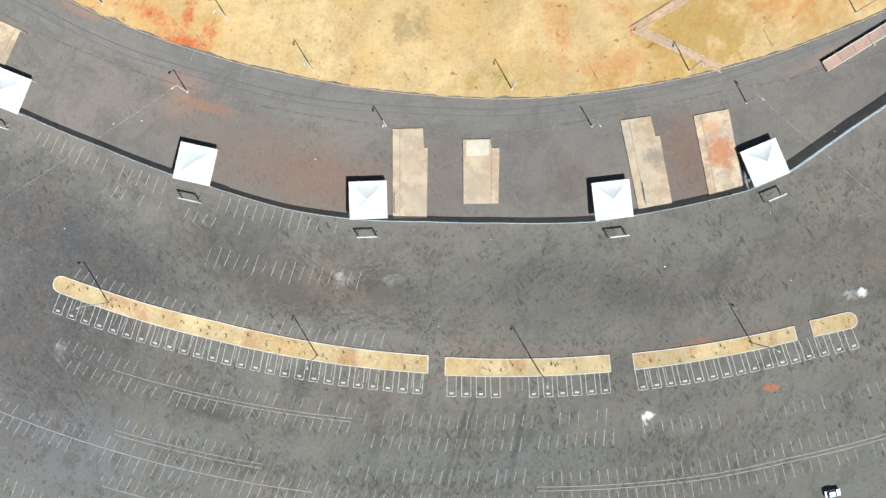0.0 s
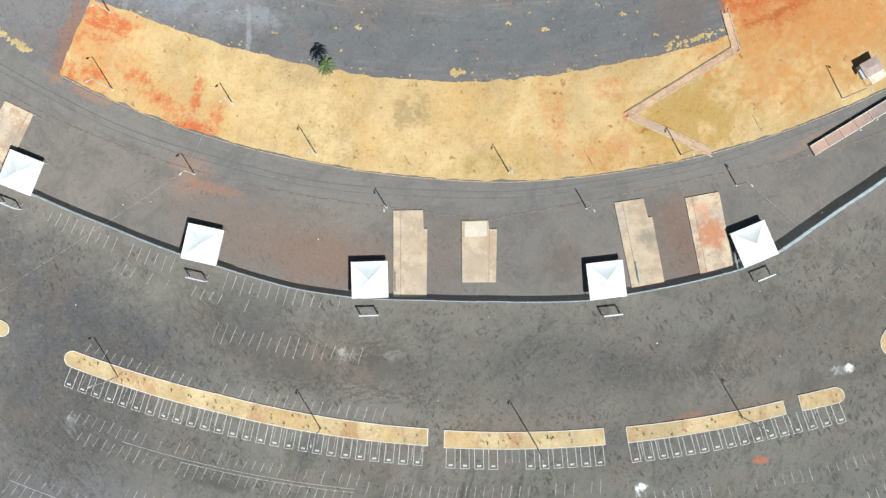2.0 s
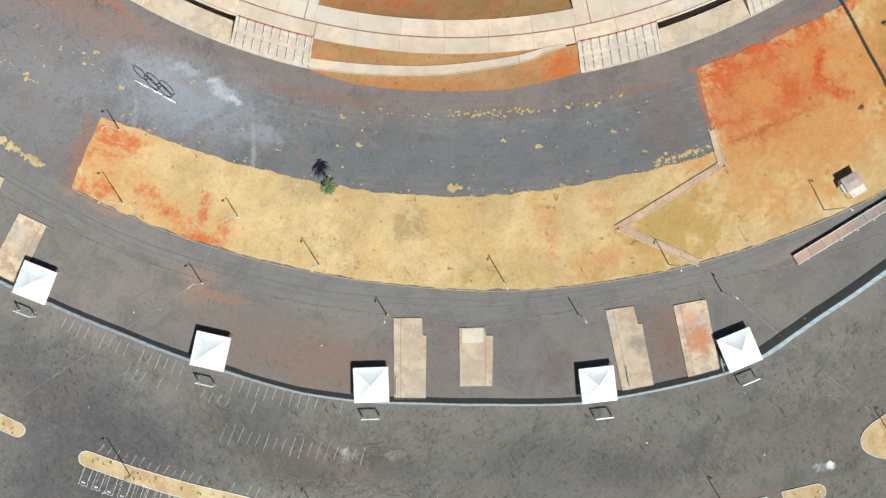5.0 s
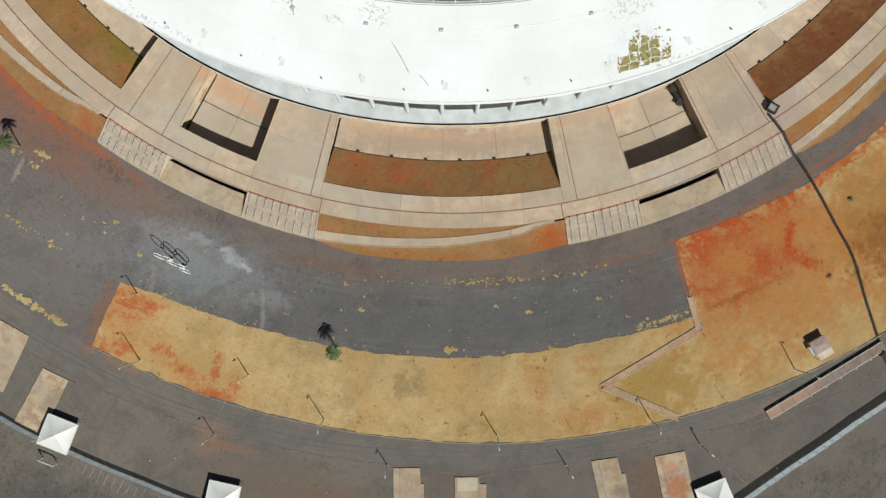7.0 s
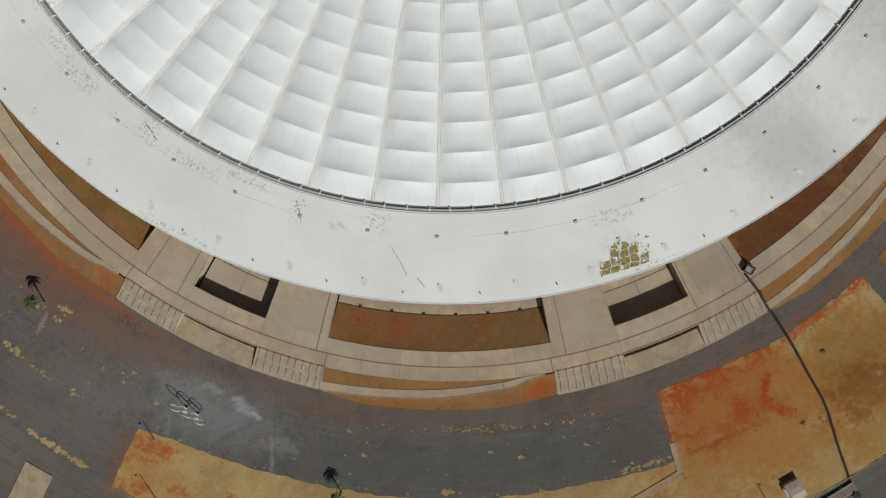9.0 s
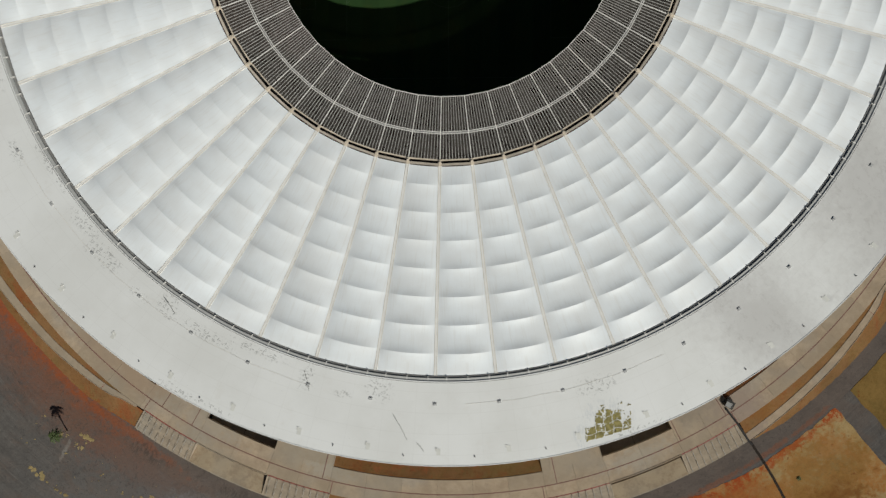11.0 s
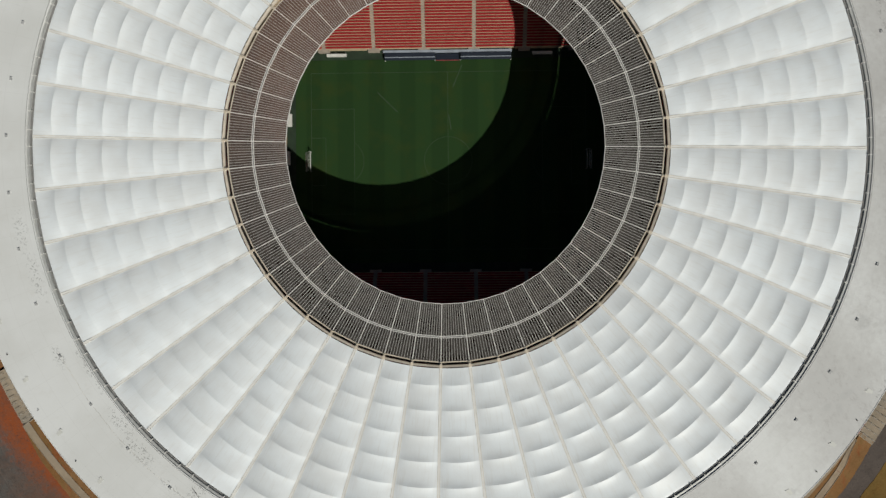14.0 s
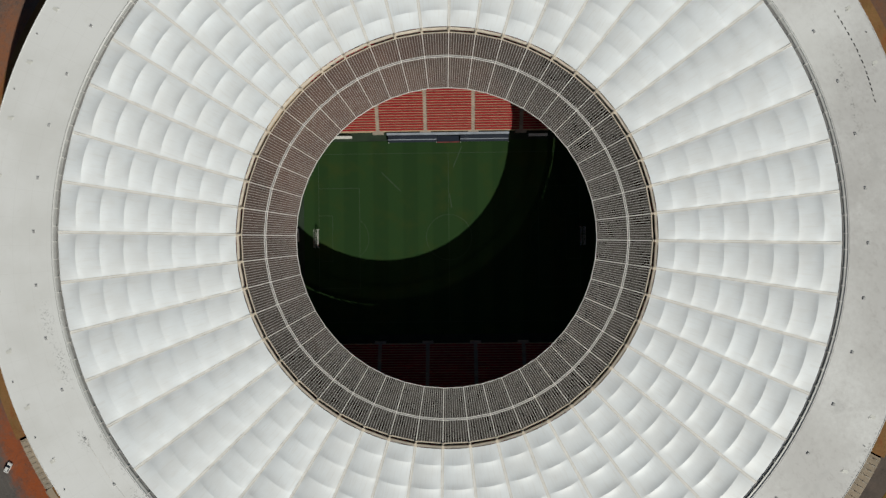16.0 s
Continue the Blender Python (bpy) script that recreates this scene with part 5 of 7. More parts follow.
for k in range(17):
    f = k / 16
    p = Vector((126.6, 71.5, 0)).lerp(Vector((139.0, 42.5, 0)), f) + Vector((1.6 * math.sin(math.pi * f), 0, 0))
    d = Vector((0.39, -0.92, 0)) * (0.35 + 0.4 * ((k * 7) % 5) / 5)
    part("cable_clip", Shape().tube([p - d + Vector((0, 0, RING_Z + 0.1)), p + d + Vector((0, 0, RING_Z + 0.1))], 0.13, 5), M_DARK, stadium, "short dark length of cable")
# moss in broken plates, parted by thin cracks and eaten away towards the top
rng = random.Random(4)
moss = collections.defaultdict(Shape)
STEP = 0.24
for i in range(52):
    for j in range(56):
        u, v = i * STEP, j * STEP
        x, y = 38.2 + u, -148.2 + v + (u - 5) * 0.22
        if math.hypot(x + 0.2, y - 1.0) > 152.6:
            continue
        col, row = int((u + 0.25 * math.sin(v)) // 2.45), int((v + 0.3 * math.sin(u * 1.3)) // 2.1)
        crack = min((u + 0.25 * math.sin(v)) % 2.45, (v + 0.3 * math.sin(u * 1.3)) % 2.1)
        worn = noise.noise(Vector((x * 0.55, y * 0.55, 3.0))) * 0.5 + noise.noise(Vector((x * 1.9, y * 1.9, 8.0))) * 0.4
        limit = 0.52 - 0.075 * v - 0.06 * max(0.0, 1.6 - u) - (0.45 if col == 0 and row > 2 else 0.0) - (0.25 if (col + row) % 4 == 3 else 0.0) - (0.3 if col == 4 and row > 1 else 0.0)
        if crack < 0.2 or worn > limit + 0.25 or v > 11.2 + rng.uniform(-0.6, 0.6):
            continue
        h = STEP * 0.52
        moss[(col, row)].box((x, y, RING_Z + 0.03), (2 * h, 2 * h, 0.06))
for shape in moss.values():
    part("moss_plate", shape, M_MOSS, stadium, "yellow-green moss", kind="stuff")

# ---------------------------------------------------------------- pitch and stands
PZ, PX, PY = 12.9, 0.4, 2.0
solo("pitch_surround", Shape().box((PX, PY, PZ - 0.35), (134, 100, 0.5)), M_SURROUND, "dark green surround of the pitch", "floor", kind="structure")
solo("pitch", Shape().box((PX, PY, PZ - 0.2), (117, 78, 0.4)), M_TURF, "dark green mown football pitch half in shade", "pitch", kind="structure")
marks = thing("pitch_markings", "thin white lines of a football pitch", "pitch marking", kind="structure")


def stripe(x0, y0, x1, y1, w=0.13, name="pitch_line"):
    d = Vector((x1 - x0, y1 - y0)).normalized()
    m = Vector((-d.y, d.x)) * w / 2
    s = Shape().prism([(x0 + m.x, y0 + m.y), (x0 - m.x, y0 - m.y), (x1 - m.x, y1 - m.y), (x1 + m.x, y1 + m.y)], PZ - 0.02, PZ + 0.02)
    part(name, s, M_PITCH_LINE, marks)


for k in (-1, 1):
    gx = PX + k * 52.5
    stripe(gx, PY - 34, gx, PY + 34)
    stripe(PX - 52.5, PY + k * 34, PX + 52.5, PY + k * 34)
    for d, h in ((16.5, 20.16), (5.5, 9.16)):
        stripe(gx - k * d, PY - h, gx - k * d, PY + h)
        stripe(gx, PY - h, gx - k * d, PY - h)
        stripe(gx, PY + h, gx - k * d, PY + h)
    arc = [(gx - k * 11 - k * 9.15 * math.cos(t), PY + 9.15 * math.sin(t)) for t in np.linspace(-0.92, 0.92, 13)]
    for p, q in zip(arc, arc[1:]):
        stripe(*p, *q)
stripe(PX, PY - 34, PX, PY + 34)
circle = [(PX + 9.15 * math.cos(t), PY + 9.15 * math.sin(t)) for t in np.linspace(0, 2 * math.pi, 37)]
for p, q in zip(circle, circle[1:]):
    stripe(*p, *q)
for x0, y0, x1, y1 in ((-26.5, 28.4, -19.0, 20.9), (5.9, 38.6, 2.4, 30.2), (0.7, 19.6, 1.6, 13.9)):
    stripe(x0, y0, x1, y1, 0.3, "spilled_line")


def goal(k):
    th = thing("football_goal", "white football goal with net on the pitch", "goal", "goals of the pitch", base=(PX + k * 52.5, PY, PZ))
    part("goal_frame", Shape().tube([(0, -3.66, 0), (0, -3.66, 2.44), (0, 3.66, 2.44), (0, 3.66, 0)], 0.16, 8), M_WHITE, th)
    part("back_bar", Shape().tube([(k * 2.2, -3.66, 0.05), (k * 2.2, 3.66, 0.05)], 0.09, 6), M_WHITE, th)
    net = Shape()
    for i in range(13):
        y = -3.66 + 7.32 * i / 12
        net.tube([(0, y, 2.44), (k * 0.9, y, 2.4), (k * 2.2, y, 0.05)], 0.035, 4)
    for j in range(5):
        net.tube([(k * (0.9 + 1.3 * j / 4), -3.66, 2.4 - 2.35 * j / 4), (k * (0.9 + 1.3 * j / 4), 3.66, 2.4 - 2.35 * j / 4)], 0.035, 4)
    part("net", net, M_BAR, th)


goal(-1)
goal(1)


def rounded(hx, hy, rad, n=8):
    """A rounded rectangle as a ring of points, from the south-west corner round by the south."""
    pts = []
    for cx, cy, t0 in ((hx - rad, -(hy - rad), -90), (hx - rad, hy - rad, 0), (-(hx - rad), hy - rad, 90), (-(hx - rad), -(hy - rad), 180)):
        pts += [(PX + cx + rad * math.cos(radians(t0 + 90 * i / n)), PY + cy + rad * math.sin(radians(t0 + 90 * i / n))) for i in range(n + 1)]
    return pts


def loft(profile, hx, hy, rad):
    """A closed solid swept round the pitch: profile of (outward, z)."""
    s = Shape()
    rings = [[(x, y, z) for x, y in rounded(hx + d, hy + d, rad + d)] for d, z in profile]
    n, m = len(rings[0]), len(profile)
    s.add([p for ring in rings for p in ring], [(k * n + i, k * n + (i + 1) % n, ((k + 1) % m) * n + (i + 1) % n, ((k + 1) % m) * n + i) for k in range(m) for i in range(n)])
    return s


def seat_mesh(w):
    """One row of folded seats, swept as a single profile."""
    prof = [(-0.16, 0.26), (0.36, 0.26), (0.39, 0.72), (0.31, 0.72), (0.28, 0.40), (-0.16, 0.38)]
    n = len(prof)
    return Shape().add([(x, y, z) for x in (-w / 2, w / 2) for y, z in prof], [tuple(range(n - 1, -1, -1)), tuple(range(n, 2 * n))] + [(i, (i + 1) % n, n + (i + 1) % n, n + i) for i in range(n)]).mesh("seating", M_SEAT)


HX, HY, RAD = 62.0, 42.6, 10.0
ROWS_LOW, TREAD, RISE, Z0 = 22, 0.95, 0.43, 14.6
stand = thing("grandstand", "lower grandstand with rows of red seats round the pitch", "grandstand")
profile = [(0, PZ - 0.5), (0, Z0)]
for i in range(ROWS_LOW):
    profile += [((i + 1) * TREAD, Z0 + i * RISE), ((i + 1) * TREAD, Z0 + (i + 1) * RISE)]
profile += [(ROWS_LOW * TREAD + 3.0, Z0 + ROWS_LOW * RISE), (ROWS_LOW * TREAD + 3.0, PZ - 0.5)]
part("terrace", loft(profile, HX, HY, RAD), M_TERRACE, stand, "grimy brown concrete terrace")
AISLES = [1.0 + 19.1 * (k + 0.5) for k in range(-3, 3)]
spans = [(-HX + RAD - 1, AISLES[0] - 0.75)] + [(p + 0.75, q - 0.75) for p, q in zip(AISLES, AISLES[1:])] + [(AISLES[-1] + 0.75, HX - RAD + 1)]
for side in (1, -1):
    for x0, x1 in spans:
        me = seat_mesh(x1 - x0)
        for i in range(ROWS_LOW):
            ob = part("seating", me, None, stand, "continuous red plastic seating", kind="stuff")
            ob.matrix_basis = Matrix.Translation(((x0 + x1) / 2, PY + side * (HY + i * TREAD + 0.42), Z0 + i * RISE)) @ Matrix.Rotation(0 if side > 0 else math.pi, 4, "Z")
    aisle = [(0, Z0 - 0.3)]
    for i in range(ROWS_LOW):
        aisle += [(i * TREAD, Z0 + i * RISE + 0.02), ((i + 1) * TREAD, Z0 + i * RISE + 0.02)]
    aisle += [(ROWS_LOW * TREAD, Z0 - 0.3)]
    for x in AISLES:
        n = len(aisle)
        steps = Shape().add([(x + o, PY + side * (HY + d + 0.01), z) for o in (-0.72, 0.72) for d, z in aisle], [tuple(range(n - 1, -1, -1)), tuple(range(n, 2 * n))] + [(i, (i + 1) % n, n + (i + 1) % n, n + i) for i in range(n)])
        part("aisle_stairs", steps, M_STAND, stand, "beige aisle steps")
        part("vomitory_gate", Shape().box((x, PY + side * (HY - 0.5), PZ + 0.85), (4.4, 1.0, 1.7)), M_STAND, stand)
for side in (1, -1):
    me = seat_mesh(64)
    for i in range(ROWS_LOW):
        ob = part("seating", me, None, stand, "continuous red plastic seating", kind="stuff")
        ob.matrix_basis = Matrix.Translation((PX + side * (HX + i * TREAD + 0.42), PY, Z0 + i * RISE)) @ Matrix.Rotation(-side * math.pi / 2, 4, "Z")
# upper tier
upper = thing("upper_grandstand", "upper grandstand with red seats under the stadium roof", "grandstand")
profile = [(24.0, 26.0)]
for i in range(30):
    profile += [(24.0 + (i + 1) * 0.9, 27.0 + i * 0.55), (24.0 + (i + 1) * 0.9, 27.0 + (i + 1) * 0.55)]
profile += [(53.0, 43.5), (53.0, 40.0), (25.0, 25.5)]
part("terrace", loft(profile, HX, HY, RAD), M_STAND, upper, "beige concrete terrace")
for i in range(30):
    d, z = 24.0 + i * 0.9 + 0.4, 27.0 + i * 0.55
    part("seating", loft([(d, z + 0.03), (d + 0.4, z + 0.03), (d + 0.45, z + 0.8), (d + 0.36, z + 0.8), (d + 0.32, z + 0.42), (d, z + 0.40)], HX, HY, RAD), M_SEAT, upper, "continuous red plastic seating", kind="stuff")
# benches, boards
for x0, x1 in ((-23.5, -4.2), (5.4, 24.6)):
    th = thing("team_bench", "dark blue team shelter with a pale roof edge beside the pitch", "team bench", "benches beside the pitch")
    c = (x0 + x1) / 2
    part("shelter_roof", Shape().prism([(x0, 40.2), (x1, 40.2), (x1, 42.8), (x0, 42.8)], PZ + 1.5, lambda x, y: PZ + 1.75 + (y - 40.2) * 0.12), M_NAVY, th)
    part("shelter_back", Shape().box((c, 42.7, PZ + 0.9), (x1 - x0, 0.2, 1.8)), M_NAVY, th)
    part("roof_trim", Shape().box((c, 41.2, PZ + 2.0), (x1 - x0, 0.28, 0.12)), M_BOARD, th, "pale trim")
    for x in (x0 + 0.1, x1 - 0.1):
        part("end_panel", Shape().box((x, 41.4, PZ + 0.8), (0.16, 2.6, 1.6)), M_WHITE, th)
    part("bench_seat", Shape().box((c, 42.0, PZ + 0.45), (x1 - x0 - 0.8, 0.5, 0.12)), M_BOARD, th)
th = thing("press_table", "small red table between the team benches", "table", base=(0.5, 41.4, PZ))
part("tabletop", Shape().box((0, 0, 0.75), (9.0, 2.8, 0.08)), M_NAVY, th)
part("red_trim", Shape().box((0, -1.2, 0.82), (9.0, 0.3, 0.06)), M_RAIL, th)
for x in (-4.2, 4.2):
    part("table_leg", Shape().box((x, 0, 0.37), (0.1, 2.0, 0.74)), M_STEEL, th)
solo("advertising_board", Shape().box((0.4, 43.3, PZ + 0.9), (49, 0.16, 1.8)).box((0.4, 43.5, PZ + 1.75), (49, 0.95, 0.08)), M_BOARD, "long pale blue board before the seats", "board")
for x, y, w in ((-60.2, 17.9, 4.6), (-61.0, 3.4, 5.0)):
    solo("bench_cover", Shape().box((x, y, PZ + 0.6), (1.4, w, 1.2)).box((x, y, PZ + 1.25), (1.7, w + 0.3, 0.12)), M_WHITE, "white covered bench behind the goal", "bench", "white benches")
for x in (-42.0, 36.5):
    solo("bench_cover", Shape().box((x, 42.6, PZ + 0.5), (7.4, 0.8, 1.0)).box((x, 42.7, PZ + 1.05), (7.6, 0.9, 0.1)), M_WHITE, "white covered bench beside the pitch", "bench", "white benches")

# ---------------------------------------------------------------- fence, gates, tents, slabs
FENCE = [(-42.0, 279.5), (-29.3, 279.0), (-25.5, 277.9), (-20.9, 277.6), (-16.7, 278.5), (-14.3, 278.9), (-9.7, 280.6), (-6.4, 280.7), (-2.0, 279.9), (1.9, 280.2), (7.3, 282.0), (9.4, 281.8), (15.9, 281.9), (18.3, 280.3), (20.2, 277.6), (22.4, 274.9), (27.3, 270.7), (34.0, 268.0)]
fence_r = line(FENCE)
fence = thing("fence", "pale blue sheet fence with posts across the asphalt", "fence")
TENTS = [(-27.0, 273.9), (-15.4, 274.0), (-5.4, 275.2), (8.25, 276.8), (16.95, 275.9)]
a = -41.0
while a < 33.0:
    b = a + 0.62
    mid = (a + b) / 2
    h = 1.9 if -13 < mid < 16.5 else (2.7 if mid > 18 else 2.3)
    p, q = Vector(at(fence_r(a), a)), Vector(at(fence_r(b), b))
    zp, zq = ground_z(p.length), ground_z(q.length)
    d = (q - p).normalized()
    w = Vector((-d.y, d.x, 0)) * 0.05
    lean = random.uniform(-0.05, 0.05)
    part("fence_post", Shape().tube([(p.x, p.y, zp - 0.3), (p.x, p.y, zp + h + 0.1)], 0.07, 6), M_STEEL, fence)
    if mid < 40:
        s = Shape()
        u0, u1 = p.lerp(q, 0.035), p.lerp(q, 0.965)
        pts = [u0 + w, u1 + w, u1 - w, u0 - w]
        lo = [(v.x, v.y, (zp if i in (0, 3) else zq) + 0.05) for i, v in enumerate(pts)]
        hi = [(v.x + w.x * lean * 20, v.y + w.y * lean * 20, (zp if i in (0, 3) else zq) + h) for i, v in enumerate(pts)]
        s.add(lo + hi, [(3, 2, 1, 0), (4, 5, 6, 7), (0, 1, 5, 4), (1, 2, 6, 5), (2, 3, 7, 6), (3, 0, 4, 7)])
        part("fence_panel", s, M_FENCE, fence)
        part("fence_rail", Shape().tube([(p.x, p.y, zp + h), (q.x, q.y, zq + h)], 0.07, 6), M_FENCE, fence)
    a = b


def tent():
    """A square event tent, ten metres wide, standing round its own origin."""
    th = thing("event_tent", "white square event tent with a low peaked roof at the fence", "tent", "tents along the fence")
    h, e, top = 5.05, 2.55, 4.1
    s = Shape()
    n = 10
    for k in range(4):
        m = Matrix.Rotation(k * math.pi / 2, 4, "Z")
        pts = []
        for j in range(n + 1):
            f = j / n
            z = e + (top - e) * (1 - f) ** 1.25 - 0.0
            for i in range(n + 1):
                u = -1 + 2 * i / n
                sag = -0.10 * math.sin(math.pi * f) * (1 - u * u)
                pts.append(m @ Vector((u * h * f, -h * f, z + sag)))
        s.add(pts, [(j * (n + 1) + i, j * (n + 1) + i + 1, (j + 1) * (n + 1) + i + 1, (j + 1) * (n + 1) + i) for j in range(n) for i in range(n)])
    part("tent_roof", s, M_TENT, th, "taut white fabric roof")
    for k in range(4):
        m = Matrix.Rotation(k * math.pi / 2, 4, "Z")
        part("valance", Shape().box((0, -h, e - 0.2), (2 * h, 0.06, 0.44), m), M_TENT, th)
        part("eave_bar", Shape().tube([m @ Vector((-h, -h + 0.06, e - 0.05)), m @ Vector((h, -h + 0.06, e - 0.05))], 0.05, 6), M_STEEL, th)
        part("tent_leg", Shape().tube([m @ Vector((h - 0.1, h - 0.1, -0.5)), m @ Vector((h - 0.1, h - 0.1, e))], 0.07, 8), M_STEEL, th)
    part("centre_mast", Shape().tube([(0, 0, e), (0, 0, top + 0.15)], 0.05, 6), M_STEEL, th)
    for k in (-1, 1):
        part("turnstile", Shape().box((k * 1.6, -4.2, 0.5), (0.5, 1.6, 1.0)).box((k * 1.6, -4.2, 1.05), (0.3, 1.2, 0.1)), M_STEEL, th)
    return th


def gate_frame():
    th = thing("gate_frame", "grey steel portal frame standing before a tent", "gate", "gate frames before the tents")
    part("crossbar", Shape().box((0, 0, 2.9), (5.3, 0.32, 0.3)), M_STEEL, th)
    for k in (-1, 1):
        part("gate_post", Shape().box((k * 2.5, 0, 1.3), (0.28, 0.3, 3.0)), M_STEEL, th)
        part("brace", Shape().tube([(k * 2.5, 0, 2.6), (k * 2.5, 1.6, 0.05)], 0.06, 6), M_STEEL, th)
    return th


TURNS = {-27.0: 21.5, -15.4: 12.5, -5.4: -2.0, 8.25: -6.5, 16.95: -22.5}
tents, gates = None, None
for k, (a, r) in enumerate(TENTS):
    x, y, _ = at(r, a)
    turn = -TURNS[a]
    m = pose(x, y, ground_z(r) - 0.1, 0, 0, turn)
    if tents is None:
        tents = tent()
        tents.matrix_basis = m
    else:
        copy_thing(tents, m)
    x2, y2, _ = at(r + 10.0, a + 0.12)
    m2 = pose(x2, y2, ground_z(r + 10.0), 0, 0, turn)
    if gates is None:
        gates = gate_frame()
        gates.matrix_basis = m2
    else:
        copy_thing(gates, m2)


def slab(name_label, ring, joint=None, patch=None):
    th = thing("concrete_slab", name_label, "slab", "slabs inside the fence")
    part("slab_deck", flat_on_ground(ring, 0.28, 0.6), M_SLAB, th)
    if joint:
        part("slab_joint", ribbon(list(joint), 0.18, 0.30, 0.05), M_WALL, th)
    if patch:
        part("pale_patch", flat_on_ground(patch, 0.33, 0.2), M_PALE, th, "newer pale concrete")


slab("beige stained concrete slab beside a white tent", [(-19.5, -278.8), (-10.2, -278.7), (-9.9, -259.8), (-10.9, -259.7), (-11.2, -254.6), (-19.4, -254.7)][::1], [(-17.5, -278.6), (-17.4, -254.8)])
slab("beige stained concrete slab standing alone on the apron", [(-0.2, -274.8), (9.3, -274.7), (9.5, -259.8), (7.4, -259.8), (7.0, -257.4), (-0.3, -257.6)], [(7.3, -274.6), (7.4, -259.9)], [(0.5, -262.0), (6.6, -261.8), (6.7, -257.6), (0.5, -257.8)])
slab("beige concrete slab with dark stains beside a white tent", [(47.4, -276.2), (56.5, -274.6), (52.7, -256.5), (51.5, -256.5), (50.1, -251.3), (42.0, -252.5)], [(49.4, -275.6), (44.2, -252.4)])
slab("beige concrete slab with reddish dust", [(66.5, -272.5), (75.7, -270.0), (71.1, -249.4), (61.7, -251.2)], [(68.3, -271.8), (63.6, -251.0)])
slab("pale concrete slab beside the westernmost tent", [(-139.5, -240.5), (-130.8, -245.2), (-121.5, -227.6), (-119.0, -228.5), (-121.0, -224.0), (-129.4, -224.2)][:4] + [(-129.4, -223.6)], [(-132.5, -244.0), (-122.6, -227.0)])
slab("pale concrete slab near the lane", [(-152.0, -226.0), (-143.0, -231.5), (-133.5, -213.5), (-142.5, -208.5)])
for x, y, turn, k in ((-18.7, -275.0, 0, 1), (48.9, -272.0, 11, 1), (76.2, -268.6, 12, 1)):
    th = thing("barrier_gate", "pale blue metal barrier at the edge of a slab", "barrier", "barriers at the slabs", base=on_ground(x, y, 0.2))
    th.rotation_euler = (0, 0, radians(turn))
    for z in (0.3, 0.75, 1.15):
        part("barrier_rail", Shape().tube([(0, -2.6, z), (0, 2.6, z)], 0.06, 6), M_FENCE, th)
    for yy in (-2.6, 0, 2.6):
        part("barrier_post", Shape().tube([(0, yy, -0.2), (0, yy, 1.2)], 0.06, 6), M_FENCE, th)
        part("barrier_foot", Shape().box((0.45, yy, -0.02), (0.9, 0.1, 0.08)), M_FENCE, th)

# rusty drain line between ring road and apron, and sealed cracks on the road
DRAIN = line([(-44, 258.5), (-28, 256.0), (-16, 254.6), (-8, 254.3), (-4, 254.6), (0.3, 256.6), (1.6, 257.6), (3.0, 256.3), (6, 255.0), (11, 253.8), (16, 254.4), (22, 258.0), (30, 262)])
kerb_line = thing("drain_line", "rusty brown drain line along the ring road", "drain", kind="structure")
for k in range(-44, 30, 2):
    part("drain_section", ribbon([at(DRAIN(k + i * 0.5) + random.uniform(-0.06, 0.06), k + i * 0.5)[:2] for i in range(5)], 0.34, 0.07, 0.14), M_DRAIN, kerb_line)
for r0, w in ((249.4, 0.22), (251.2, 0.14)):
    for k in range(-40, 24, 8):
        part("sealed_crack", ribbon([at(r0 + 0.25 * math.sin((k + i) * 0.5) + 0.02 * abs(k + i), k + i)[:2] for i in range(9)], w, 0.025, 0.1), M_SEAL, kerb_line, "dark sealed crack")

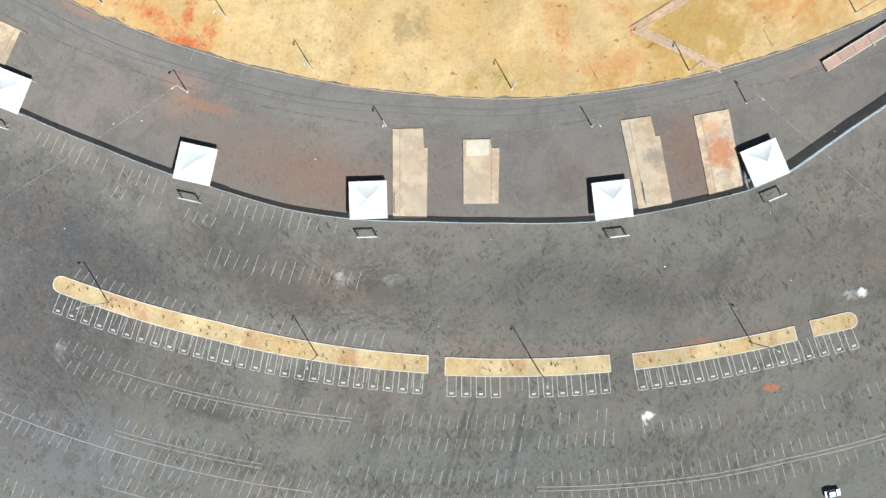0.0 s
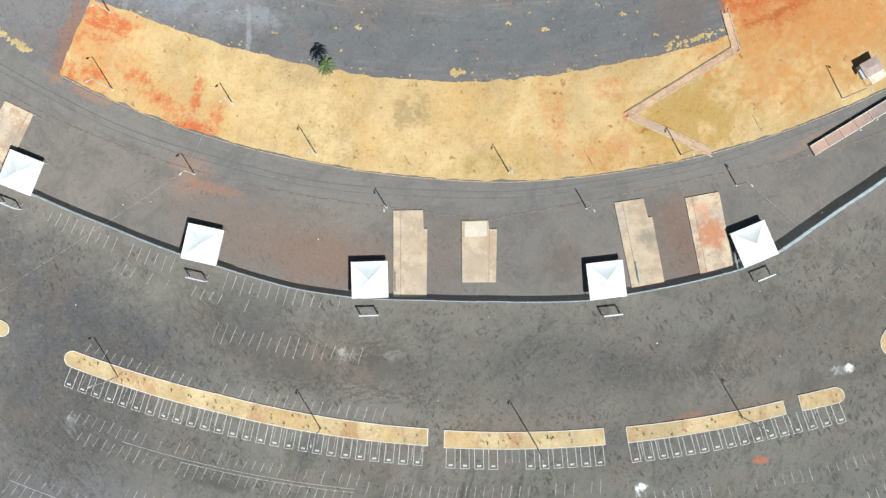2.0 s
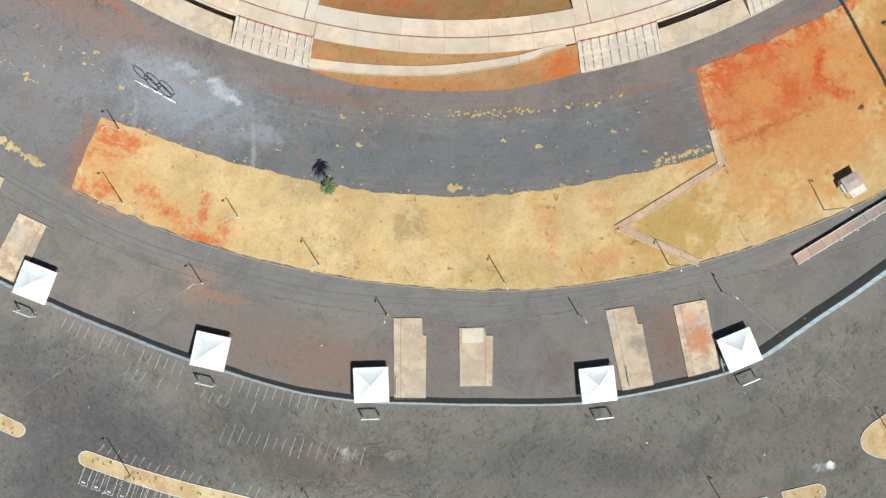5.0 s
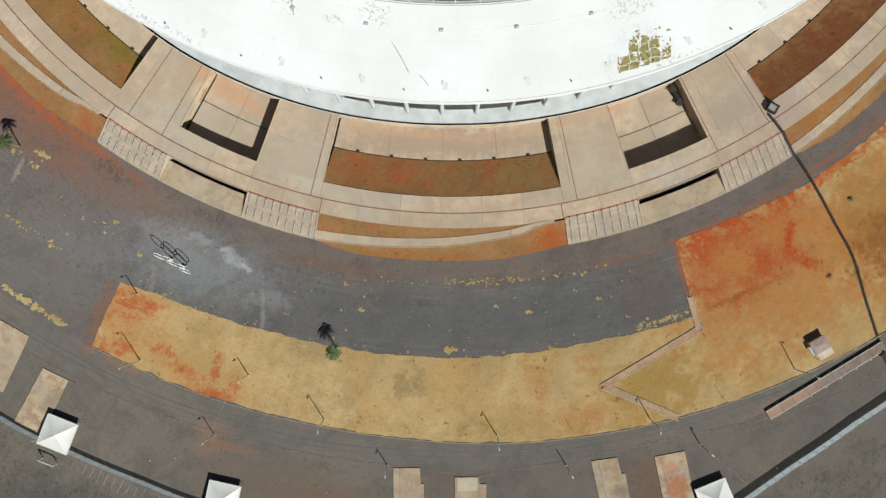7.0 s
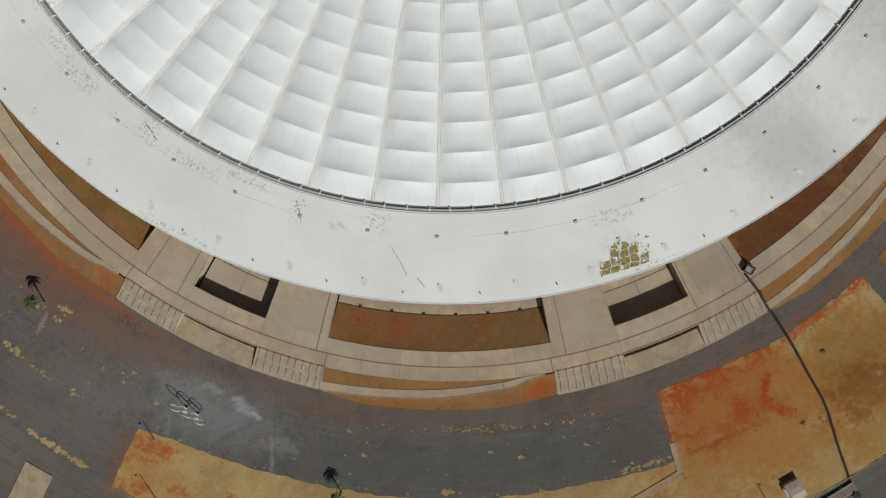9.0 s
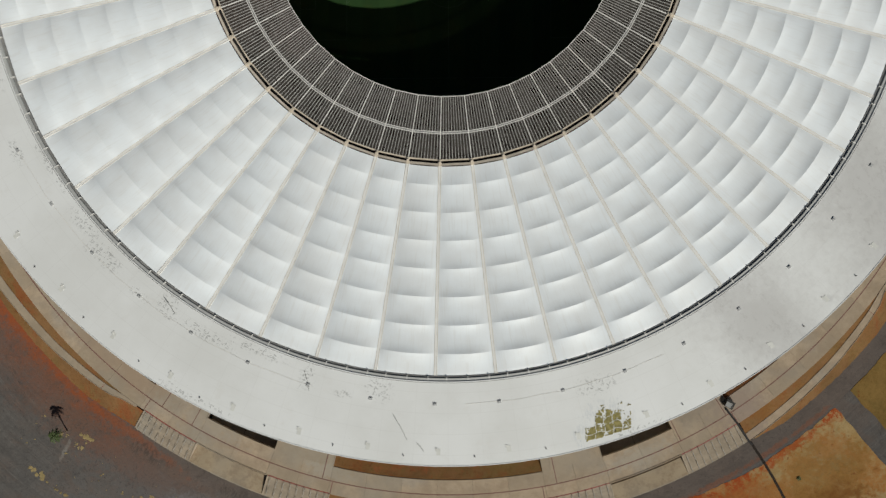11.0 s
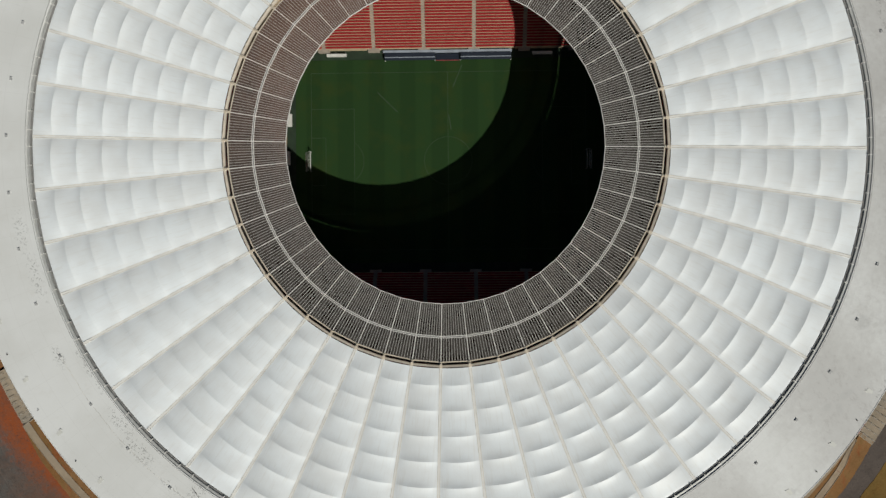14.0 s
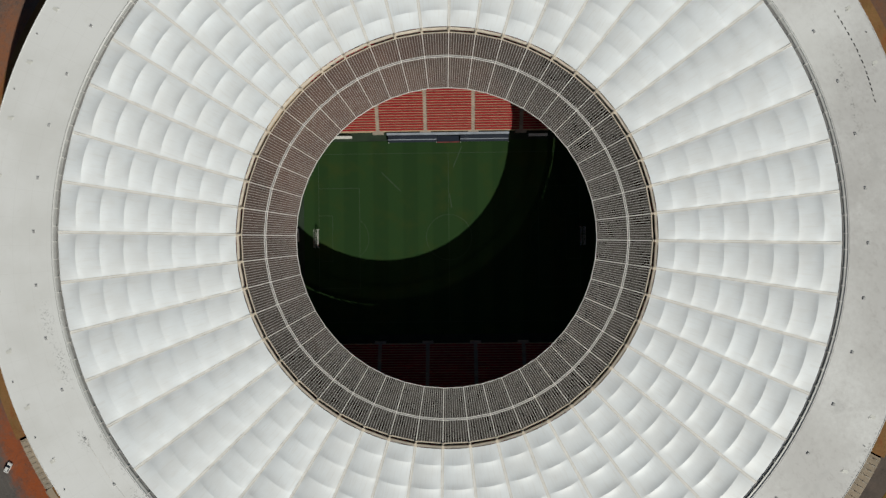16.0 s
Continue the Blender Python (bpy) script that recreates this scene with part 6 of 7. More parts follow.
# ---------------------------------------------------------------- islands and parking marks
def island(a0, a1, inner, outer, round_left=False, round_right=False):
    th = thing("traffic_island", "long island of dry yellow grass with a white kerb", "traffic island", "islands of the car park")
    n = 64
    top, low = [], []
    for i in range(n + 1):
        a = a0 + (a1 - a0) * (0.5 - 0.5 * math.cos(math.pi * i / n))
        ri, ro = inner(a), outer(a)
        mid, half = (ri + ro) / 2, (ro - ri) / 2
        run = radians(1) * mid
        d = min((a - a0) * run if round_left else 1e9, (a1 - a) * run if round_right else 1e9)
        k = math.sqrt(max(0.003, 1 - (1 - d / half) ** 2)) if d < half else 1.0
        top.append(at(mid - half * k, a))
        low.append(at(mid + half * k, a))
    ring = [(p[0], p[1]) for p in low] + [(p[0], p[1]) for p in reversed(top)]
    s = Shape()
    z = lambda p, h: ground_z(math.hypot(p[0], p[1])) + h
    s.add([(p[0], p[1], z(p, 0.16)) for p in top] + [(p[0], p[1], z(p, 0.16)) for p in low], [(i, i + 1, n + 2 + i, n + 1 + i) for i in range(n)])
    part("island_grass", s, M_ISLE, th, "dry yellow grass")
    pts = []
    m = len(ring)
    for i, p in enumerate(ring):
        d = (Vector(ring[(i + 1) % m]) - Vector(ring[i - 1])).normalized()
        w = Vector((d.y, -d.x)) * 0.11
        for q, h in ((Vector(p) + w, 0.21), (Vector(p) - w, 0.21), (Vector(p) - w, -0.1), (Vector(p) + w, -0.1)):
            pts.append((q.x, q.y, z(p, h)))
    part("kerb", Shape().add(pts, [(4 * i + k, 4 * ((i + 1) % m) + k, 4 * ((i + 1) % m) + (k + 1) % 4, 4 * i + (k + 1) % 4) for i in range(m) for k in range(4)]), M_KERB, th, "whitewashed kerb")
    tufts = Shape()
    for i in range(int((a1 - a0) * 2.2)):
        a = random.uniform(a0 + 0.3, a1 - 0.3)
        r = random.uniform(inner(a) + 0.8, outer(a) - 0.8)
        x, y, _ = at(r, a)
        zz = ground_z(r) + 0.16
        k = random.uniform(0.25, 0.75)
        for t in range(9):
            b = random.uniform(0, 6.28)
            tufts.add([(x, y, zz), (x + 0.14, y, zz), (x + k * math.cos(b), y + k * math.sin(b), zz + k)], [(0, 1, 2)])
    part("weed_tufts", tufts, M_FROND, th, "dark weeds", kind="stuff")
    return th


I1 = (line([(-21.1, 315.2), (-12.7, 314.8), (-1.7, 316.7)]), line([(-21.1, 319.8), (-12.6, 319.9), (-1.8, 321.5)]))
I2 = (line([(-1, 317.0), (7.3, 318.7)]), line([(-1, 321.9), (7.3, 323.4)]))
I3 = (line([(8.4, 319.2), (16.5, 321.3)]), line([(8.4, 323.7), (16.4, 325.2)]))
I4 = (line([(17.2, 321.1), (19.4, 322.2)]), line([(17.2, 325.6), (19.4, 326.8)]))
island(-21.1, -1.78, *I1, round_left=True)
island(-0.93, 7.2, *I2)
island(8.36, 16.38, *I3)
island(17.2, 19.42, *I4, round_right=True)
island(-33.0, -24.35, line([(-33, 315.6), (-24, 315.4)]), line([(-33, 321.5), (-24, 319.6)]), round_right=True)
island(22.0, 33.0, line([(22, 312.0), (24.3, 309.5), (33, 309.0)]), line([(22, 320), (24, 325), (33, 326)]), round_left=True)

paint = thing("parking_marks", "white painted parking bays on asphalt", "road marking", kind="structure")


def mark(p, q, w=0.14, shape=None, dz=0.03):
    d = (Vector(q) - Vector(p)).normalized()
    m = Vector((-d.y, d.x)) * w / 2
    s = shape if shape is not None else Shape()
    n = max(1, round(math.dist(p, q) / 4))
    pts = []
    for i in range(n + 1):
        c = Vector(p).lerp(Vector(q), i / n)
        z = ground_z(c.length) + dz
        pts += [(c.x + m.x, c.y + m.y, z), (c.x - m.x, c.y - m.y, z)]
    return s.add(pts, [(2 * i, 2 * i + 1, 2 * i + 3, 2 * i + 2) for i in range(n)])


def bay(a, front, width=2.5, depth=5.7, skew=0.0, bar=True):
    """One bay: two sides, an end line and a small bar of writing that cannot be read."""
    s = Shape()
    c = math.degrees(width / 2 / front)
    back = front + depth
    sk = math.degrees(skew / front)
    L0, R0, L1, R1 = (at(front, a - c)[:2], at(front, a + c)[:2], at(back, a - c + sk)[:2], at(back, a + c + sk)[:2])
    mark(L0, L1, 0.12, s)
    mark(R0, R1, 0.12, s)
    mark(L1, R1, 0.12, s)
    k = c * 0.55
    if bar:
        for o, h in ((-0.55, 0.22), (0.0, 0.22), (0.55, 0.22)):
            p, q = at(back - 0.85, a + sk + o * k - k * 0.22)[:2], at(back - 0.85, a + sk + o * k + k * 0.22)[:2]
            mark(p, q, 0.5, s)
    part("bay_outline", s, M_PAINT, paint)


def bays(a0, a1, n, front, skew=0.0):
    for i in range(n):
        a = a0 + (a1 - a0) * (i + 0.5) / n
        bay(a, front(a) + 0.15, skew=skew)


bays(-20.75, -1.85, 26, I1[1], -0.2)
bays(-0.95, 1.9, 4, I2[1])
bays(3.05, 7.2, 6, I2[1])
bays(8.25, 15.7, 11, I3[1], 0.35)
bays(15.65, 17.0, 2, line([(8.4, 323.7), (17, 325.5)]), 0.35)
bays(17.05, 19.2, 3, I4[1], 0.35)
for a in (2.15, 2.5, 2.85):
    part("bay_line", mark(at(322.5, a)[:2], at(326.5, a)[:2], 0.1), M_FADED, paint)


def ticks(a0, a1, gap, r0, r1, skew, share=1.0, seed=0):
    """A row of faded bay lines; r0 and r1 may be lines over the angle."""
    rnd = random.Random(seed)
    s = Shape()
    a = a0
    while a < a1:
        p0 = r0(a) if callable(r0) else r0
        p1 = r1(a) if callable(r1) else r1
        if rnd.random() < share:
            cut = rnd.uniform(0, 0.25) * (p1 - p0)
            mark(at(p0 + cut * rnd.random(), a)[:2], at(p1 - cut, a + math.degrees(skew / p0))[:2], rnd.choice((0.08, 0.11, 0.13)), s, 0.02)
        a += math.degrees(gap / p0)
    part("faded_bay_lines", s, M_FADED, paint, "worn grey bay lines", kind="stuff")


def arc_line(a0, a1, r, w=0.11):
    s = Shape()
    n = max(2, round((a1 - a0) / 0.8))
    for i in range(n):
        b0, b1 = a0 + (a1 - a0) * i / n, a0 + (a1 - a0) * (i + 1) / n
        mark(at(r(b0) if callable(r) else r, b0)[:2], at(r(b1) if callable(r) else r, b1)[:2], w, s, 0.022)
    part("row_line", s, M_FADED, paint, "worn grey row line")


ticks(-24.6, -16.9, 2.5, line([(-24.6, 279.2), (-16.9, 279.8)]), line([(-24.6, 284.6), (-16.9, 285.2)]), -0.4, 0.95, 1)
ticks(-14.2, -6.6, 2.5, line([(-14.2, 280.0), (-6.6, 281.0)]), line([(-14.2, 285.6), (-6.6, 286.4)]), -0.6, 0.95, 2)
ticks(-20.0, -3.9, 2.55, line([(-20, 311.2), (-4, 311.2)]), line([(-20, 315), (-4, 315.8)]), -0.9, 0.85, 3)
ticks(-13.6, -5.4, 2.6, 294.3, 300.6, -1.0, 0.9, 4)
ticks(-20.6, -1.9, 2.47, lambda a: I1[1](a) + 0.4, lambda a: I1[1](a) + 4.6, -0.3, 0.9, 41)
ticks(8.5, 19.0, 2.5, lambda a: I3[1](a) + 0.4, lambda a: I3[1](a) + 4.4, 0.3, 0.5, 42)
ticks(-20.0, -12.0, 2.6, 286.0, 290.0, -0.8, 0.5, 14)
ticks(-19.8, -5.0, 2.5, 331.0, 335.2, -0.8, 0.9, 5)
ticks(-19.0, -5.0, 2.5, 336.2, 340.6, -0.9, 0.9, 6)
arc_line(-17.0, -5.3, 335.5)
arc_line(-14.0, -5.3, 336.5)
ticks(-4.6, 7.4, 2.55, 333.0, 337.6, -0.7, 0.8, 7)
ticks(-4.6, 7.4, 2.55, 339.2, 343.6, -0.8, 0.8, 8)
ticks(8.4, 21.0, 2.6, line([(8.4, 337.4), (12.6, 340.2), (21, 343)]), line([(8.4, 342.4), (12.6, 344.8), (21, 347)]), 0.1, 0.8, 9)
ticks(-21.5, -6.0, 2.5, 353.6, 357.2, -0.9, 0.9, 10)
ticks(-21.5, -6.0, 2.5, 357.6, 362.2, -0.9, 0.9, 11)
arc_line(-21.5, -6.8, 357.4, 0.14)
ticks(-16.0, -9.2, 2.5, 347.4, 351.4, -0.7, 0.9, 12)
arc_line(-16.1, -9.2, 351.6)
arc_line(-16.1, -9.2, 352.8)
arc_line(-16.0, -8.0, 367.8, 0.14)
ticks(-16.0, -6.0, 2.5, 363.5, 367.6, -0.9, 0.8, 13)
ticks(-6.0, 3.2, 2.55, 348.2, 353.0, -0.8, 0.85, 15)
ticks(-6.0, 3.2, 2.55, 355.2, 360.0, -0.9, 0.85, 16)
F_LINE = line([(3.2, 353.6), (7, 354.8), (11, 356.0), (14.7, 356.3), (22, 358.5)])
arc_line(3.3, 22.0, F_LINE, 0.13)
arc_line(3.3, 22.0, lambda a: F_LINE(a) + 1.1, 0.13)
ticks(3.6, 22.0, 2.55, lambda a: F_LINE(a) - 4.9, lambda a: F_LINE(a) - 0.4, 0.0, 0.9, 17)
ticks(3.6, 22.0, 2.55, lambda a: F_LINE(a) + 1.4, lambda a: F_LINE(a) + 6.0, 0.0, 0.9, 18)
ticks(-22.0, 22.0, 2.6, 374.0, 379.0, 0.0, 0.8, 19)
# ---------------------------------------------------------------- lamp posts, posts and wires
def street_lamp(height, arm, arms=1):
    th = thing("street_lamp", "tall grey steel street lamp with a lamp arm", "street lamp", "street lamps")
    part("pole", Shape().tube([(0, 0, -0.3), (0, 0, height * 0.5), (0, 0, height)], [0.18, 0.15, 0.12], 8), M_POLE, th)
    part("base_plate", Shape().box((0, 0, 0.06), (0.5, 0.5, 0.12)), M_STEEL, th)
    for k in range(arms):
        m = Matrix.Rotation(math.pi * k, 4, "Z")
        part("lamp_arm", Shape().tube([m @ Vector((0, 0, height - 0.3)), m @ Vector((0, -arm * 0.5, height + 0.15)), m @ Vector((0, -arm, height + 0.2))], 0.05, 6), M_POLE, th)
        head = part("lamp_head", Shape().box((0, -arm - 0.4, height + 0.2), (0.34, 0.8, 0.16), m).box((0, -arm - 0.35, height + 0.32), (0.22, 0.5, 0.08), m), M_POLE, th, "pale lamp head")
        part("lens", Shape().box((0, -arm - 0.45, height + 0.08), (0.32, 0.6, 0.05), m), M_BOARD, head)
    return th


LAMPS = [(-40.7, -239.2, 9.8, 0), (12.7, -244.2, 9.6, 0), (60.2, -239.4, 9.6, 0), (-97.8, -221.0, 10.6, -60), (-63.8, -225.2, 6.5, -40), (-97.6, -200.2, 6.5, -60), (104.6, -223.8, 11.0, 60),
         (-75.4, -244.4, 6.8, -50), (-21.3, -253.8, 6.4, 0), (34.4, -254.0, 6.6, 30), (76.0, -247.6, 7.2, 45)]
BIG = [(-98.8, -302.2, 13.0, -70), (-40.5, -316.7, 13.0, 0), (20.9, -321.0, 15.0, 0), (79.2, -312.8, 12.5, 60), (128.0, -292.0, 12.5, 60), (-141.0, -287.0, 12.5, -60)]
for rows_, arm in ((LAMPS, 1.0), (BIG, 0.9)):
    for x, y, h, turn in rows_:
        th = street_lamp(h, arm, 1)
        th.matrix_basis = Matrix.Translation(on_ground(x, y)) @ Matrix.Rotation(radians(turn), 4, "Z")
POSTS = [(-14.2, -243.0, 4.2), (35.7, -242.0, 4.6), (82.1, -232.5, 5.0), (-70.1, -232.9, 4.2), (-128.9, -244.9, 8.0)]
for x, y, h in POSTS:
    th = thing("thin_post", "thin bare steel post on the lawn", "post", "thin posts", base=on_ground(x, y))
    part("post_tube", Shape().tube([(0, 0, -0.2), (0, 0, h)], 0.05, 6), M_STEEL, th)
    part("post_cap", Shape().box((0, 0, h), (0.16, 0.16, 0.06)), M_STEEL, th)


def wire(p, q, sag):
    pts = []
    for i in range(25):
        f = i / 24
        v = Vector(p).lerp(Vector(q), f)
        v.z -= sag * 4 * f * (1 - f)
        pts.append(v)
    solo("overhead_wire", Shape().tube(pts, 0.014, 5), M_POLE, "thin pale overhead wire between posts", "wire", "overhead wires")


wire(on_ground(-75.4, -244.4, 6.6), on_ground(-141.0, -287.0, 12.0), 1.0)
wire(on_ground(-75.4, -244.4, 6.6), on_ground(-70.1, -232.9, 4.2), 0.3)
wire(on_ground(76.0, -247.6, 7.0), on_ground(128.0, -292.0, 12.0), 1.0)

# ---------------------------------------------------------------- palms
def palm(x, y, h, seed):
    rnd = random.Random(seed)
    th = thing("palm_tree", "single green palm tree with drooping fronds", "palm tree", "palms", base=on_ground(x, y))
    bend = Vector((rnd.uniform(-0.3, 0.3), rnd.uniform(-0.3, 0.3), 0))
    part("trunk", Shape().tube([bend * (i / 8) ** 2 + Vector((0, 0, -0.2 + h * i / 8)) for i in range(9)], [0.28, 0.24, 0.21, 0.2, 0.19, 0.19, 0.18, 0.2, 0.24], 10), M_BARK, th, "grey ringed trunk", True)
    crown = Shape()
    for k in range(15):
        t = 2 * math.pi * k / 15 + rnd.uniform(-0.15, 0.15)
        up = rnd.uniform(0.05, 1.0)
        size = rnd.uniform(2.3, 3.1)
        d = Vector((math.cos(t), math.sin(t), 0))
        side = Vector((-d.y, d.x, 0))
        spine = []
        for i in range(11):
            f = i / 10
            spine.append(bend + Vector((0, 0, h)) + d * size * f * (1 - 0.12 * f) + Vector((0, 0, size * (up * f - (0.55 + up * 0.75) * f * f))))
        crown.tube(spine, [0.05 - 0.004 * i for i in range(11)], 4, False)
        for i in range(1, 11):
            p = spine[i]
            w = 0.72 * math.sin(math.pi * min(1, i / 10 * 0.85 + 0.12)) + 0.1
            for s_ in (-1, 1):
                tip = p + side * s_ * w + d * 0.28 - Vector((0, 0, 0.22 * w + rnd.uniform(0, 0.1)))
                crown.add([p, p + d * 0.17, tip], [(0, 1, 2)])
                tip2 = p + d * 0.1 + side * s_ * w * 0.9 + d * 0.3 - Vector((0, 0, 0.3 * w))
                crown.add([p + d * 0.12, p + d * 0.26, tip2], [(0, 1, 2)])
    part("crown", crown, M_FROND, th, "drooping green fronds")


palm(-36.2, -217.2, 6.9, 3)
palm(-133.2, -154.9, 7.8, 6)

# ---------------------------------------------------------------- weeds and yellow patches on the inner lot
weeds = Shape()
rnd = random.Random(12)


def weed(x, y, k):
    ring = [(x + k * rnd.uniform(0.3, 1.2) * math.cos(t), y + k * rnd.uniform(0.25, 1.0) * math.sin(t)) for t in np.linspace(0, 2 * math.pi, 15)[:-1]]
    z = lambda px, py: ground_z(math.hypot(px, py)) + 0.05
    n = len(ring)
    weeds.add([(px, py, z(px, py)) for px, py in ring] + [(x, y, z(x, y) + 0.08)], [(i, (i + 1) % n, n) for i in range(n)])


for a0, a1, r, n, k in ((-7.5, 14, 197.3, 60, 0.5), (-41.5, -36.0, 223.6, 34, 0.85), (-35.8, -32.8, 222.4, 12, 0.8), (-42.0, -37.0, 242.4, 60, 1.0), (-35.4, -30.0, 242.6, 80, 1.1), (-33, -29, 210, 8, 0.7), (14.5, 19.0, 217.5, 60, 0.7), (10, 19.0, 219.6, 60, 0.5), (-27, 10, 219.0, 90, 0.45), (-26, 16, 209.0, 90, 0.42), (-1, 6.2, 196.3, 110, 0.38), (-44, -28, 209.0, 40, 0.5), (-41.5, -38.5, 206.5, 12, 0.8)):
    for i in range(n):
        a = rnd.uniform(a0, a1)
        x, y, _ = at(r + rnd.gauss(0, 0.5 + 0.6 * (n == 90) + 6 * (r == 209.0)), a)
        weed(x, y, k * rnd.choice((0.3, 0.45, 0.6, 0.8, 1.15)))
for x, y, k in ((-2.5, -217.3, 1.6), (-0.8, -217.0, 1.4), (-33.5, -197, 0.9), (22.0, -205.5, 1.0), (43, -201.5, 0.8), (-29, -205, 0.9), (28.5, -216.5, 0.8), (-126.5, -157.2, 1.5), (-125.0, -158.0, 1.2), (-128.2, -156.4, 1.0), (-97, -188, 0.9), (-104, -178, 0.8), (-52, -206, 0.6), (12, -204, 0.7), (52, -207, 0.8), (36, -199, 0.5)):
    weed(x, y, k)
    weed(x + 0.8, y - 0.3, k * 0.7)
solo("weed_patches", weeds, M_WEED, "yellow weeds growing through the asphalt", "weeds", kind="stuff")

# ---------------------------------------------------------------- ring sculpture, hut, wall, drain, car
th = thing("ring_sculpture", "white steel sculpture of five linked rings on the lot", "sculpture", base=on_ground(-84.6, -190.7))
th.rotation_euler = (0, 0, radians(-29))
for i, (x, z) in enumerate(((-4.4, 5.0), (0.0, 5.0), (4.4, 5.0), (-2.2, 2.9), (2.2, 2.9))):
    part("ring", Shape().tube([(x + 2.0 * math.cos(t), 0.12 * (i % 2), z + 2.0 * math.sin(t)) for t in np.linspace(0, 2 * math.pi, 33)], 0.12, 8, False), M_WHITE, th)
for x in (-2.2, 2.2):
    part("ring_foot", Shape().box((x, 0, 0.45), (0.5, 0.5, 1.0)), M_WHITE, th)

th = thing("guard_hut", "small hut with a brownish pitched roof on the lawn", "hut", base=on_ground(110.8, -215.9))
th.rotation_euler = (0, 0, radians(30))
part("hut_wall", Shape().box((0, 0, 1.1), (4.9, 3.7, 2.6)), M_PLASTER, th, "dusty cream plastered walls")
part("hut_roof", Shape().add([(-2.7, -2.1, 2.4), (2.7, -2.1, 2.4), (2.7, 2.1, 2.4), (-2.7, 2.1, 2.4), (-2.7, -2.1, 2.6), (2.7, -2.1, 2.6), (2.7, 2.1, 2.6), (-2.7, 2.1, 2.6), (-1.2, 0, 2.95), (1.2, 0, 2.95)],
                         [(3, 2, 1, 0), (0, 1, 5, 4), (1, 2, 6, 5), (2, 3, 7, 6), (3, 0, 4, 7), (4, 5, 9, 8), (5, 6, 9), (6, 7, 8, 9), (7, 4, 8)]), M_HUT, th, "brown low roof")
part("porch", Shape().box((0.2, -3.2, 2.2), (4.8, 2.2, 0.16)), M_PLASTER, th, "dusty cream porch roof")
part("side_awning", Shape().box((-3.0, -0.6, 2.1), (0.7, 2.8, 0.12)), M_BOARD, th, "pale blue side awning")
for x in (-2.0, 2.4):
    part("porch_post", Shape().box((x, -4.1, 0.9), (0.16, 0.16, 2.5)), M_WHITE, th)
part("door", Shape().box((0.3, -1.88, 0.8), (0.9, 0.08, 2.1)), M_WALL, th)

wall = thing("planter_wall", "long low wall with a reddish cap beside the ring road", "wall")
w0, w1 = Vector((96.6, -238.2)), Vector((132.2, -216.4))
nseg = 9
for i in range(nseg):
    p, q = w0.lerp(w1, i / nseg), w0.lerp(w1, (i + 0.985) / nseg)
    part("wall_section", ribbon([p, q], 2.7, 0.8, 1.2), M_WALL, wall)
    d = (q - p).normalized()
    n_ = Vector((-d.y, d.x))
    for k in (-1.45, 1.45):
        part("wall_coping", ribbon([p + n_ * k, q + n_ * k], 0.2, 0.95, 0.6), M_KERB, wall)
for i in range(5):
    p = w0.lerp(w1, 0.36 + 0.13 * i) + Vector((0.6, -2.0))
    solo("bollard", Shape().tube([on_ground(p.x, p.y, -0.1), on_ground(p.x, p.y, 0.7)], [0.24, 0.2], 10), M_KERB, "short white bollard beside the low wall", "bollard", "bollards")

drain = thing("cable_run", "dark rubber cable run across lawn and stairs", "cable run")
pts = [(98.0, -151.5), (102.8, -158.8), (109.3, -168.9), (115.0, -178.9), (120.7, -188.9), (125.1, -200.9), (129.7, -212.3), (132.0, -218.9), (138.1, -229.4)]
# jointed rubber ramps over the cables, laid in a smooth curve
way = [Vector(p) for p in pts]
fine = []
for i in range(1, len(way) - 1):
    a_, b_, c_, d_ = way[i - 1], way[i], way[i + 1], way[min(i + 2, len(way) - 1)]
    n = max(2, round((c_ - b_).length / 1.15))
    for k in range(n):
        t = k / n
        fine.append(0.5 * (2 * b_ + (c_ - a_) * t + (2 * a_ - 5 * b_ + 4 * c_ - d_) * t * t + (3 * b_ - a_ - 3 * c_ + d_) * t ** 3))
fine.append(way[-1])
for p, q in zip(fine, fine[1:]):
    e = (q - p) * 0.03
    part("ramp_section", ribbon([p + e, q - e], 0.92, 0.10 + random.uniform(0, 0.05), 0.25), M_CABLE, drain)
part("stair_drop", Shape().tube([(93.2, -146.6, 21.35), (97.2, -151.8, 21.4), (99.3, -154.6, 20.3), (101.9, -158.3, 18.85), (103.2, -159.6, 18.7)], 0.4, 6), M_BLACK, drain)
box = thing("equipment_box", "black equipment box with a grey lid at the pit corner", "equipment box", base=(94.0, -144.9, PLAZA_Z))
part("box_body", Shape().box((0, 0, 0.9), (3.0, 2.6, 1.8), Matrix.Rotation(radians(-30), 4, "Z")), M_BLACK, box)
part("box_lid", Shape().box((-0.3, -0.3, 1.88), (2.0, 1.7, 0.16), Matrix.Rotation(radians(-30), 4, "Z")), M_GUTTER, box)
stack = thing("folded_panels", "dark folded panels heaped against the yard wall", "panels", base=at(155.0, 25.3, PIT_Z))
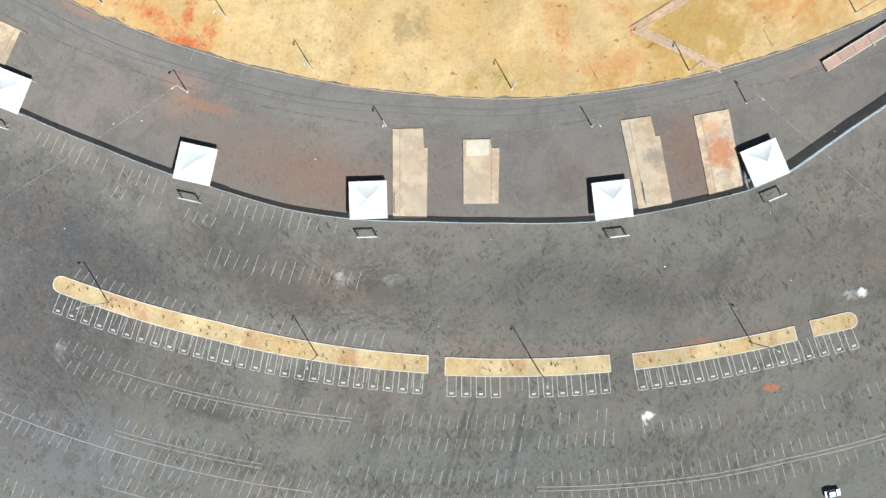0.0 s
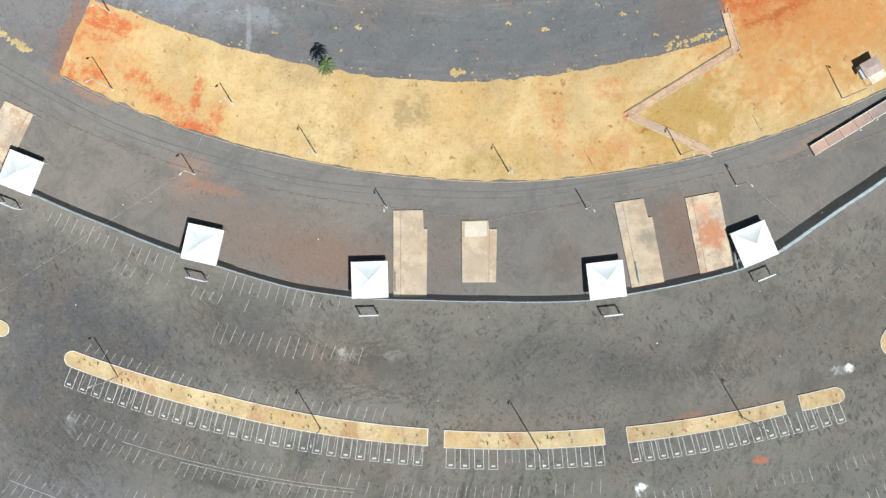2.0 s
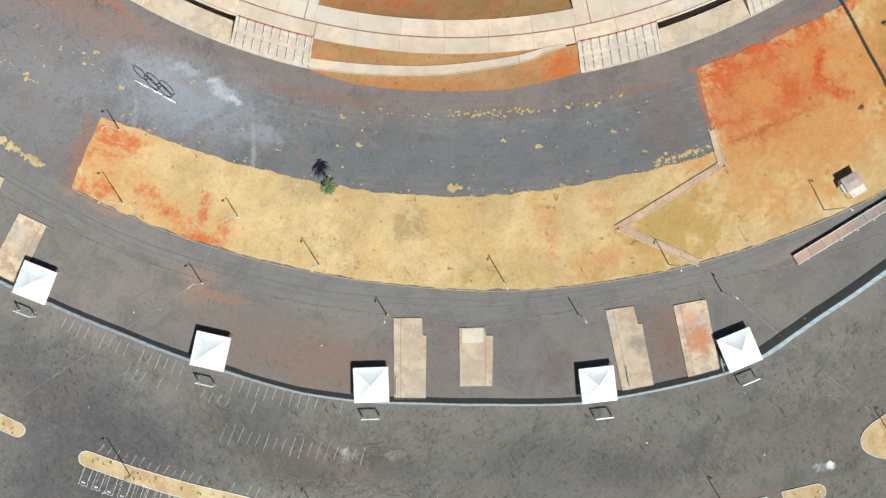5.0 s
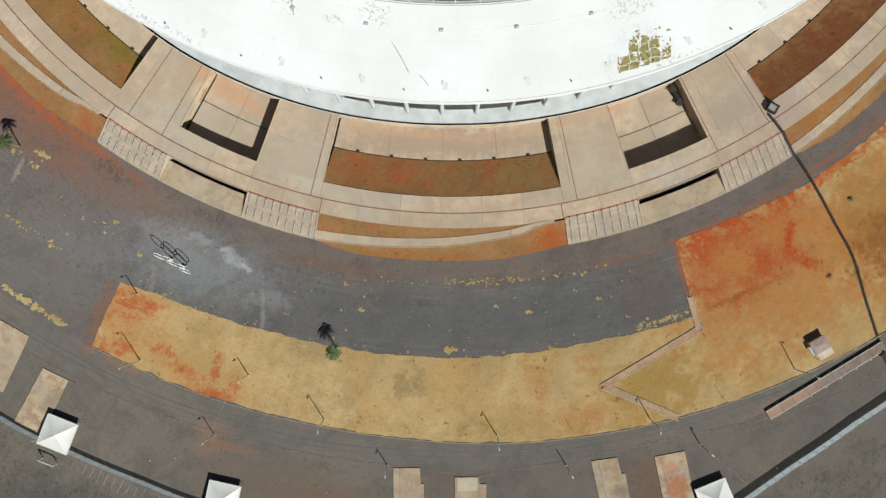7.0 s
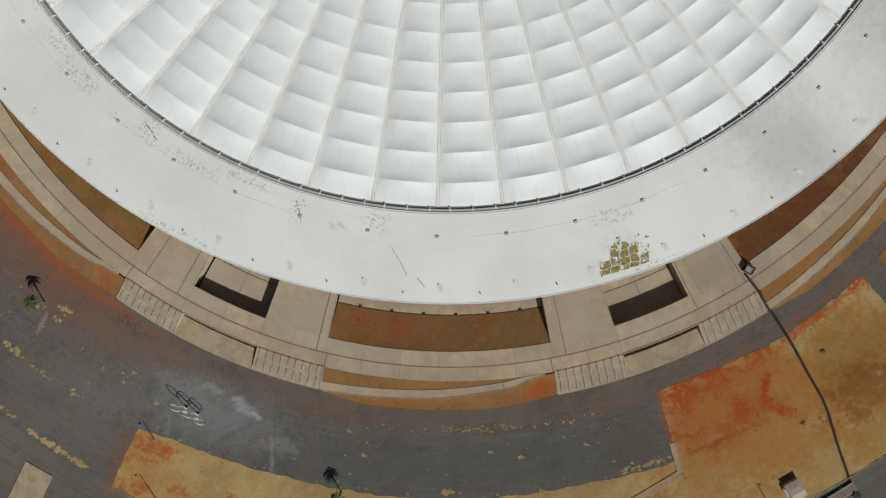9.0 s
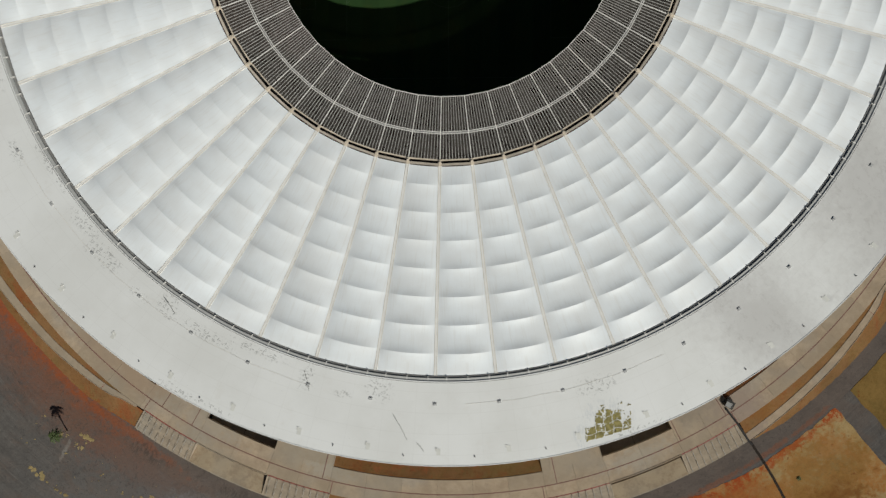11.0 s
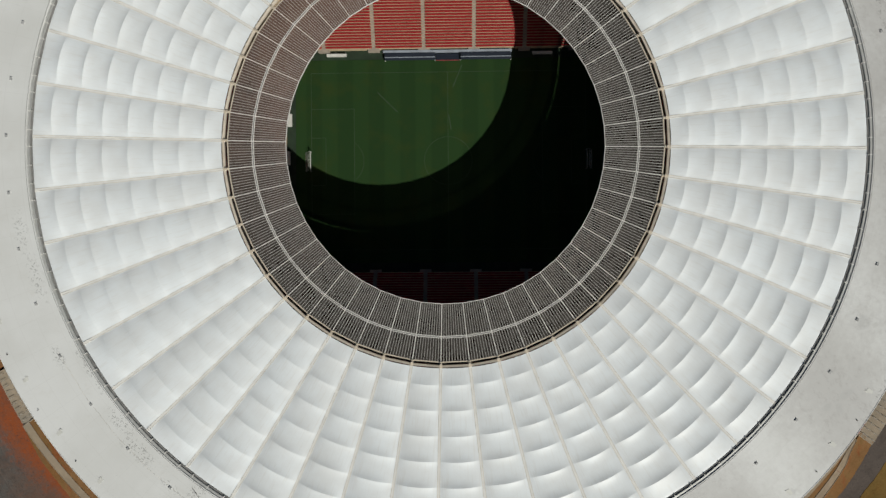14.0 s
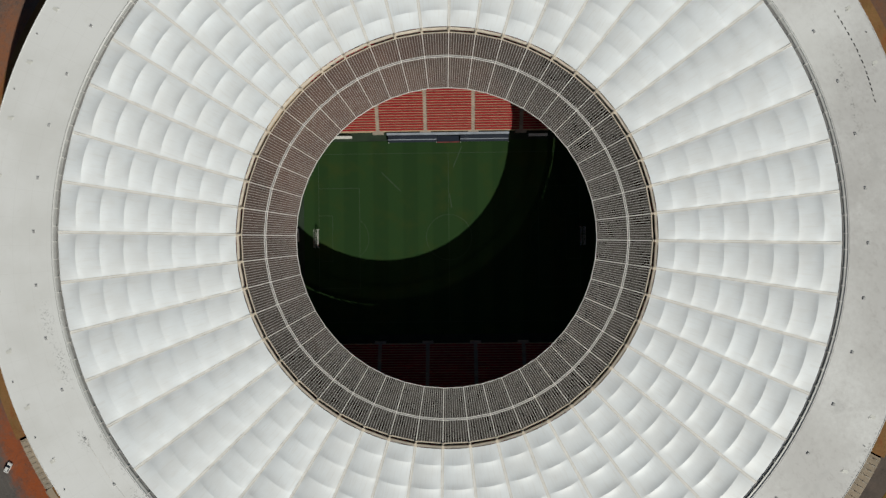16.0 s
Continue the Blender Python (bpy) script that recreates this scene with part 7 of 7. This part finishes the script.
for k, (dx, dy, turn, tilt, w, d) in enumerate(((-2.2, 4.4, 20, 30, 1.9, 2.4), (-1.2, 2.2, -35, -25, 2.1, 2.6), (-0.2, 0.2, 30, 28, 1.9, 2.4), (0.7, -1.9, -30, -22, 1.8, 2.2))):
    m_ = Matrix.Translation((dx + 1.3, dy, 1.3 + 0.1 * k)) @ Matrix.Rotation(radians(turn), 4, "Z") @ Matrix.Rotation(radians(tilt), 4, "Y")
    part("panel_leaf", Shape().box((0, 0, 0), (w, d, 0.14), m_).box((0, 0, -0.7), (0.14, d * 0.9, 1.3), m_), M_PANEL if k % 2 else M_BLACK, stack)
for x, y in ((132.6, -219.4), (136.6, -226.6)):
    b = thing("equipment_box", "black equipment box on the asphalt beside the cable run", "equipment box", base=on_ground(x, y))
    part("box_body", Shape().box((0, 0, 0.7), (2.6, 1.8, 1.4), Matrix.Rotation(radians(-25), 4, "Z")), M_BLACK, b)
    part("box_lid", Shape().box((0, 0, 1.45), (2.2, 1.4, 0.12), Matrix.Rotation(radians(-25), 4, "Z")), M_DARK, b)


def car(x, y, turn, colour, words):
    th = thing("parked_car", words, "car", "parked cars", base=on_ground(x, y))
    th.rotation_euler = (0, 0, radians(turn))
    m = plain("car_paint", colour, 0.3, 0.1, 0.03)
    s = Shape()
    prof = [(-2.1, 0.35), (2.1, 0.35), (2.15, 0.7), (1.95, 0.9), (1.0, 0.98), (-1.75, 1.0), (-2.15, 0.85)]
    s.add([(px, yy, pz) for yy in (-0.88, 0.88) for px, pz in prof], [tuple(range(6, -1, -1)), tuple(range(7, 14))] + [(i, (i + 1) % 7, 7 + (i + 1) % 7, 7 + i) for i in range(7)])
    part("body", s, m, th)
    c = Shape()
    c.add([(1.0, -0.8, 0.97), (1.0, 0.8, 0.97), (-1.75, 0.8, 0.99), (-1.75, -0.8, 0.99), (0.35, -0.62, 1.45), (0.35, 0.62, 1.45), (-1.25, 0.62, 1.47), (-1.25, -0.62, 1.47)], [(0, 1, 5, 4), (1, 2, 6, 5), (2, 3, 7, 6), (3, 0, 4, 7)])
    part("windows", c, M_NAVY, th, "dark glass")
    part("roof", Shape().box((-0.45, 0, 1.47), (1.62, 1.26, 0.05)), m, th)
    for px in (-1.35, 1.35):
        for py in (-0.8, 0.8):
            part("wheel", Shape().tube([(px, py - 0.1, 0.33), (px, py + 0.1, 0.33)], 0.33, 12), M_BLACK, th)


car(101.6, -354.2, 12, (0.75, 0.75, 0.74), "white parked car on the car park")
car(-176.5, -88.0, 60, (0.75, 0.75, 0.74), "white parked car on the stadium lane")
for i in range(60):
    a, r = random.uniform(-22, 22), random.uniform(258, 312)
    x, y, _ = at(r, a)
    if i < 14:
        solo("litter", Shape().box(on_ground(x, y, 0.06), (random.uniform(0.15, 0.4), random.uniform(0.1, 0.35), 0.1)), M_WHITE, "small white scrap of litter on asphalt", "litter", "scraps of litter")

# small green shrub on the lawn
bush = Shape()
rnd = random.Random(31)
bx, by = 119.6, -171.6
for i in range(70):
    t, d, h = rnd.uniform(0, 6.28), rnd.uniform(0.0, 0.7), rnd.uniform(0.1, 0.5)
    p = on_ground(bx + d * math.cos(t), by + d * math.sin(t), h * (1.2 - d) + 0.1)
    u = Vector((rnd.uniform(-1, 1), rnd.uniform(-1, 1), rnd.uniform(-0.3, 0.6))).normalized() * 0.32
    w = Vector((-u.y, u.x, 0.05)) * 0.5
    bush.add([p - u, p + w, p + u, p - w], [(0, 1, 2, 3)])
shrub = thing("shrub", "small green shrub growing on the dry lawn", "shrub")
part("foliage", bush, M_BUSH, shrub)
part("stem", Shape().tube([on_ground(bx, by, -0.1), on_ground(bx, by, 0.7)], [0.06, 0.03], 6), M_BARK, shrub)
